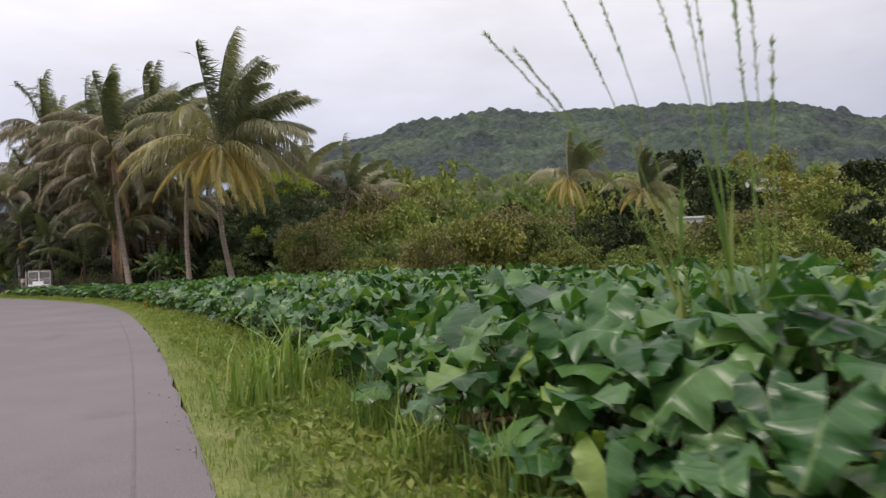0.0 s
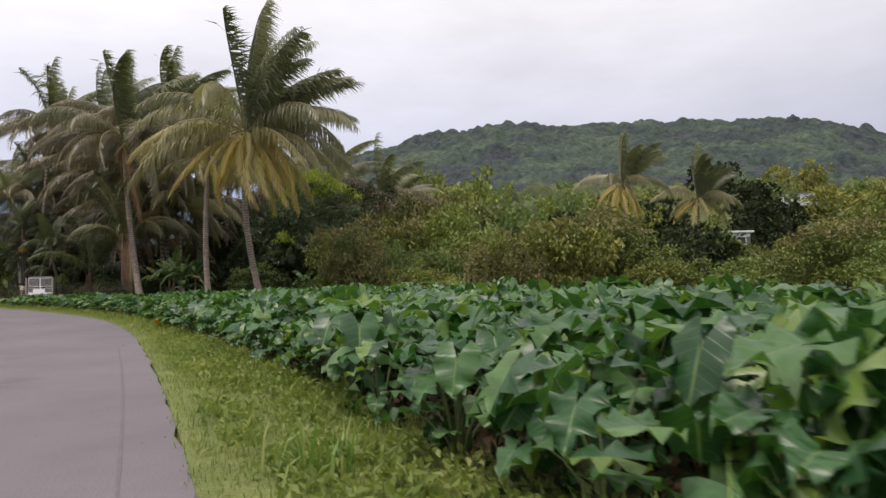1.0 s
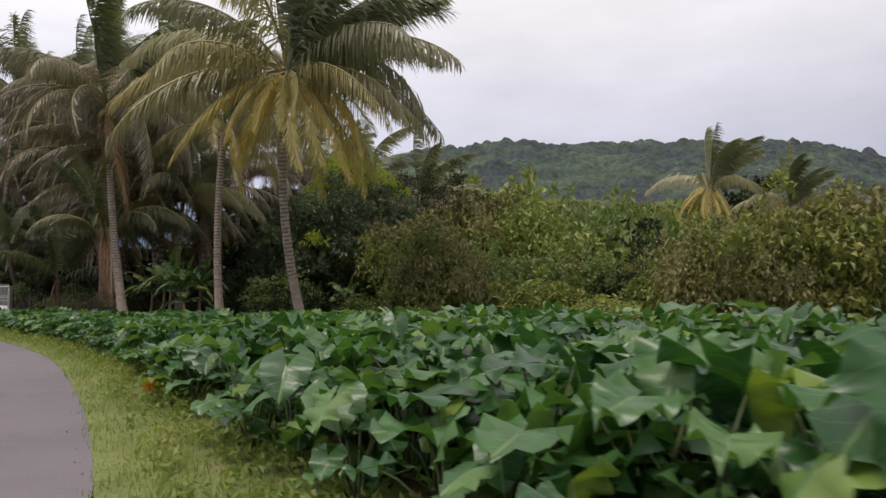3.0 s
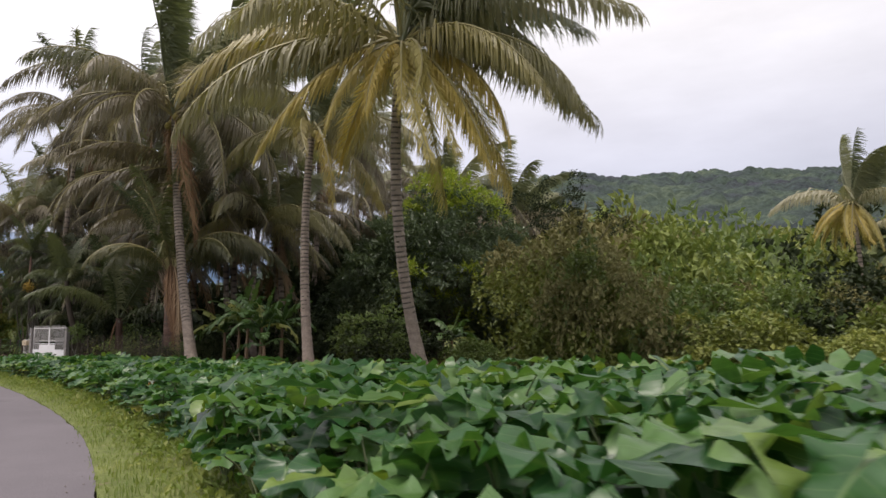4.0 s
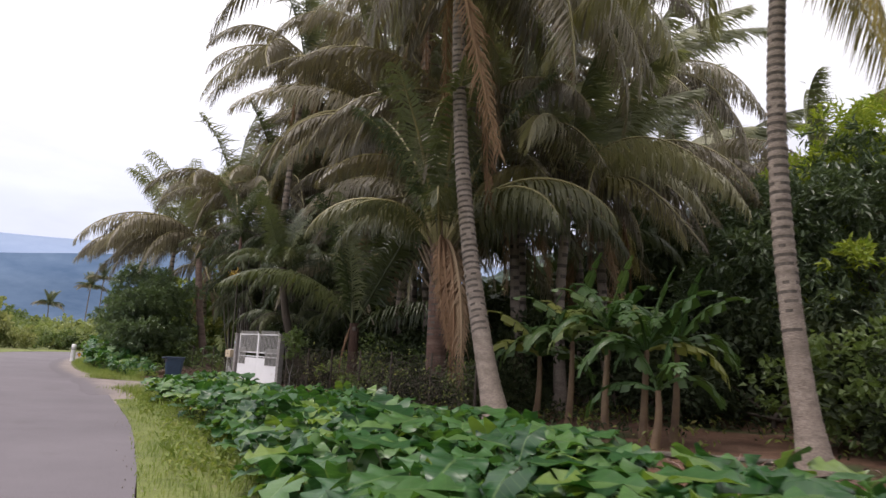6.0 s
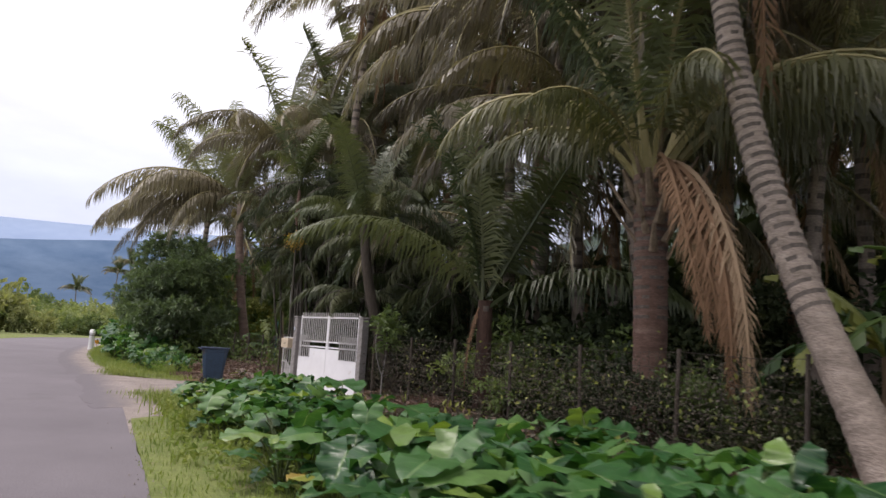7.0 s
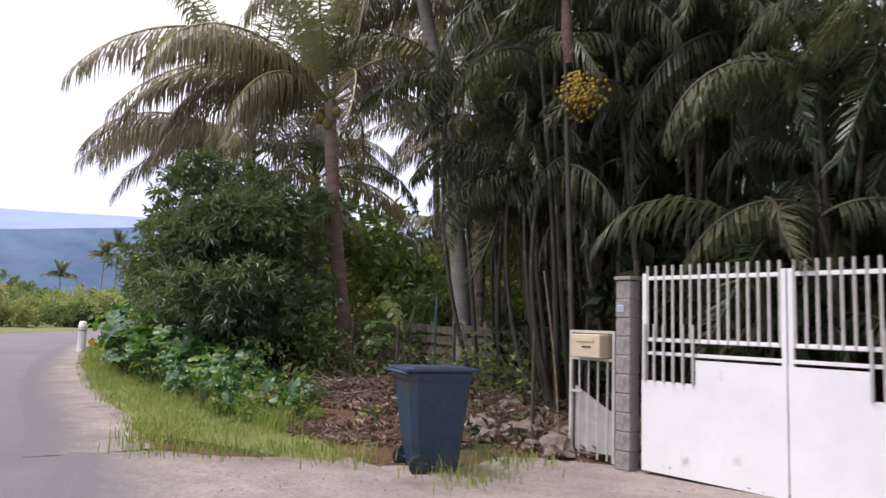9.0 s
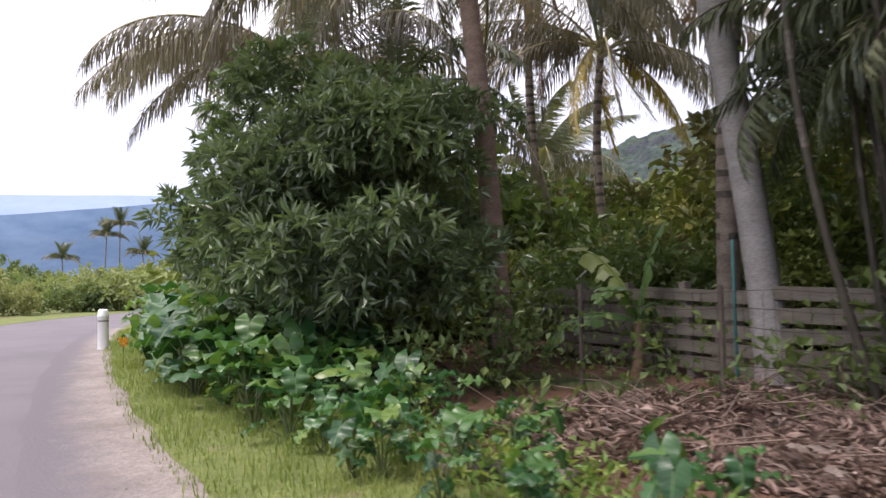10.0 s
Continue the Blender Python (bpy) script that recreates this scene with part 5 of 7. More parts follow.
PROTO.append(bush_proto("bush", 112, [M_TANGLE, M_BUSH], 3.8, 2.4, 1150, 0.17, "bush smothered in dry brown vines"))
USED = set()


def bush(kind, x, y, s, sz=1.0, turn=0.0):
    if x < -70:
        kind = 9
    elif (y > 66 and x > -30 or y > 84) and kind < 4:
        kind += 5
    m = Matrix.Translation((x, y, gz(x, y) - 0.1)) @ Matrix.Rotation(turn, 4, "Z") @ Matrix.Diagonal((s, s, s * sz, 1))
    if kind not in USED:
        USED.add(kind)
        PROTO[kind].matrix_basis = m
        return PROTO[kind]
    ob = copy_thing(PROTO[kind], Matrix())
    ob.matrix_basis = m
    return ob


def scatter_bushes():
    r = random.Random(8)
    for k, x, y, s, sz in ((11, 0.7, 36.4, 0.8, 1.4), (1, 2.6, 37.3, 1.05, 1.35), (0, 5.3, 38.2, 1.15, 1.1), (1, 7.8, 37.0, 0.8, 1.0), (0, 5.4, 44.5, 1.3, 1.0), (1, -3.0, 43.0, 0.8, 0.9), (1, 1.5, 44.0, 0.9, 0.9), (2, 4.0, 33.5, 0.5, 0.7), (2, -1.6, 40.5, 0.6, 0.8), (2, -0.4, 33.6, 0.35, 0.8), (2, 11.5, 38.5, 0.8, 0.9), (3, 11.5, 46.5, 1.3, 1.1),
                           (11, -6.3, 44.9, 0.85, 1.55), (0, -7.4, 47.2, 0.95, 1.35), (10, -4.9, 46.4, 0.85, 1.3), (10, -2.4, 48.0, 0.9, 1.2), (10, 0.4, 49.4, 0.9, 1.2), (0, -2.0, 50.5, 1.0, 0.9), (3, 3.5, 53.0, 1.2, 1.1), (3, -13.0, 52.2, 0.75, 0.85), (10, -13.9, 52.8, 0.8, 1.0), (2, -10.0, 51.0, 0.6, 0.7), (0, 9.0, 53.0, 1.3, 1.1), (1, 16.0, 50.0, 1.2, 1.0),
                           (0, -5.0, 55.5, 1.4, 1.2), (2, -1.0, 58.5, 1.7, 1.35), (2, 5.0, 61.0, 1.3, 1.1), (3, 12.0, 62.0, 1.3, 1.1), (1, 19.0, 60.0, 1.6, 1.1), (0, 25.5, 66.0, 1.2, 0.9), (2, 2.0, 70.0, 2.4, 1.35), (3, 8.5, 72.0, 1.7, 1.2), (0, 18.5, 76.0, 1.5, 1.2), (0, -2.5, 66.0, 1.9, 1.35),
                           (3, 33.5, 78.0, 1.2, 0.75), (0, 42.5, 88.0, 1.7, 0.9), (1, 0.0, 84.0, 2.8, 1.5), (2, 12.0, 90.0, 3.0, 1.4), (0, 22.0, 96.0, 2.4, 1.4), (1, 52.0, 98.0, 2.0, 0.95), (2, -8.0, 86.0, 2.5, 1.4), (0, 62.0, 108.0, 2.4, 1.0), (1, 50.0, 104.0, 1.6, 1.0), (0, 59.5, 114.0, 1.8, 1.0), (2, 71.0, 113.0, 2.6, 1.1), (3, 66.0, 101.0, 2.2, 1.0), (1, 76.0, 106.0, 2.6, 1.1), (3, 80.0, 122.0, 2.8, 1.2), (2, 73.0, 127.0, 1.9, 1.0), (3, 29.0, 104.0, 2.6, 1.2), (3, 66.0, 92.0, 2.2, 1.3), (1, 53.0, 82.0, 1.8, 1.0), (3, 44.0, 70.0, 1.5, 1.0), (1, 33.0, 61.0, 1.2, 0.9), (0, 2.0, 100.0, 3.2, 1.4), (2, 17.0, 108.0, 3.2, 1.4), (1, -6.0, 104.0, 3.2, 1.4),
                           (11, 8.6, 44.0, 0.9, 1.2), (11, 3.0, 50.5, 0.9, 1.15), (3, 7.0, 58.0, 1.15, 1.1), (3, -3.5, 62.5, 1.4, 1.2), (3, 16.0, 67.0, 1.0, 0.9), (3, 1.0, 48.5, 0.8, 1.0), (0, 22.0, 48.0, 1.4, 1.0), (2, 20.0, 40.0, 1.1, 0.9), (1, 18.0, 32.0, 1.0, 0.9), (2, 14.0, 28.0, 0.8, 0.8)):
        bush(k, x, y, s, sz, r.uniform(0, 6.28))
    # taller trees up the foot of the hill, kept off the camera's view of the house
    for az, d, s in ((9, 128, 2.6), (12, 146, 3.2), (14.5, 132, 2.7), (16.5, 160, 3.6), (18.5, 142, 3.0), (22.6, 150, 3.2), (20.5, 172, 3.6), (23.0, 132, 2.6), (29.6, 150, 3.4), (31, 132, 2.8), (30.5, 178, 3.8), (33.5, 150, 3.2), (35, 172, 3.6), (22.4, 196, 3.8), (5, 140, 3.0), (2, 128, 2.8), (26.8, 236, 4.0), (24.0, 240, 4.0)):
        bush(r.choice((5, 6, 7, 8)), d * math.sin(math.radians(az)), d * math.cos(math.radians(az)), s, r.uniform(0.85, 1.1), r.uniform(0, 6.28))
    # undergrowth of the grove, in the leaf colour darkened for shade
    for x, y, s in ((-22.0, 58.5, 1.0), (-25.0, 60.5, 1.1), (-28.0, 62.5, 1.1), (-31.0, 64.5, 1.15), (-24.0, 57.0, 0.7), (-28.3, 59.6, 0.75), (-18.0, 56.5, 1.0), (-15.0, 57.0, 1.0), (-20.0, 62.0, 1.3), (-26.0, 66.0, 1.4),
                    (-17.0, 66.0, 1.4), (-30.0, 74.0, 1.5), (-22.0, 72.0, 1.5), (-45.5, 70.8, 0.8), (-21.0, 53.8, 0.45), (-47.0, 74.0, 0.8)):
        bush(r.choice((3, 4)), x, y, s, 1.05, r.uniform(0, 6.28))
    # dark bushes added behind the grove to close gaps and keep it dark
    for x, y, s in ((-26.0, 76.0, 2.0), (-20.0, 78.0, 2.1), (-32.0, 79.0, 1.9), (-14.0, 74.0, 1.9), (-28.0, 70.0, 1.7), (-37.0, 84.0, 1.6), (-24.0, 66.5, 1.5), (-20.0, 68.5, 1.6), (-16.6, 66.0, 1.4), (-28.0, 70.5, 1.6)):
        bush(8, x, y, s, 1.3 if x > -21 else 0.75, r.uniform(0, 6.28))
    # dark bushes added inside the palm clumps to deepen their shade
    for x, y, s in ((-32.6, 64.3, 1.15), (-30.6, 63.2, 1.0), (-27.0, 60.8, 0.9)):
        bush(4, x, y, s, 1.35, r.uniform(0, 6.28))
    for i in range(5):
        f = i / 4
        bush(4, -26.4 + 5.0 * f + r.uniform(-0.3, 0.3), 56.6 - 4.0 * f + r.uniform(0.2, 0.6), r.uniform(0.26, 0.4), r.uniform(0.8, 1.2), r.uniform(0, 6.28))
    # lighter growth past the plank fence
    for k, x, y, s in ((0, -38.0, 71.5, 0.65), (2, -36.0, 70.6, 0.7), (2, -40.8, 73.5, 0.7), (2, -36.6, 78.0, 1.6), (0, -34.6, 74.0, 1.5), (2, -41.5, 79.5, 0.9), (0, -45.0, 80.0, 0.9), (2, -38.0, 88.0, 1.9), (0, -43.5, 90.0, 1.4), (2, -33.5, 82.0, 1.5), (0, -39.0, 96.0, 1.7), (2, -35.0, 71.8, 1.0), (10, -37.7, 69.8, 0.7), (10, -39.0, 70.6, 0.75), (10, -33.6, 67.6, 0.8), (10, -32.6, 69.0, 1.2), (2, -43.2, 73.6, 1.0), (10, -42.2, 75.8, 1.3), (2, -44.6, 77.2, 1.2), (10, -47.4, 78.4, 1.1), (0, -39.8, 81.5, 1.5), (10, -24.9, 56.0, 0.45), (10, -25.6, 57.4, 0.6), (10, -22.3, 54.6, 0.4), (10, -23.8, 56.4, 0.55), (10, -45.0, 70.0, 0.9), (10, -43.6, 70.4, 1.0), (10, -46.6, 78.8, 2.2), (2, -48.8, 77.2, 1.9), (10, -44.6, 77.9, 1.8), (2, -42.4, 79.4, 1.3)):
        bush(k, x, y, s, 1.0, r.uniform(0, 6.28))
    # scrub past the bend
    for i in range(30):
        f = i / 29
        bush(2, -97 + 24 * f + r.uniform(-5, 3), 70 + 44 * f + r.uniform(-3, 3), r.choice((0.5, 0.8, 1.1, 1.6)) * r.uniform(0.8, 1.1), r.uniform(0.6, 1.2) * (1.5 - 0.5 * f), r.uniform(0, 6.28))
    for x, y, s in ((-57, 84, 0.9), (-60.5, 93, 1.1), (-53, 81, 0.8), (-64, 104, 1.3), (-55, 92, 1.2), (-50.5, 77.5, 0.7), (-90, 120, 1.7), (-100, 112, 1.6), (-110, 100, 1.6), (-82, 130, 1.7), (-120, 125, 2.0), (-105, 135, 2.0)):
        bush(r.choice((2, 1)), x, y, s, 0.85, r.uniform(0, 6.28))


scatter_bushes()
RT = random.Random(77)
for k in range(34):
    a, d = radians(RT.uniform(33, 53)), RT.uniform(120, 185)
    bush(9, -35 - d * math.sin(a), 55 + d * math.cos(a), RT.uniform(1.4, 2.6), RT.uniform(0.7, 1.25), RT.uniform(0, 6.28))

# ======================= taro =======================


def taro_leaf_arrays(rng, size):
    """Blade of a heart-shaped leaf, stalk joint at the origin, tip along +x; two halves meeting at the midrib."""
    us0 = np.array([-0.43, -0.36, -0.26, -0.13, 0.0, 0.12, 0.23, 0.34, 0.45, 0.56, 0.66])
    us = np.interp(np.linspace(0, 10, 17), np.arange(11), us0)
    hw = np.interp(us, us0, np.array([0.2, 0.3, 0.375, 0.405, 0.41, 0.395, 0.365, 0.31, 0.235, 0.135, 0.0])) * rng.uniform(0.9, 1.15)
    hw = hw * (1 + 0.05 * np.sin(us * 19 + rng.uniform(0, 6.28)))
    nin = np.interp(us, us0, np.array([0.16, 0.125, 0.085, 0.03, 0.0, 0, 0, 0, 0, 0, 0]))
    bend, ph, amp, cup = rng.uniform(0.2, 1.0), rng.uniform(0, 6.28), rng.uniform(0.045, 0.105), rng.uniform(-0.15, 0.42)
    V, F, UV, o = [], [], [], 0
    for side in (1.0, -1.0):
        for i, u in enumerate(us):
            for c, f in enumerate((0.0, 0.5, 1.0)):
                v = nin[i] + max(hw[i] - nin[i], 0) * f
                z = -bend * 0.32 * max(u, 0) ** 1.6 - 0.35 * max(-u, 0) ** 1.5 + cup * v - 0.32 * v * v * 1.6 + amp * (math.sin(u * 17 + ph + side * 1.3) + 0.4 * math.sin(u * 29 + ph * 2 - side)) * f * f * 1.3
                V.append((u * size, side * v * size, z * size))
                UV.append((u, side * v))
        for i in range(len(us) - 1):
            for c in range(2):
                q = [o + i * 3 + c, o + (i + 1) * 3 + c, o + (i + 1) * 3 + c + 1, o + i * 3 + c + 1]
                F.append(q if side > 0 else q[::-1])
        o += len(us) * 3
    return np.array(V), np.array(F), np.array(UV)


def taro_leaf(rng, height, reach, az, size, pitch):
    """Stalk and blade of one leaf of a plant at the origin."""
    V, F, UV = taro_leaf_arrays(rng, size)
    end = np.array([reach * math.cos(az), reach * math.sin(az), height])
    R = np.array((Matrix.Rotation(az + rng.uniform(-0.4, 0.4), 3, "Z") @ Matrix.Rotation(pitch, 3, "Y") @ Matrix.Rotation(rng.uniform(-0.35, 0.35), 3, "X")))
    V = V @ R.T + end
    t = np.linspace(0, 1, 5)[:, None]
    c = np.array([end[0] * 0.25, end[1] * 0.25, height * 0.7])
    P = (1 - t) ** 2 * np.array([0.02 * math.cos(az), 0.02 * math.sin(az), -0.08]) + 2 * t * (1 - t) * c + t ** 2 * (end + [0, 0, -0.004])
    SV, SF = tube_arrays(P, np.linspace(0.017, 0.007, 5), 5)
    return V, F, UV, SV, SF


def taro_protos():
    out = []
    for k in range(9):
        rng = np.random.default_rng(300 + k)
        plant = []
        n = int(rng.integers(8, 11))
        for i in range(n):
            az = i * 2.4 + rng.uniform(-0.4, 0.4)
            plant.append(taro_leaf(rng, (0.18 + 0.88 * ((i + 0.5) / n) ** 0.8) * rng.uniform(0.85, 1.15), rng.uniform(0.12, 0.45), az, (0.28 + 0.27 * (i + 0.5) / n) * rng.uniform(0.75, 1.25), rng.uniform(-0.2, 0.4) if rng.uniform() < 0.36 else rng.uniform(0.4, 1.25)) + (k == 4 and i == 2,))
        out.append(plant)
    return out


TARO = taro_protos()


def leaf_object_mesh(L):
    V, F, UV, SV, SF, old = L
    allv = np.concatenate([V, SV])
    uv = np.concatenate([UV, np.full((len(SV), 2), 0.3)])
    mi = np.concatenate([np.zeros(len(F)), np.ones(len(SF))])
    return mesh_np("leaf", allv, [np.concatenate([F, SF + len(V)])], [M_TARO_OLD if old else M_TARO, M_STALK], mi, True, uv)


def thin_leaf(L):
    """The same leaf with every second row left out and no stalk, for plants deep in the field."""
    V, F, UV, SV, SF, old = L
    rows = np.array([0, 2, 4, 6, 8, 10, 12, 14, 16])
    idx = np.concatenate([h * 51 + rows * 3 + c for h in (0, 1) for c in (0, 1, 2)])
    f = []
    for h in (0, 1):
        for c in (0, 1):
            for i in range(8):
                o = h * 27 + c * 9 + i
                qd = [o, o + 1, o + 10, o + 9]
                f.append(qd if h == 0 else qd[::-1])
    return V[idx], np.array(f), UV[idx], old


TARO_FAR = [[thin_leaf(L) for L in p[2:]] for p in TARO]
TARO_MESH = [[leaf_object_mesh(L) for L in p] for p in TARO]


def taro_places():
    """Field of taro between verge and thicket, and the patch by the bend."""
    r = random.Random(17)
    near, far = [], []
    y = -3.0
    while y < 52.5:
        w = np.interp(y, (-4, 22, 30, 36, 41, 44, 47, 48.5, 49.7, 52.5, 54), (11.0, 10.0, 8.0, 5.6, 4.6, 4.4, 3.8, 2.5, 2.4, 2.9, 2.4))
        s = np.interp(y, (-4, 4, 7, 14, 20, 26, 36, 44, 54), (1.3, 1.5, 1.9, 1.9, 1.75, 1.35, 1.2, 1.25, 1.2))
        while s < w:
            px, py = at_road(y + r.uniform(-0.22, 0.22), s + r.uniform(-0.18, 0.18))
            (near if s < 3.6 else far).append((px, py, r.uniform(0.85, 1.12) * np.interp(y, (-4, 30, 40, 48, 54), (1.0, 1.08, 1.08, 1.0, 1.1)) * (1 - (0.38 if y < 22 else 0.1) * max(0, 1 - (s - 1.2) / 1.1)), r.uniform(0.85, 1.1) * np.interp(y, (-4, 22, 30, 36, 42, 50, 54), (1.0, 0.94, 0.86, 0.72, 0.66, 0.64, 0.58)) * (1 - (0.5 if y < 22 else 0.15) * max(0, 1 - (s - 1.2) / 1.1))))
            s += (0.52 + 0.05 * s) * np.interp(y, (25, 40), (1.0, 0.75))
        y += np.interp(y, (25, 40), (0.5, 0.4))
    y = 59.3
    while y < 70.2:
        w = np.interp(y, (59, 61, 62, 64, 67, 71), (2.3, 2.6, 2.9, 3.3, 3.7, 2.0))
        s = np.interp(y, (59, 62, 64, 67), (1.4, 1.3, 1.15, 1.2))
        while s < w:
            px, py = at_road(y + r.uniform(-0.2, 0.2), s + r.uniform(-0.15, 0.15))
            size = np.interp(y, (60, 62, 64, 66, 71), (0.42, 0.55, 0.85, 1.1, 1.25)) * r.uniform(0.85, 1.1)
            near.append((px, py, size * np.interp(y, (61, 63.5, 66, 68), (1.0, 1.4, 1.2, 1.0)), size))
            s += 0.5
        y += np.interp(y, (61, 64), (0.38, 0.5))
    return near, far


def build_taro():
    near, far = taro_places()
    r = random.Random(23)
    r2 = random.Random(5)
    keep = near if len(near) <= 295 else r2.sample(near, 295)
    rest = [p for p in near if p not in keep] + far
    for x, y, s, sz in keep:
        k = r.randrange(len(TARO))
        root = new("taro_plant")
        root.empty_display_size = 0.2
        root.matrix_basis = Matrix.Translation((x, y, gz(x, y))) @ Matrix.Rotation(r.uniform(0, 6.28), 4, "Z") @ Matrix.Diagonal((s, s, sz, 1))
        tagged(root, "taro plant with large heart-shaped green leaves on long stalks", "taro plant", "taro plants along the roadside")
        for L, me in zip(TARO[k], TARO_MESH[k]):
            part("leaf", me, root, None, "yellowing wilted leaf" if L[5] else "")
    Vs, Fs, Us, Ms, o = [], [], [], [], 0
    for x, y, s, sz in rest:
        k = r.randrange(len(TARO))
        a = r.uniform(0, 6.28)
        R = np.array(Matrix.Rotation(a, 3, "Z")) * np.array([[s], [s], [sz]])
        for V, F, UV, old in TARO_FAR[k]:
            v = V @ R.T + np.array([x, y, gz(x, y)])
            Vs.append(v)
            Fs.append(F + o)
            Us.append(UV)
            Ms.append(np.full(len(F), 1 if old else 0))
            o += len(v)
    me = mesh_np("taro_field", np.concatenate(Vs), [np.concatenate(Fs)], [M_TARO, M_TARO_OLD], np.concatenate(Ms), True, np.concatenate(Us))
    thing("taro_field", me, Matrix(), "dense field of broad green taro leaves behind the roadside", "taro", kind="stuff")


build_taro()

# ======================= grass and weeds =======================


def blades(rng, P, height, width, lean=0.5):
    """Bent grass blades standing at P."""
    n = len(P)
    a = rng.uniform(0, 2 * np.pi, n)
    out = np.stack([np.cos(a), np.sin(a), np.zeros(n)], 1)
    sd = np.stack([-np.sin(a), np.cos(a), np.zeros(n)], 1)
    h = np.asarray(height).reshape(-1, 1) * rng.uniform(0.55, 1.25, (n, 1))
    w = width * rng.uniform(0.7, 1.3, (n, 1)) * 0.5
    ln = lean * rng.uniform(0.2, 1.3, (n, 1))
    mid = P + out * h * ln * 0.3 + np.array([0, 0, 1.0]) * h * 0.6
    tip = P + out * h * ln + np.array([0, 0, 1.0]) * h * (1.0 - 0.25 * ln)
    V = np.stack([P - sd * w, P + sd * w, mid + sd * w * 0.7, mid - sd * w * 0.7, tip], 1).reshape(-1, 3)
    o = (np.arange(n) * 5)[:, None]
    return V, o + np.array([[0, 1, 2, 3]]), o + np.array([[3, 2, 4]])


def grass_strip(name, y0, y1, s0, s1, count, height, label, seed, mat, width=0.009):
    rng = np.random.default_rng(seed)
    y = rng.uniform(y0, y1, count)
    s = s0 + (s1 - s0) * rng.uniform(0, 1, count) ** 0.85
    i = np.interp(y, LINE[:, 1], np.arange(len(LINE)))
    k = np.arange(len(LINE))
    c = np.stack([np.interp(i, k, LINE[:, 0]), np.interp(i, k, LINE[:, 1])], 1)
    nn = np.stack([np.interp(i, k, LN[:, 0]), np.interp(i, k, LN[:, 1])], 1)
    tuft = np.clip(0.5 + 0.5 * np.sin(y * 2.1 + np.sin(s * 5)) * np.sin(s * 3.7 + y * 0.7) + 0.45 * np.sin(y * 5.3 + s * 4.1) * np.sin(y * 0.9 - s * 6.3), 0, 1.4)
    p = c + nn * s[:, None] + rng.normal(0, 0.02, (count, 2))
    P = np.column_stack([p, 0.01 + 0.02 * np.clip(s, 0, 2)])
    h = height * (0.4 + 0.85 * tuft) * (0.6 + 0.4 * sstep(s0, s0 + 0.35, s)) * (1 + 0.6 * sstep(s1 - 0.7, s1, s))
    V, Q, T = blades(rng, P, h, width, 0.95)
    thing(name, mesh_np(name, V, [Q, T], [mat]), Matrix(), label, "grass", kind="stuff")


grass_strip("verge_grass", 1.0, 22.0, -0.04, 2.1, 21500, 0.12, "short yellow-green roadside grass", 1, M_GRASS)
grass_strip("verge_grass", 51.4, 54.0, 0.5, 2.0, 5000, 0.2, "hump of long yellow-green grass beside a drive", 4, M_GRASS)
grass_strip("verge_grass", 22.0, 51.6, -0.04, 1.75, 20000, 0.11, "short roadside grass along the taro", 2, M_GRASS)
grass_strip("verge_grass", 58.6, 78.0, 0.05, 1.9, 20000, 0.17, "longer green roadside grass past the drive", 3, M_GRASS)


def tuft_thing(x, y, n, h, spread, seed, label, mat, width=0.014, lean=0.55):
    rng = np.random.default_rng(seed)
    P = np.column_stack([rng.normal(0, spread, n), rng.normal(0, spread, n), np.full(n, -0.02)])
    V, Q, T = blades(rng, P, np.full(n, h), width, lean)
    thing("grass_tuft", mesh_np("grass_tuft", V, [Q, T], [mat]), Matrix.Translation((x, y, 0.04)), label, "grass", kind="stuff")


for k, (y, s, h) in enumerate(((5.2, 1.35, 0.5), (5.9, 1.6, 0.6), (6.7, 1.75, 0.65), (7.6, 1.6, 0.45), (8.2, 1.75, 0.5), (4.3, 1.3, 0.5), (9.3, 1.8, 0.4), (3.4, 1.5, 0.55), (6.2, 1.25, 0.4))):
    px, py = at_road(y, s)
    tuft_thing(px, py, 90, h, 0.14, 60 + k, "tuft of tall bright green grass at the roadside", M_TALLGRASS)
for k, (x, y, h, n) in enumerate(((-1.62, 7.6, 0.9, 46), (-1.8, 7.25, 0.75, 40), (-1.4, 7.95, 0.85, 40), (-1.55, 7.1, 0.6, 36), (0.3, 7.3, 0.8, 30), (0.75, 6.9, 0.9, 30), (-3.3, 11.6, 0.45, 40))):
    tuft_thing(x, y, n, h, 0.15, 160 + k, "clump of tall broad-bladed green grass before the taro", M_TALLGRASS, 0.028, 0.62)


def verge_weeds(name, y0, y1, s0, s1, n, per, seed, label, mat, leaf=0.075, top=0.16):
    """Small broad-leaved weeds in patches through the grass."""
    rng = np.random.default_rng(seed)
    y, s = rng.uniform(y0, y1, n), s0 + (s1 - s0) * rng.uniform(0, 1, n) ** 0.7
    keep = np.sin(y * 1.7 + s * 2) * np.sin(y * 0.6 + 1) + rng.uniform(-0.6, 1.2, n) > 0
    C = np.array([at_road(a, b) for a, b in zip(y[keep], s[keep])])
    h = top * rng.uniform(0.3, 1.3, len(C))
    P = np.repeat(np.column_stack([C, np.full(len(C), 0.05)]), per, 0)
    P = P + np.column_stack([rng.normal(0, 0.06, (len(P), 2)), np.repeat(h, per) * rng.uniform(0.1, 1, len(P))])
    V, F = leaves(rng, P, rng.normal(0, 0.8, (len(P), 3)) + np.array([0, 0, 0.3]), leaf, leaf * 0.5)
    thing(name, mesh_np(name, V, [F], [mat]), Matrix(), label, "weeds", kind="stuff")


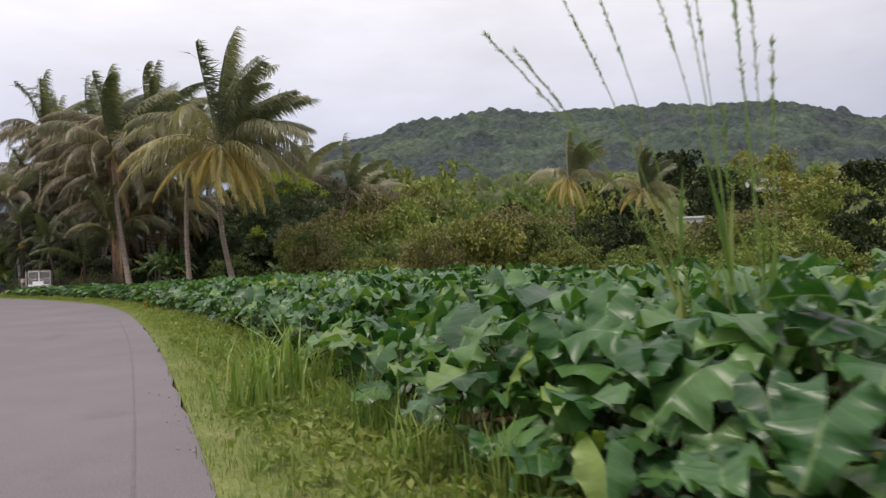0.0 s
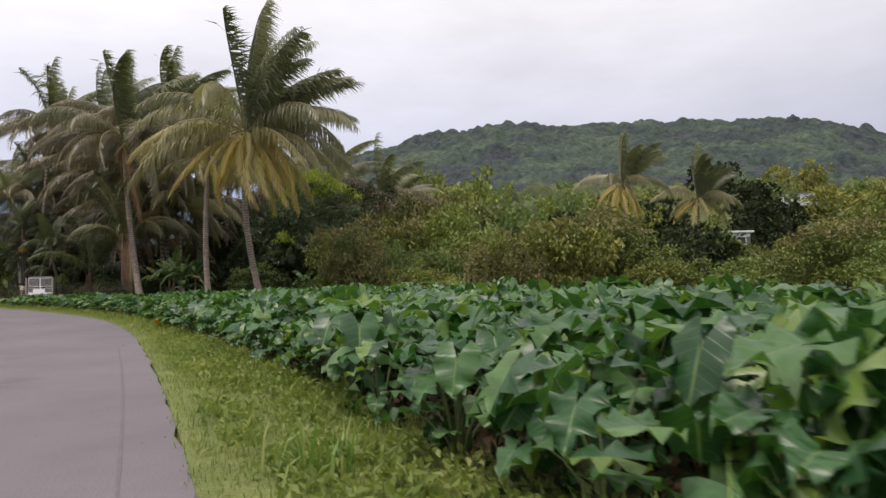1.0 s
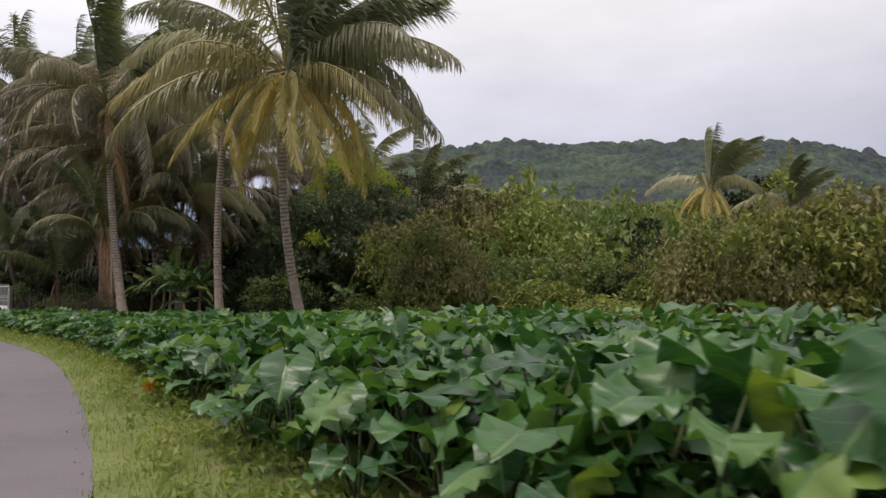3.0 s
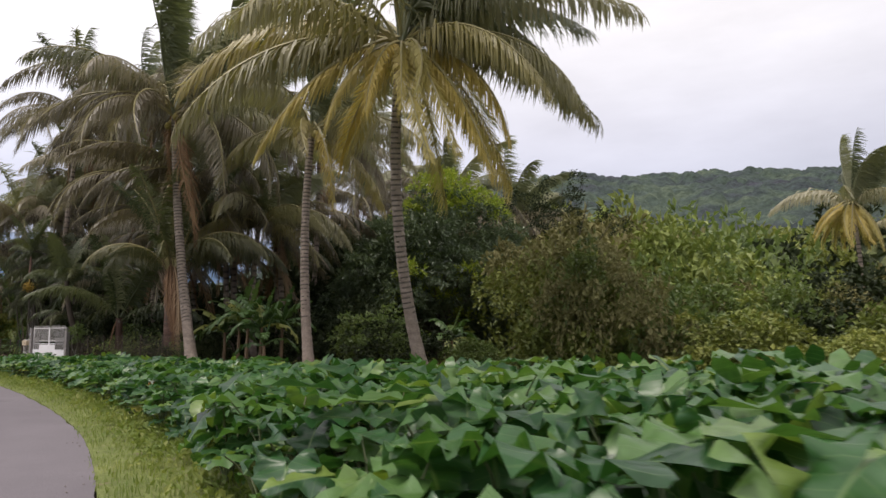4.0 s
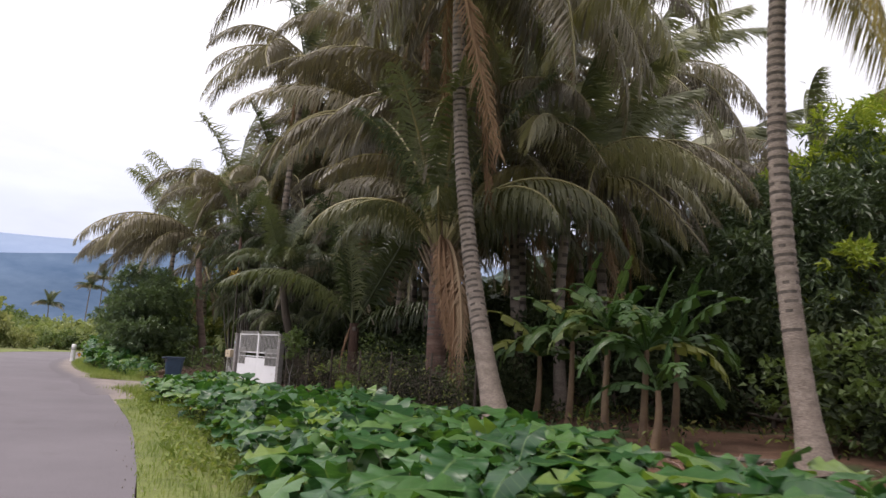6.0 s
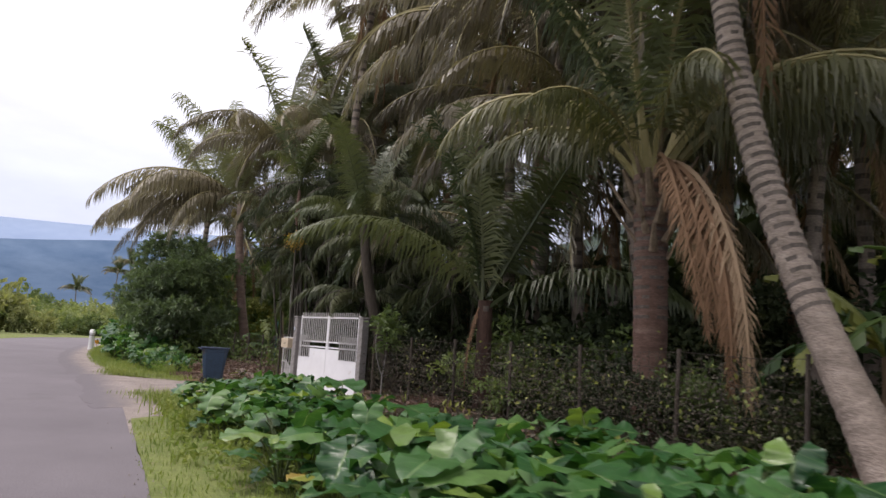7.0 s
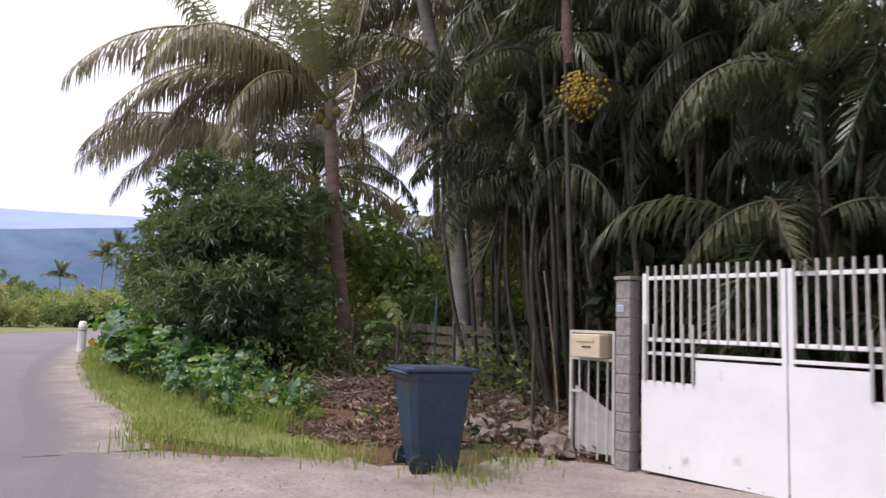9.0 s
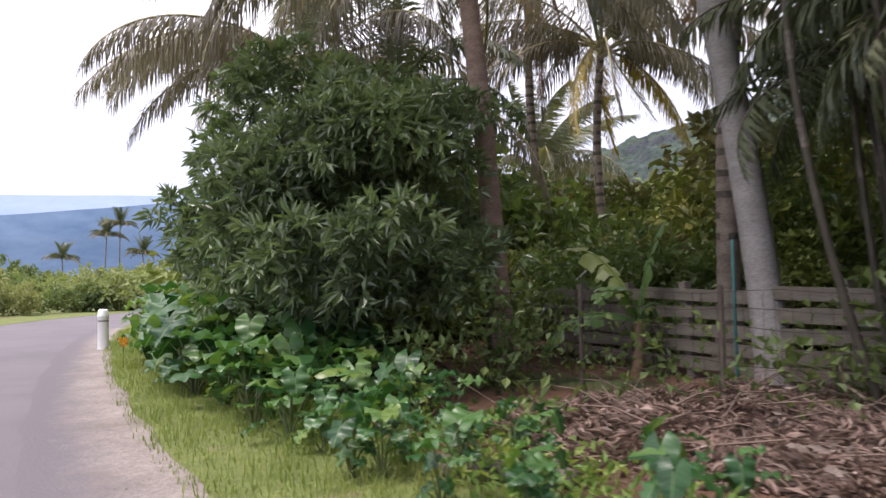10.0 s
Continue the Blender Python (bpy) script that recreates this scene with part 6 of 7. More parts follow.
verge_weeds("verge_weeds", 1.5, 22, 0.25, 1.75, 1500, 9, 71, "low broad-leaved weeds through the roadside grass", M_GRASS, 0.1)
verge_weeds("verge_weeds", 22, 54, 0.3, 1.5, 1300, 8, 72, "low weeds at the edge of the taro", M_GRASS, 0.1)
# these weeds bring the shade between the stalks in as leaf colour
verge_weeds("taro_weeds", 1.0, 34, 1.6, 5.0, 4000, 7, 74, "low weeds between taro stalks, darkened for the shade there", M_BUSH_D, 0.15, 0.24)
verge_weeds("dry_weeds", 47.0, 52.2, 2.6, 7.0, 620, 8, 75, "low green and brown weeds before the wire fence", M_DRYVINE, 0.13, 0.2)
verge_weeds("verge_weeds", 59.2, 72, 1.3, 2.4, 700, 9, 73, "green weeds along the verge past the drive", M_TALLGRASS, 0.1, 0.26)
for k, (x, y) in enumerate(((-32.7, 54.6), (-32.2, 54.3), (-35.9, 59.2), (-34.1, 58.7), (-35.4, 58.9), (-31.2, 55.9), (-33.9, 59.6), (-37.3, 58.5), (-36.8, 58.75), (-37.7, 58.9), (-38.2, 59.5), (-36.3, 58.9))):
    tuft_thing(x, y, 110, 0.15, 0.22, 80 + k, "low tuft of grass at the edge of the drive", M_GRASS, 0.012, 0.8)


for k, (y, s) in enumerate(((51.0, 0.8), (51.6, 1.1), (52.2, 0.7), (52.8, 1.0), (53.3, 0.6), (53.4, 1.2), (52.6, 1.3))):
    px, py = at_road(y, s)
    tuft_thing(px, py, 150, 0.3, 0.2, 120 + k, "dense tuft of dark green grass by the drive", M_GRASS, 0.014, 0.7)


def reed_clump(x, y, seed, culms):
    """Tall cane grass: long bare culms, each leaning by its own amount, with narrow blades below and thin seed heads."""
    rng = np.random.default_rng(seed)
    root = new("cane_grass")
    root.matrix_basis = Matrix.Translation((x, y, gz(x, y)))
    tagged(root, "clump of tall cane grass with thin seed heads", "grass", "tall cane grass")
    for lean, h in culms:
        a = rng.uniform(0, 6.28)
        t = np.linspace(0, 1, 14)[:, None]
        foot = np.array([0.12 * math.cos(a), 0.12 * math.sin(a), -0.05])
        P = foot + t * np.array([0, 0, h]) + (0.45 * t + 0.55 * t ** 2.2) * np.array([lean, rng.uniform(-0.2, 0.2), 0])
        V, F = tube_arrays(P, np.linspace(0.0075, 0.0028, 14), 4)
        n = 3
        tt = rng.uniform(0.05, 0.4, n)
        base = np.stack([np.interp(tt, t[:, 0], P[:, c]) for c in range(3)], 1)
        d = np.stack([rng.uniform(-0.5, 0.3, n), rng.uniform(-0.4, 0.4, n), rng.uniform(1.5, 2.4, n)], 1)
        LV, LF = leaves(rng, base, d, 0.75, 0.018, 0.2, 0.05)
        tt = np.concatenate([rng.uniform(0.8, 1.0, 60), rng.uniform(0.6, 0.8, 8)])
        base = np.stack([np.interp(tt, t[:, 0], P[:, c]) for c in range(3)], 1)
        HV, HF = leaves(rng, base, np.tile(P[-1] - P[-3], (68, 1)), 0.06, 0.012, 0.2, 0.12)
        o1, o2 = len(V), len(V) + len(LV)
        part("culm", mesh_np("culm", np.concatenate([V, LV, HV]), [F, LF + o1, HF + o2], [M_TALLGRASS]), root)


reed_clump(2.28, 4.75, 5, ((-0.15, 3.5), (-0.28, 3.7), (-0.42, 3.6), (-0.1, 3.3), (-0.22, 3.2), (0.05, 2.9), (-0.6, 3.5)))
reed_clump(2.15, 4.9, 6, ((-0.85, 3.5), (-1.0, 3.4), (-1.75, 2.95), (-1.5, 2.9), (-1.95, 2.1), (-0.1, 2.4)))


def ground_weeds():
    """Low weeds and seedlings over the soil behind the taro and under the palms."""
    rng = np.random.default_rng(77)
    n = 5200
    x, y = rng.uniform(-47, 14, n), rng.uniform(30, 80, n)
    s, _ = road_s(x, y)
    soil = np.hypot(x + 15.5, y - 47.0) > 3.6
    dirt = np.hypot(x + 36.8, y - 64.2) > 3.0
    drive = np.hypot(x + 31.6, y - 57.2) > 4.3
    ok = (s > 2.1) & (s < 26) & soil & dirt & drive
    C = np.column_stack([x, y, ground_z(x, y)])[ok]
    per = 9
    P = np.repeat(C, per, 0) + np.column_stack([rng.normal(0, 0.16, (len(C) * per, 2)), rng.uniform(0.02, 0.3, len(C) * per)])
    D = rng.normal(0, 0.8, (len(P), 3)) + np.array([0, 0, 0.35])
    V, F = leaves(rng, P, D, 0.16, 0.06)
    # just over half of the weeds, at random, take the shade-darkened leaf
    dark = np.tile(np.repeat(rng.uniform(0, 1, len(C)) < 0.55, per), 2)
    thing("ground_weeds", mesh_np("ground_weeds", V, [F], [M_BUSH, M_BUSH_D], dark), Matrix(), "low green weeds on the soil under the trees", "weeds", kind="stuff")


ground_weeds()


def litter(name, cx, cy, rx, ry, n, seed, label, zlift=0.0, length=0.3):
    rng = np.random.default_rng(seed)
    a, q = rng.uniform(0, 6.28, n), np.sqrt(rng.uniform(0, 1, n))
    x, y = cx + rx * q * np.cos(a), cy + ry * q * np.sin(a)
    hump = zlift * np.clip(1 - q ** 2, 0, 1) * (0.5 + 0.5 * np.sin(x * 3.1) * np.sin(y * 2.7))
    P = np.column_stack([x, y, ground_z(x, y) + 0.015 + hump * rng.uniform(0.3, 1.0, n)])
    D = np.column_stack([np.cos(a * 7), np.sin(a * 7), rng.uniform(-0.15, 0.3, n)])
    V, F = leaves(rng, P, D, length, length * 0.22, 0.5, 0.35)
    thing(name, mesh_np(name, V, [F], [M_LITTER]), Matrix(), label, "leaf litter", kind="stuff")


litter("dry_fronds", -37.2, 64.0, 2.2, 1.9, 9000, 1, "heap of dry brown palm litter", 0.42, 0.15)
litter("dry_fronds", -35.6, 63.6, 2.0, 1.8, 6000, 2, "scattered dry brown palm litter", 0.25, 0.14)
litter("dry_leaves", -15.6, 46.6, 4.0, 2.6, 700, 3, "dry leaves on bare red soil", 0.0, 0.2)
litter("dry_leaves", -28.2, 57.0, 1.6, 1.1, 500, 4, "dry leaves at the foot of a fence", 0.05, 0.22)
litter("dry_leaves", -27.2, 54.8, 3.0, 1.6, 800, 6, "dry leaves and twigs before a fence", 0.05, 0.22)
litter("dry_leaves", -33.6, 61.6, 1.4, 0.9, 500, 5, "dry leaves beside a gate pillar", 0.1, 0.2)
litter("dry_leaves", -36.0, 60.7, 1.3, 0.8, 2200, 7, "brown leaf litter behind a rubbish bin", 0.06, 0.12)


def twigs(cx, cy, rx, ry, n, seed, label):
    """Tangle of dead sticks over the dry litter."""
    rng = np.random.default_rng(seed)
    sets = []
    for _ in range(n):
        a, q = rng.uniform(0, 6.28), math.sqrt(rng.uniform(0, 1))
        x, y = cx + rx * q * math.cos(a), cy + ry * q * math.sin(a)
        L, b = rng.uniform(0.2, 0.75), rng.uniform(0, 6.28)
        d = np.array([math.cos(b), math.sin(b), rng.uniform(-0.15, 0.55)]) * L
        p = np.array([x, y, gz(x, y) + 0.06 + 0.3 * (1 - q * q) * rng.uniform(0, 1)])
        mid = p + d * 0.5 + rng.normal(0, 0.06, 3)
        r = rng.uniform(0.004, 0.012)
        sets.append(tube_arrays(np.array([p, mid, p + d]), [r, r * 0.8, r * 0.35], 4))
    V, F = join(*sets)
    thing("dead_twigs", mesh_np("dead_twigs", V, [F], [M_TWIG]), Matrix(), label, "twigs", kind="stuff")


twigs(-36.9, 64.1, 2.4, 1.8, 190, 3, "tangle of dry reddish-brown twigs on the litter")
twigs(-26.5, 56.4, 3.4, 1.2, 40, 4, "dry twigs along the foot of a wire fence")


def rock(x, y, r, seed, label="pale broken stone in the rubble"):
    rng = random.Random(seed)
    bm = bmesh.new()
    bmesh.ops.create_icosphere(bm, subdivisions=2, radius=r)
    for v in bm.verts:
        d = 1 + 0.75 * noise.noise(v.co * (1.5 / r) + Vector((seed * 3.1, 0, 0)))
        v.co = Vector((v.co.x * d * 1.2, v.co.y * d, v.co.z * d * 0.7))
    thing("rock", bm_mesh("rock", bm, [M_ROCK]), pose(x, y, gz(x, y) + r * 0.35, 0, 0, rng.uniform(0, 360)), label, "rock", "rubble stones")


RK = random.Random(12)
for k in range(26):
    rock(-34.4 + RK.uniform(-0.75, 0.8), 61.4 + RK.uniform(-0.55, 0.8), RK.choice((RK.uniform(0.04, 0.1), RK.uniform(0.1, 0.22))), k + 1)
for k in range(10):
    rock(-36.2 + RK.uniform(-1.6, 1.6), 63.2 + RK.uniform(-0.8, 0.9), RK.uniform(0.06, 0.2), k + 40, "stone half buried in dry litter")
for k in range(8):
    rock(-14.5 + RK.uniform(-2.0, 2.5), 45.6 + RK.uniform(-0.8, 1.2), RK.uniform(0.04, 0.1), k + 60, "small stone on red soil")


def log_thing(x, y, length, r, az, seed, label):
    rng = np.random.default_rng(seed)
    t = np.linspace(-0.5, 0.5, 14)
    P = np.column_stack([t * length, 0.06 * np.sin(t * 6), np.zeros(14)])
    V, F = tube_arrays(P, r * (1 + rng.uniform(-0.12, 0.12, 14)) * np.where(np.abs(t) > 0.49, 0.75, 1), 9)
    c0, c1 = len(V), len(V) + 1
    V = np.concatenate([V, P[:1], P[-1:]])
    j = np.arange(9)
    T = np.concatenate([np.stack([np.full(9, c0), j, (j + 1) % 9], 1), np.stack([np.full(9, c1), 117 + (j + 1) % 9, 117 + j], 1)])
    thing("log", mesh_np("log", V, [F, T], [M_PLANK], smooth=True), pose(x, y, gz(x, y) + r * 0.7, 0, 0, az), label, "log", "fallen logs")


log_thing(-38.75, 62.1, 1.1, 0.085, -12, 1, "weathered grey log lying in the verge weeds")
log_thing(-35.2, 62.5, 1.5, 0.06, 25, 2, "thin grey branch lying on the litter")
log_thing(-16.5, 49.0, 2.2, 0.05, 5, 3, "pale pole lying on the soil by banana plants")

# ======================= drive: gate, letter box, bin, post =======================
GL, GR = Vector((-32.78, 60.47, 0.0)), Vector((-30.15, 58.88, 0.0))
GDIR = (GR - GL).normalized()
GANG = math.atan2(GDIR.y, GDIR.x)
GLEN = (GR - GL).length


def bar(parent, name, a, b, r, mat, sides=8):
    """A round bar between two points of the parent's frame."""
    V, F = tube_arrays(np.array([a, b], float), [r, r], sides)
    n = sides
    V = np.concatenate([V, [a], [b]])
    j = np.arange(n)
    T = np.concatenate([np.stack([np.full(n, 2 * n), j, (j + 1) % n], 1), np.stack([np.full(n, 2 * n + 1), n + (j + 1) % n, n + j], 1)])
    return part(name, mesh_np(name, V, [F, T], [mat], smooth=False), parent)


def gate_leaf(x0, x1, cut, side, label):
    """One leaf of the gate, built in the gate's plane: x along it, z up. cut: width of the grille at its outer end."""
    root = new("metal_gate")
    root.matrix_basis = Matrix.Translation(GL) @ Matrix.Rotation(GANG, 4, "Z")
    tagged(root, label, "gate", "leaves of the double gate")
    w = x1 - x0
    bm = bmesh.new()
    for z, h in ((-0.02, 0.04), (1.12, 0.035), (1.26, 0.04), (1.90, 0.04)):
        box_bm(bm, ((x0 + x1) / 2, 0, z), (w - 0.02, 0.035, h), 0, 0.003)
    for x in (x0 + 0.025, x1 - 0.025):
        box_bm(bm, (x, 0, 0.955), (0.045, 0.045, 1.99), 0, 0.004)
    part("gate_frame", bm_mesh("gate_frame", bm, [M_WHITE]), root)
    bm = bmesh.new()
    c0, c1 = (x0 + 0.03, x0 + cut) if side < 0 else (x1 - cut, x1 - 0.03)
    f0, f1 = (c1, x1 - 0.03) if side < 0 else (x0 + 0.03, c0)
    box_bm(bm, ((x0 + x1) / 2, -0.029, 0.38), (w - 0.004, 0.006, 0.92), 0, 0.0015)
    box_bm(bm, ((f0 + f1) / 2 + (0.015 if side < 0 else -0.015), -0.029, 0.955), (f1 - f0 + 0.03, 0.006, 0.24), 0, 0.0015)
    part("sheet_panel", bm_mesh("sheet_panel", bm, [M_WHITE]), root, None, "plain white sheet steel panel")
    n = int(w / 0.1)
    for k in range(n):
        x = x0 + 0.06 + (w - 0.12) * k / (n - 1)
        bar(root, "bar", (x, -0.01, 1.24), (x, -0.01, 2.03), 0.0155, M_BARS, 6)
    m = max(4, int((c1 - c0) / 0.085))
    for k in range(m):
        x = c0 + 0.02 + (c1 - c0 - 0.04) * k / (m - 1)
        bar(root, "short_bar", (x, -0.043, 0.83), (x, -0.043, 1.42), 0.015, M_BARS, 6)
    return root


gate_leaf(0.02, GLEN * 0.5 - 0.005, 0.62, -1, "white steel gate leaf with upright bars, hung on a block pillar")
gate_leaf(GLEN * 0.5 + 0.005, GLEN - 0.02, 0.85, 1, "white steel gate leaf with solid lower panel")


def pillar(x, y, h, label, plate):
    root = new("gate_pillar")
    root.matrix_basis = Matrix.Translation((x, y, -0.12)) @ Matrix.Rotation(GANG, 4, "Z")
    tagged(root, label, "pillar", "gate pillars")
    n = int(h / 0.2)
    me = box_mesh("block", (0.18, 0.18, 0.19), M_CONCRETE, 0.008)
    rng = random.Random(int(h * 100))
    part("core", box_mesh("core", (0.165, 0.165, h + 0.1), M_CONCRETE, 0.002), root, Matrix.Translation((0, 0, h / 2 - 0.06)))
    for k in range(n):
        part("block", me, root, Matrix.Translation((rng.uniform(-0.004, 0.004), rng.uniform(-0.004, 0.004), 0.1 + 0.2 * k)))
    bm = bmesh.new()
    box_bm(bm, (0, 0, n * 0.2 + 0.025), (0.215, 0.215, 0.04), 0, 0.008)
    part("cap", bm_mesh("cap", bm, [M_CONCRETE]), root, None, "flat concrete cap")
    if plate:
        pl = part("plate", box_mesh("plate", (0.085, 0.008, 0.075), M_PLATE, 0.002), root, Matrix.Translation((-0.03, -0.097, 1.7)), "small pale blue plate")
        for k in range(2):
            part("bar", box_mesh("bar", (0.055, 0.003, 0.009), M_CONCRETE, 0), pl, Matrix.Translation((0, -0.006, 0.012 - 0.024 * k)))


pillar(-32.93, 60.56, 2.0, "grey concrete block pillar with a small plate", True)
pillar(-30.02, 58.80, 2.0, "grey concrete block pillar beside a white gate", False)


def letterbox_stand():
    base = GL - GDIR * 0.33
    root = new("letterbox_stand")
    root.matrix_basis = Matrix.Translation((base.x, base.y, -0.08)) @ Matrix.Rotation(GANG, 4, "Z")
    tagged(root, "white barred steel frame carrying a letter box", "letterbox stand")
    bm = bmesh.new()
    for x in (-0.62, -0.02):
        box_bm(bm, (x, 0, 0.7), (0.035, 0.035, 1.42), 0, 0.003)
    for z in (1.395, 1.09, 0.72):
        box_bm(bm, (-0.32 if z > 1 else -0.54, 0, z), (0.6 if z > 1 else 0.16, 0.03, 0.03), 0, 0.003)
    part("frame", bm_mesh("frame", bm, [M_BARS]), root)
    for k in range(4):
        x = -0.50 + 0.13 * k
        bar(root, "bar", (x, 0, 0.0), (x, 0, 1.08), 0.012, M_BARS, 6)
    bm = bmesh.new()
    vs = [bm.verts.new(p) for p in ((-0.6, 0.05, 0.78), (-0.04, 0.05, 0.5), (-0.04, 0.05, 0.06), (-0.6, 0.05, 0.06), (-0.6, 0.056, 0.78), (-0.04, 0.056, 0.5), (-0.04, 0.056, 0.06), (-0.6, 0.056, 0.06))]
    for f in ((3, 2, 1, 0), (4, 5, 6, 7), (0, 1, 5, 4), (1, 2, 6, 5), (2, 3, 7, 6), (3, 0, 4, 7)):
        bm.faces.new([vs[i] for i in f])
    part("back_sheet", bm_mesh("back_sheet", bm, [M_BARS]), root, None, "dull slanting sheet behind the bars")
    lb = new("letterbox")
    lb.matrix_basis = root.matrix_basis @ Matrix.Translation((-0.3, -0.03, 1.11))
    tagged(lb, "cream metal letter box resting in a white frame", "letter box")
    part("body", box_mesh("body", (0.4, 0.26, 0.26), M_CREAM, 0.012), lb, Matrix.Translation((0, 0, 0.13)))
    part("flap", box_mesh("flap", (0.26, 0.008, 0.045), M_CREAM, 0.003), lb, Matrix.Translation((0, -0.135, 0.2)), "narrow slot flap")
    part("label_bar", box_mesh("label_bar", (0.12, 0.004, 0.018), M_RUBBER, 0), lb, Matrix.Translation((0.02, -0.133, 0.12)), "dark bar of unreadable writing")


letterbox_stand()


def wheelie_bin():
    root = new("wheelie_bin")
    ang = math.radians(-50) + math.pi / 2      # local -y is the side that faces the road
    root.matrix_basis = Matrix.Translation((-34.70, 59.32, -0.07)) @ Matrix.Rotation(ang, 4, "Z")
    tagged(root, "blue two-wheeled rubbish bin with dark lid beside a drive", "rubbish bin")
    bm = bmesh.new()
    prof = [(0.05, 0.235, 0.19), (0.30, 0.262, 0.215), (0.86, 0.325, 0.268), (0.90, 0.345, 0.285), (0.955, 0.348, 0.288)]
    rings = []
    for z, a, b in prof:
        ring = []
        for k in range(24):
            t = 2 * math.pi * (k + 0.5) / 24
            c, s = math.cos(t), math.sin(t)
            q = 1 / max(abs(c), abs(s)) * 0.93 + 0.07
            x, y = a * c * q, b * s * q
            if z < 0.2 and x < -0.12:
                x += 0.03
            ring.append(bm.verts.new((max(-a, min(a, x)), max(-b, min(b, y)), z)))
        rings.append(ring)
    for A, B in zip(rings, rings[1:]):
        for k in range(24):
            bm.faces.new((A[k], A[(k + 1) % 24], B[(k + 1) % 24], B[k]))
    bm.faces.new(rings[0][::-1])
    bm.faces.new(rings[-1])
    part("body", bm_mesh("body", bm, [M_BIN]), root)
    bm = bmesh.new()
    box_bm(bm, (0.005, 0, 0.98), (0.76, 0.62, 0.035), 0, 0.012)
    box_bm(bm, (0.02, 0, 0.999), (0.6, 0.46, 0.012), 0, 0.005)
    part("lid", bm_mesh("lid", bm, [M_LID]), root, None, "dark blue closed lid")
    V, F = tube_arrays(np.array([(-0.34, -0.25, 0.94), (-0.43, -0.25, 0.965), (-0.435, 0.0, 0.965), (-0.43, 0.25, 0.965), (-0.34, 0.25, 0.94)]), [0.018] * 5, 8)
    part("handle", mesh_np("handle", V, [F], [M_LID], smooth=True), root)
    bar(root, "axle", (-0.205, -0.26, 0.1), (-0.205, 0.26, 0.1), 0.012, M_RUBBER, 8)
    for y in (-0.265, 0.265):
        bm = bmesh.new()
        bmesh.ops.create_cone(bm, cap_ends=True, segments=24, radius1=0.1, radius2=0.1, depth=0.045, matrix=Matrix.Translation((-0.205, y, 0.1)) @ Matrix.Rotation(math.pi / 2, 4, "X"))
        bmesh.ops.bevel(bm, geom=[e for e in bm.edges if len(e.link_faces) == 2 and e.calc_face_angle(0) > 1], offset=0.01, segments=2, affect="EDGES")
        wh = part("wheel", bm_mesh("wheel", bm, [M_RUBBER], False), root)
        bm = bmesh.new()
        bmesh.ops.create_cone(bm, cap_ends=True, segments=16, radius1=0.055, radius2=0.045, depth=0.052, matrix=Matrix.Translation((-0.205, y, 0.1)) @ Matrix.Rotation(math.pi / 2, 4, "X"))
        part("rim", bm_mesh("rim", bm, [M_LID]), wh)


wheelie_bin()


def road_post():
    root = new("road_post")
    root.matrix_basis = Matrix.Translation((-51.6, 71.33, 0.0))
    tagged(root, "white round concrete marker post on the bend", "marker post")
    t = np.array([(-0.1, 0.135), (0.0, 0.135), (0.8, 0.128), (0.82, 0.14), (0.87, 0.14), (0.89, 0.128), (0.98, 0.12), (1.02, 0.09), (1.03, 0.002)])
    V, F = tube_arrays(np.column_stack([np.zeros(9), np.zeros(9), t[:, 0]]), t[:, 1], 20)
    part("shaft", mesh_np("shaft", V, [F], [M_POST], smooth=True), root)
    V, F = tube_arrays(np.array([(0, 0, 0.70), (0, 0, 0.75)]), [0.1325, 0.132], 20)
    part("band", mesh_np("band", V, [F], [M_CONCRETE], smooth=True), root, None, "thin grey band")


road_post()

# ======================= fences =======================


def wire_fence(P0, P1, h, label):
    P0, P1 = Vector(P0), Vector(P1)
    d = P1 - P0
    L = d.length
    root = new("wire_fence")
    root.matrix_basis = Matrix.Translation((P0.x, P0.y, 0.0)) @ Matrix.Rotation(math.atan2(d.y, d.x), 4, "Z")
    tagged(root, label, "fence")
    n = int(L / 1.7)
    rng = random.Random(3)
    zs = lambda x: gz(P0.x + d.x * x / L, P0.y + d.y * x / L)
    for k in range(n + 1):
        x = L * k / n
        bar(root, "post", (x, 0, zs(x) - 0.2), (x + rng.uniform(-0.05, 0.05), rng.uniform(-0.04, 0.04), zs(x) + h + 0.06), 0.028, M_BARK, 7)
    for k in range(8):
        z = 0.1 + (h - 0.1) * k / 7
        t = np.linspace(0, 1, 20)
        P = np.column_stack([t * L, np.zeros(20), [zs(q * L) + z + 0.02 * math.sin(q * 31 + k) for q in t]])
        V, F = tube_arrays(P, np.full(20, 0.004), 3)
        part("strand", mesh_np("strand", V, [F], [M_WIRE]), root)
    sets = []
    for k in range(int(L / 0.16)):
        x = k * 0.16 + rng.uniform(-0.02, 0.02)
        sets.append(tube_arrays(np.array([(x, 0, zs(x) + 0.08), (x + rng.uniform(-0.03, 0.03), 0, zs(x) + h)]), [0.003, 0.003], 3))
    V, F = join(*sets)
    part("netting", mesh_np("netting", V, [F], [M_WIRE]), root)
    return P0, d, L


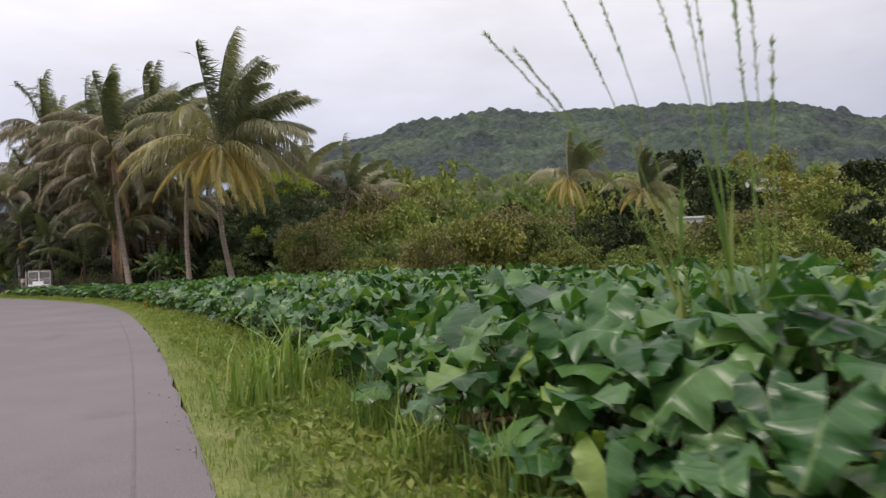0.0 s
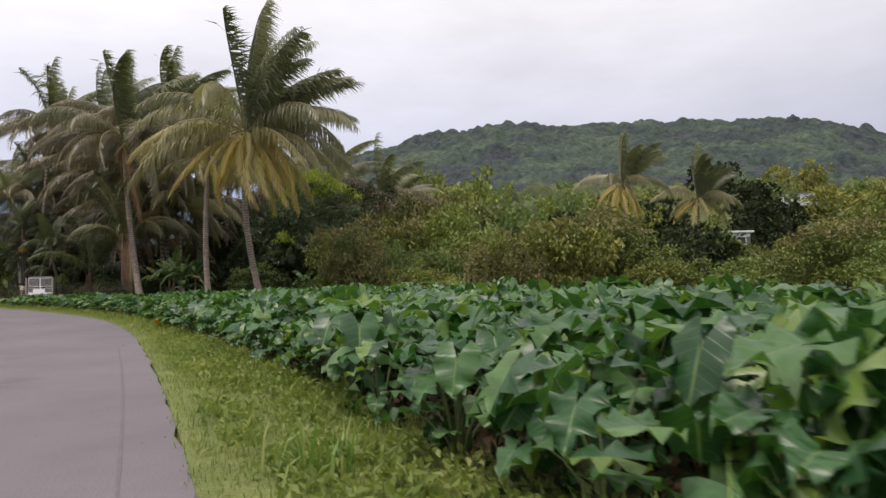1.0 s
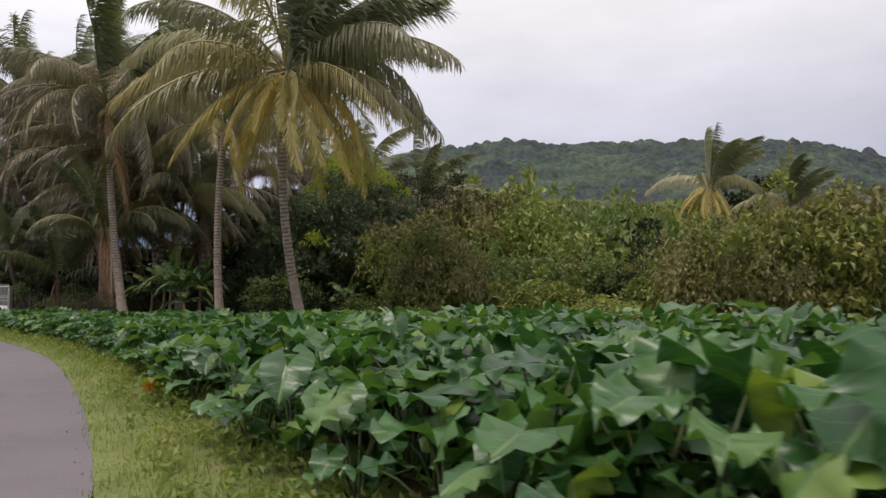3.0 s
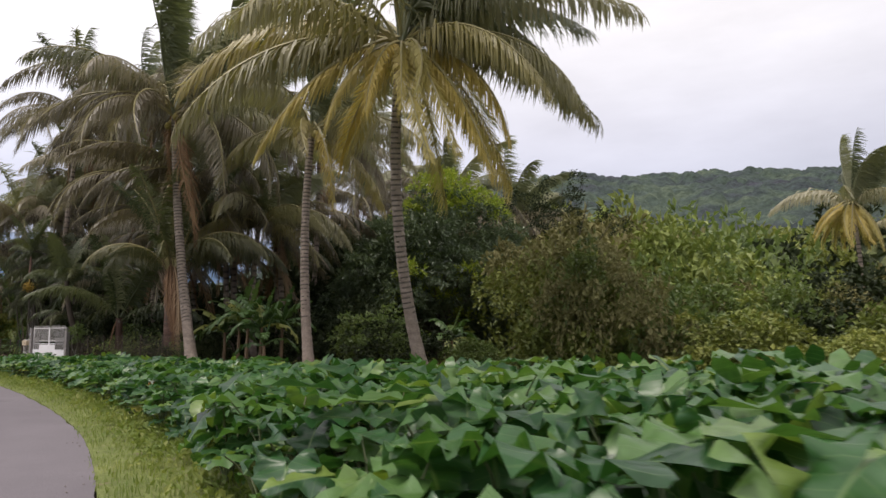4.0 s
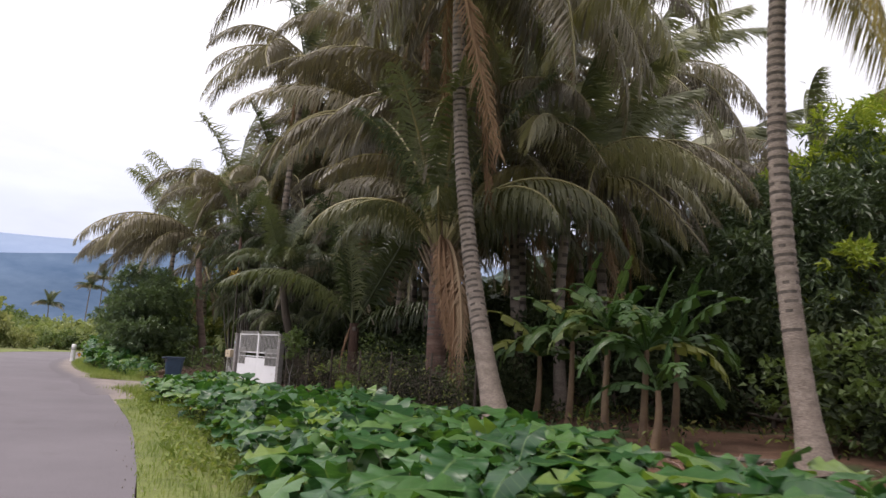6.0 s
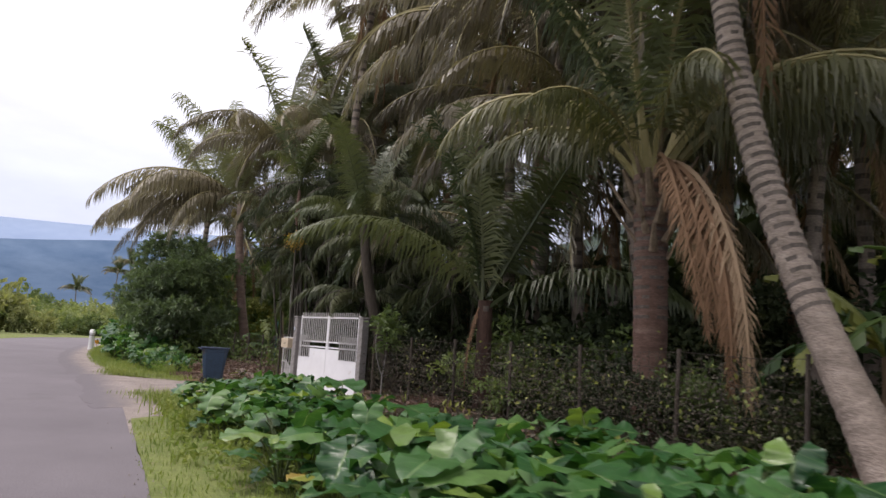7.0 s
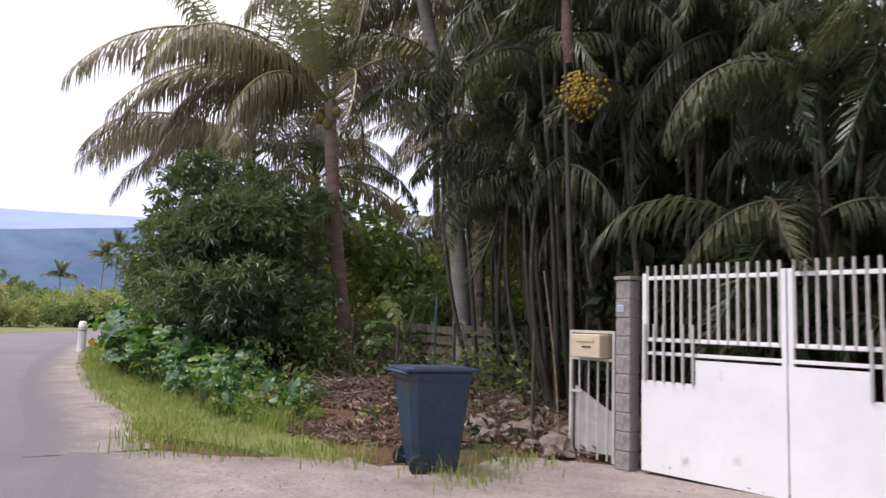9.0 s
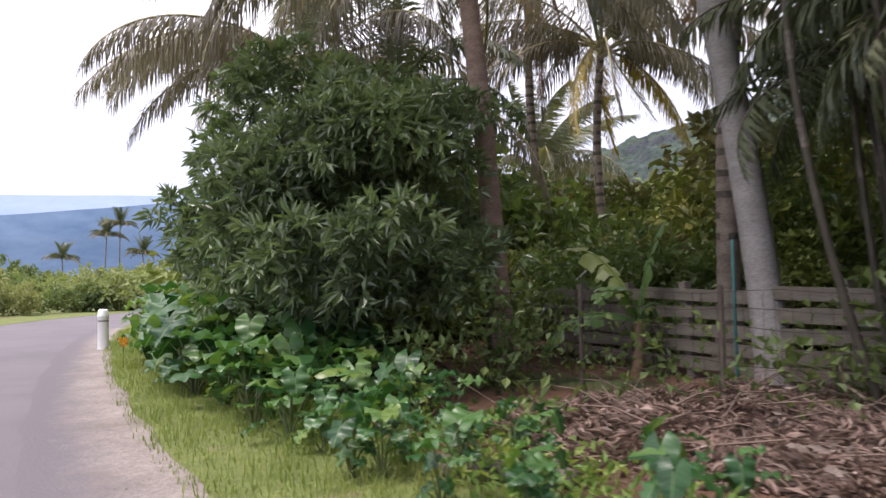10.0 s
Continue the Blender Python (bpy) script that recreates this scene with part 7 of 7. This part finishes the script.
def vine(name, P0, d, L, h, n, seed, label, mat, leaf=0.11, thick=0.12, keep=0.0):
    """Creeper over a fence: leaves in hanging curtains with gaps."""
    rng = np.random.default_rng(seed)
    q = rng.uniform(0, 1, n)
    cover = 0.5 + 0.5 * np.sin(q * L * 1.3 + 1) * np.sin(q * L * 0.47)
    q = q[rng.uniform(0, 1, n) < 0.25 + cover + keep]
    z = h * rng.uniform(0, 1, len(q)) ** 0.75 * rng.uniform(0.75, 1.2, len(q))
    x, y = P0.x + d.x * q + rng.normal(0, thick, len(q)), P0.y + d.y * q + rng.normal(0, thick, len(q))
    P = np.column_stack([x, y, ground_z(x, y) + z])
    side = np.array([d.y, -d.x, 0.0]) / L
    V, F = leaves(rng, P, np.tile(side * 0.6 + np.array([0, 0, -0.7]), (len(P), 1)), leaf, leaf * 0.7, 0.2, 0.6)
    thing(name, mesh_np(name, V, [F], [mat]), Matrix(), label, "climbing plant", kind="stuff")


F0, FD, FL = wire_fence((-29.45, 58.3), (-21.2, 51.8), 1.35, "old wire fence on thin posts, overgrown with creepers")
vine("fence_creeper", F0 + FD * 0.14, FD * 0.86, FL * 0.86, 1.4, 420, 4, "sparse green creeper hanging on a wire fence", M_BUSH, 0.075)
vine("dry_creeper", F0, FD, FL, 1.2, 8000, 14, "dry grey-brown creeper tangled through a wire fence", M_DRYVINE, 0.042, 0.14, 0.5)
F2, FD2, FL2 = wire_fence((-34.2, 61.7), (-40.2, 66.9), 1.25, "leaning wire fence before dry litter")
vine("fence_creeper", F2, FD2, FL2 * 1.0, 1.0, 520, 8, "sparse green creeper on a wire fence", M_BUSH_M, 0.11)


def plank_fence():
    A, B = Vector((-39.4, 68.85)), Vector((-35.7, 65.3))
    d = B - A
    L = d.length
    root = new("plank_fence")
    z0 = gz(A.x, A.y)
    root.matrix_basis = Matrix.Translation((A.x, A.y, z0)) @ Matrix.Rotation(math.atan2(d.y, d.x), 4, "Z")
    tagged(root, "low fence of weathered grey horizontal planks", "fence")
    rng = random.Random(9)
    for k in range(5):
        x = 0.3 + (L - 0.6) * k / 4
        part("post", box_mesh("post", (0.12, 0.12, 1.5), M_PLANK, 0.012), root, Matrix.Translation((x, 0.08, 0.5)) @ Matrix.Rotation(rng.uniform(-0.1, 0.1), 4, "Y"))
    for r in range(5):
        x = -0.1 - rng.uniform(0, 0.5)
        while x < L:
            w = rng.uniform(1.5, 2.4)
            bm = bmesh.new()
            hh = rng.uniform(0.15, 0.19)
            box_bm(bm, (0, 0, 0), (w - 0.02, 0.028, hh), 0, 0.006)
            for v in bm.verts:
                v.co.z += 0.012 * math.sin(v.co.x * 3 + r)
            part("plank", bm_mesh("plank", bm, [M_PLANK]), root, Matrix.Translation((x + w / 2, rng.uniform(-0.03, 0.03), 0.2 + 0.215 * r)) @ Matrix.Rotation(rng.uniform(-0.035, 0.035), 4, "Y"))
            x += w


plank_fence()
for k, (x, y, n, h, sp) in enumerate(((-35.2, 65.0, 260, 1.4, 0.5), (-34.6, 64.2, 240, 1.1, 0.5), (-39.9, 66.3, 300, 1.5, 0.35), (-37.9, 67.3, 120, 0.8, 0.25), (-36.1, 65.2, 120, 0.7, 0.35), (-40.6, 65.0, 160, 0.9, 0.3), (-38.9, 63.4, 70, 0.4, 0.4))):
    g = np.random.default_rng(500 + k)
    C = np.column_stack([g.normal(0, sp, n), g.normal(0, sp, n), h * g.uniform(0.05, 1, n)])
    V, F = leaves(g, C, g.normal(0, 0.7, (n, 3)) + np.array([0, 0, -0.1]), 0.17, 0.09)
    st = [tube_arrays(np.array([(0, 0, -0.1), (C[j, 0] * 0.5, C[j, 1] * 0.5, C[j, 2] * 0.6), tuple(C[j])]), [0.012, 0.009, 0.005], 4) for j in range(0, n, 24)]
    SV, SF = join(*st)
    thing("weed", mesh_np("weed", np.concatenate([V, SV]), [F, SF + len(V)], [M_BUSH_M]), Matrix.Translation((x, y, gz(x, y))), "leafy green weed growing through the dry litter", "weed", kind="stuff")


def steel_pole(x, y, h, label):
    V, F = tube_arrays(np.array([(0, 0, -0.2), (0, 0, h * 0.5), (0.01, 0, h), (0.01, 0, h + 0.004)]), [0.02, 0.02, 0.02, 0.002], 10)
    thing("steel_pole", mesh_np("steel_pole", V, [F], [M_TEAL], smooth=True), Matrix.Translation((x, y, gz(x, y))), label, "pole")


steel_pole(-37.0, 65.75, 1.75, "thin teal painted steel pole in the litter")


def stick(a, b, r, label, mat):
    """A thin bent stick between two places."""
    a, b = np.array(a), np.array(b)
    t = np.linspace(0, 1, 6)[:, None]
    P = (1 - t) * a + t * b + np.sin(t * np.pi) * np.array([0.03, 0.02, 0.0])
    V, F = tube_arrays(P - a, np.linspace(r, r * 0.6, 6), 6)
    thing("stick", mesh_np("stick", V, [F], [mat], smooth=True), Matrix.Translation(a), label, "stick")


stick((-33.75, 61.2, -0.2), (-34.02, 61.4, 2.05), 0.016, "thin pale brown stick leaning behind a letter box", M_STUB)
stick((-39.9, 69.0, 0.9), (-39.1, 70.1, 1.75), 0.03, "pale pole leaning on a plank fence", M_BARS)
stick((-20.1, 50.9, 0.0), (-21.0, 51.6, 1.5), 0.022, "grey dead frond stalk leaning by a palm trunk", M_STUB)

# ======================= banana plants =======================


def banana_leaf_mesh(rng, L, el0, el1, w):
    seg = 22
    t = np.linspace(0, 1, seg)
    e = np.radians(el0 + (el1 - el0) * t ** 1.2)
    P = np.zeros((seg, 3))
    for k in range(1, seg):
        P[k] = P[k - 1] + L / (seg - 1) * np.array([np.cos(e[k]), 0, np.sin(e[k])])
    V, F = tube_arrays(P, 0.03 * (1 - t) + 0.005, 5)
    Vs, Fs, o = [V], [F], len(V)
    for side in (1, -1):
        k = 2
        while k < seg - 1:
            run = int(rng.integers(1, 3))
            j = min(k + run, seg - 1)
            dr = rng.uniform(0.05, 1.15)
            rows = []
            for i in range(k, j + 1):
                hw = w * math.sin(math.pi * min(1, (t[i] - 0.06) * 1.02)) ** 0.6
                T = np.array([np.cos(e[i]), 0, np.sin(e[i])])
                out = unit(np.array([0, side, 0.0]) + T * 0.25 + np.array([0, 0, 0.25 - dr]))
                rows += [P[i], P[i] + out * hw * 0.55 + np.array([0, 0, 0.02]), P[i] + out * hw - np.array([0, 0, hw * dr * 0.4])]
            Vs.append(np.array(rows))
            for i in range(j - k):
                for c in range(2):
                    q = [o + i * 3 + c, o + (i + 1) * 3 + c, o + (i + 1) * 3 + c + 1, o + i * 3 + c + 1]
                    Fs.append(np.array([q]))
            o += len(rows)
            k = j
    return mesh_np("leaf", np.concatenate(Vs), [np.concatenate(Fs)], [M_BANANA], smooth=False)


RB = np.random.default_rng(61)
BLEAF = [banana_leaf_mesh(RB, 1.9, el0, el1, 0.22) for el0, el1 in ((84, 60), (72, -5), (62, -40), (45, -70), (30, -80))]


def banana(x, y, h, n, seed, label):
    rng = np.random.default_rng(seed)
    root = new("banana_plant")
    root.matrix_basis = Matrix.Translation((x, y, gz(x, y)))
    tagged(root, label, "banana plant", "banana plants")
    part("stem", trunk_mesh("stem", rng, (0, 0, 0), (0.05, 0.02, h), 0.075, 0.045, M_BANANA_STEM, 0.03, 0.02, 1.2), root)
    for i in range(n):
        k = 0 if i == 0 else 1 + (i - 1) % 4
        m = Matrix.Translation((0.05, 0.02, h - 0.03)) @ Matrix.Rotation(i * 2.4 + rng.uniform(-0.4, 0.4), 4, "Z") @ Matrix.Scale(rng.uniform(0.75, 1.05), 4)
        part("leaf", BLEAF[k], root, m)


for k, (x, y, h) in enumerate(((-17.8, 50.4, 1.9), (-18.5, 51.0, 2.3), (-17.3, 51.3, 2.0), (-20.2, 53.2, 1.7), (-19.4, 52.6, 2.1), (-11.0, 54.5, 1.3), (-38.2, 67.0, 0.9), (-17.6, 50.0, 1.1))):
    banana(x, y, h * 0.85, 10 if h > 1.2 else 5, 400 + k, "banana plant with ragged green leaves on soil" if k < 5 else "small banana plant among weeds")

# ======================= clumping palms behind the gate =======================


def areca_clump(x, y, n, h, spread, seed, label):
    rng = np.random.default_rng(seed)
    root = new("areca_palm")
    root.matrix_basis = Matrix.Translation((x, y, gz(x, y)))
    tagged(root, label, "palm tree", "clumping palms")
    for k in range(n):
        a, d = rng.uniform(0, 6.28), rng.uniform(0.1, 1.0) * spread
        hh = h * rng.uniform(0.55, 1.1)
        b = np.array([d * math.cos(a), d * math.sin(a), 0.0])
        tp = b + np.array([math.cos(a) * hh * 0.12, math.sin(a) * hh * 0.12, hh])
        me = trunk_mesh("stem", rng, b, tp, 0.045, 0.03, M_STEM, 0.15, 0.05, 1.2, 6)
        part("stem", me, root, Matrix.Translation(b))
        g = rng.uniform(0, 6.28)
        for i in range(6):
            m = Matrix.Translation(tp) @ Matrix.Rotation(g + i * 2.4, 4, "Z") @ Matrix.Rotation(rng.uniform(-0.3, 0.6), 4, "Y") @ Matrix.Rotation(rng.uniform(-0.7, 0.7), 4, "X") @ Matrix.Scale(rng.uniform(0.6, 1.15), 4)
            part("frond", FRONDS["small"][i % 3], root, m)
        if k % 2 and h < 4.5:
            for i in range(3):
                m = Matrix.Translation(b * 0.8 + np.array([0, 0, hh * (0.35 + 0.12 * i)])) @ Matrix.Rotation(g + i * 2.1, 4, "Z") @ Matrix.Rotation(rng.uniform(0.0, 0.9), 4, "Y") @ Matrix.Scale(rng.uniform(0.45, 0.85), 4)
                part("frond", FRONDS["small"][i % 3], root, m)


areca_clump(-33.9, 63.5, 17, 5.6, 0.7, 1, "dense clump of slim palm stems with fronds darkened for shade")
areca_clump(-32.4, 63.0, 16, 5.4, 0.8, 2, "clump of slim palms behind a gate, fronds darkened for shade")
areca_clump(-30.6, 61.6, 11, 3.9, 0.7, 3, "clump of slim green palms behind a gate")
areca_clump(-28.4, 60.4, 9, 3.7, 0.7, 5, "clump of slim palms behind a creeper fence")
areca_clump(-35.3, 64.6, 8, 5.0, 0.6, 8, "clump of slim dark palm stems rising from dry litter")
areca_clump(-33.2, 64.9, 12, 6.5, 1.0, 6, "tall clump of slim palms in the grove, darkened for shade")


def fruit_palm():
    root = palm((-33.55, 61.1), (-33.8, 61.35, 6.0), "slim palm with smooth crownshaft and hanging yellow fruit", 43, (("gup", 6), ("gmid", 3)), 0.46, 0.036, 0.03, M_STEM, 0.05, 0.02, 1.3, name="fruiting_palm", group="clumping palms")
    rng = np.random.default_rng(2)
    bm = bmesh.new()
    for k in range(240):
        p = Vector((rng.normal(0, 0.11), rng.normal(0, 0.11), rng.normal(0, 0.12)))
        bmesh.ops.create_icosphere(bm, subdivisions=1, radius=0.022, matrix=Matrix.Translation(p))
    part("fruit_cluster", bm_mesh("fruit_cluster", bm, [M_FRUIT]), root, Matrix.Translation((0.05, -0.25, 4.15)), "cluster of small yellow fruit")["kind"] = "stuff"
    V, F2 = tube_arrays(np.array([(-0.17, 0.16, 4.7), (-0.2, 0.2, 5.0), (-0.22, 0.23, 5.4), (-0.25, 0.25, 5.8)]), [0.045, 0.075, 0.065, 0.04], 10)
    part("crownshaft", mesh_np("crownshaft", V, [F2], [M_TRUNK_B], smooth=True), root, None, "red-brown crownshaft under the fronds")
    V, F = tube_arrays(np.array([(-0.16, 0.12, 4.55), (0.0, -0.1, 4.5), (0.05, -0.25, 4.15)]), [0.02, 0.015, 0.01], 6)
    part("fruit_stalk", mesh_np("fruit_stalk", V, [F], [M_FRUIT]), root)


fruit_palm()

# ======================= houses on the slope =======================


def house(x, y, z, w, d, h, turn, label, roof=None):
    root = new("house")
    root.matrix_basis = Matrix.Translation((x, y, z)) @ Matrix.Rotation(turn, 4, "Z")
    tagged(root, label, "house", "houses on the slope")
    part("wall", box_mesh("wall", (w, d, h), M_WALL, 0.03), root, Matrix.Translation((0, 0, h / 2)))
    part("roof", box_mesh("roof", (w + 1.0, d + 1.0, 0.3), roof or M_ROOF, 0.05), root, Matrix.Translation((0, 0, h + 0.15)), "flat dark roof slab")
    part("foundation", box_mesh("foundation", (w, d, 5.0), M_CONCRETE, 0.03), root, Matrix.Translation((0, 0, -2.5)))
    for k in range(3):
        wd = part("window", box_mesh("window", (1.5, 0.12, 1.3), M_WHITE, 0.02), root, Matrix.Translation((-w * 0.32 + k * w * 0.3, -d / 2 - 0.02, h * 0.55)))
        part("pane", box_mesh("pane", (1.25, 0.06, 1.05), M_GLASS, 0), wd, Matrix.Translation((0, -0.05, 0)))
    # solid dark panel stands in for the shade of an open doorway
    part("door", box_mesh("door", (1.0, 0.1, 2.1), M_ROOF, 0.02), root, Matrix.Translation((w * 0.42, -d / 2 - 0.02, 1.05)), "dark panel standing for an open doorway")


house(97.9, 198.0, gz(97.9, 198.0) + 1.2, 9.0, 7.0, 3.2, -0.42, "pale blue-white house with flat roof among trees")
house(43.5, 115.5, 5.3, 6.0, 5.0, 2.7, -0.3, "small white house half hidden by trees", M_WALL)

# ======================= small roadside things =======================


def flower_stalk(x, y, z, seed):
    rng = np.random.default_rng(seed)
    root = new("wilted_leaf")
    root.matrix_basis = Matrix.Translation((x, y, z))
    tagged(root, "orange wilted leaves among the green taro", "leaf", "wilted orange leaves")
    V, F, UV = taro_leaf_arrays(rng, 0.2)
    me = mesh_np("blade", V, [F], [M_ORANGE], None, True, UV)
    for k in range(2):
        part("blade", me, root, Matrix.Rotation(k * 2.2 + seed, 4, "Z") @ Matrix.Rotation(0.9 + 0.3 * k, 4, "Y"))
    bar(root, "stalk", (0, 0, -z), (0, 0, 0), 0.007, M_STALK, 5)


M_ORANGE = taro_mat("orange_wilted_leaf", ((0.0, (0.5, 0.2, 0.02)), (1.0, (0.62, 0.34, 0.04))), (0.6, 0.4, 0.1))
for k, (x, y, z) in enumerate(((-10.63, 27.8, 0.28), (-16.6, 39.35, 0.42), (-16.9, 39.3, 0.35), (-16.2, 38.4, 0.5), (-6.6, 26.3, 0.7), (-4.0, 21.5, 0.85), (-47.4, 67.6, 0.55), (-17.1, 39.8, 0.4))):
    flower_stalk(x, y, z, k)


def pebbles():
    """Loose grit along the ragged edge of the road and on the drive."""
    rng = np.random.default_rng(31)
    n = 380
    y = rng.uniform(3, 70, n)
    pts = np.array([at_road(v, rng.normal(-0.02, 0.12)) for v in y])
    m = 700
    dx = np.column_stack([rng.uniform(-36.5, -30.5, m), rng.uniform(54.0, 60.0, m)])
    s, _ = road_s(dx[:, 0], dx[:, 1])
    dx = dx[(s > 0.1) & (s < 4.6)]
    P = np.concatenate([np.column_stack([pts, np.full(n, 0.012)]), np.column_stack([dx, np.full(len(dx), 0.055)])])
    r = rng.uniform(0.005, 0.015, len(P))
    octa = np.array([(1, 0, 0), (-1, 0, 0), (0, 1, 0), (0, -1, 0), (0, 0, 0.7), (0, 0, -0.7)], float)
    V = (P[:, None] + octa[None] * r[:, None, None] * rng.uniform(0.6, 1.3, (len(P), 6, 1))).reshape(-1, 3)
    T = np.array([(0, 2, 4), (2, 1, 4), (1, 3, 4), (3, 0, 4), (2, 0, 5), (1, 2, 5), (3, 1, 5), (0, 3, 5)])
    F = (np.arange(len(P))[:, None, None] * 6 + T[None]).reshape(-1, 3)
    thing("grit", mesh_np("grit", V, [F], [M_GRAVEL]), Matrix(), "loose pale grit along the asphalt edge and drive", "gravel", kind="stuff")


pebbles()
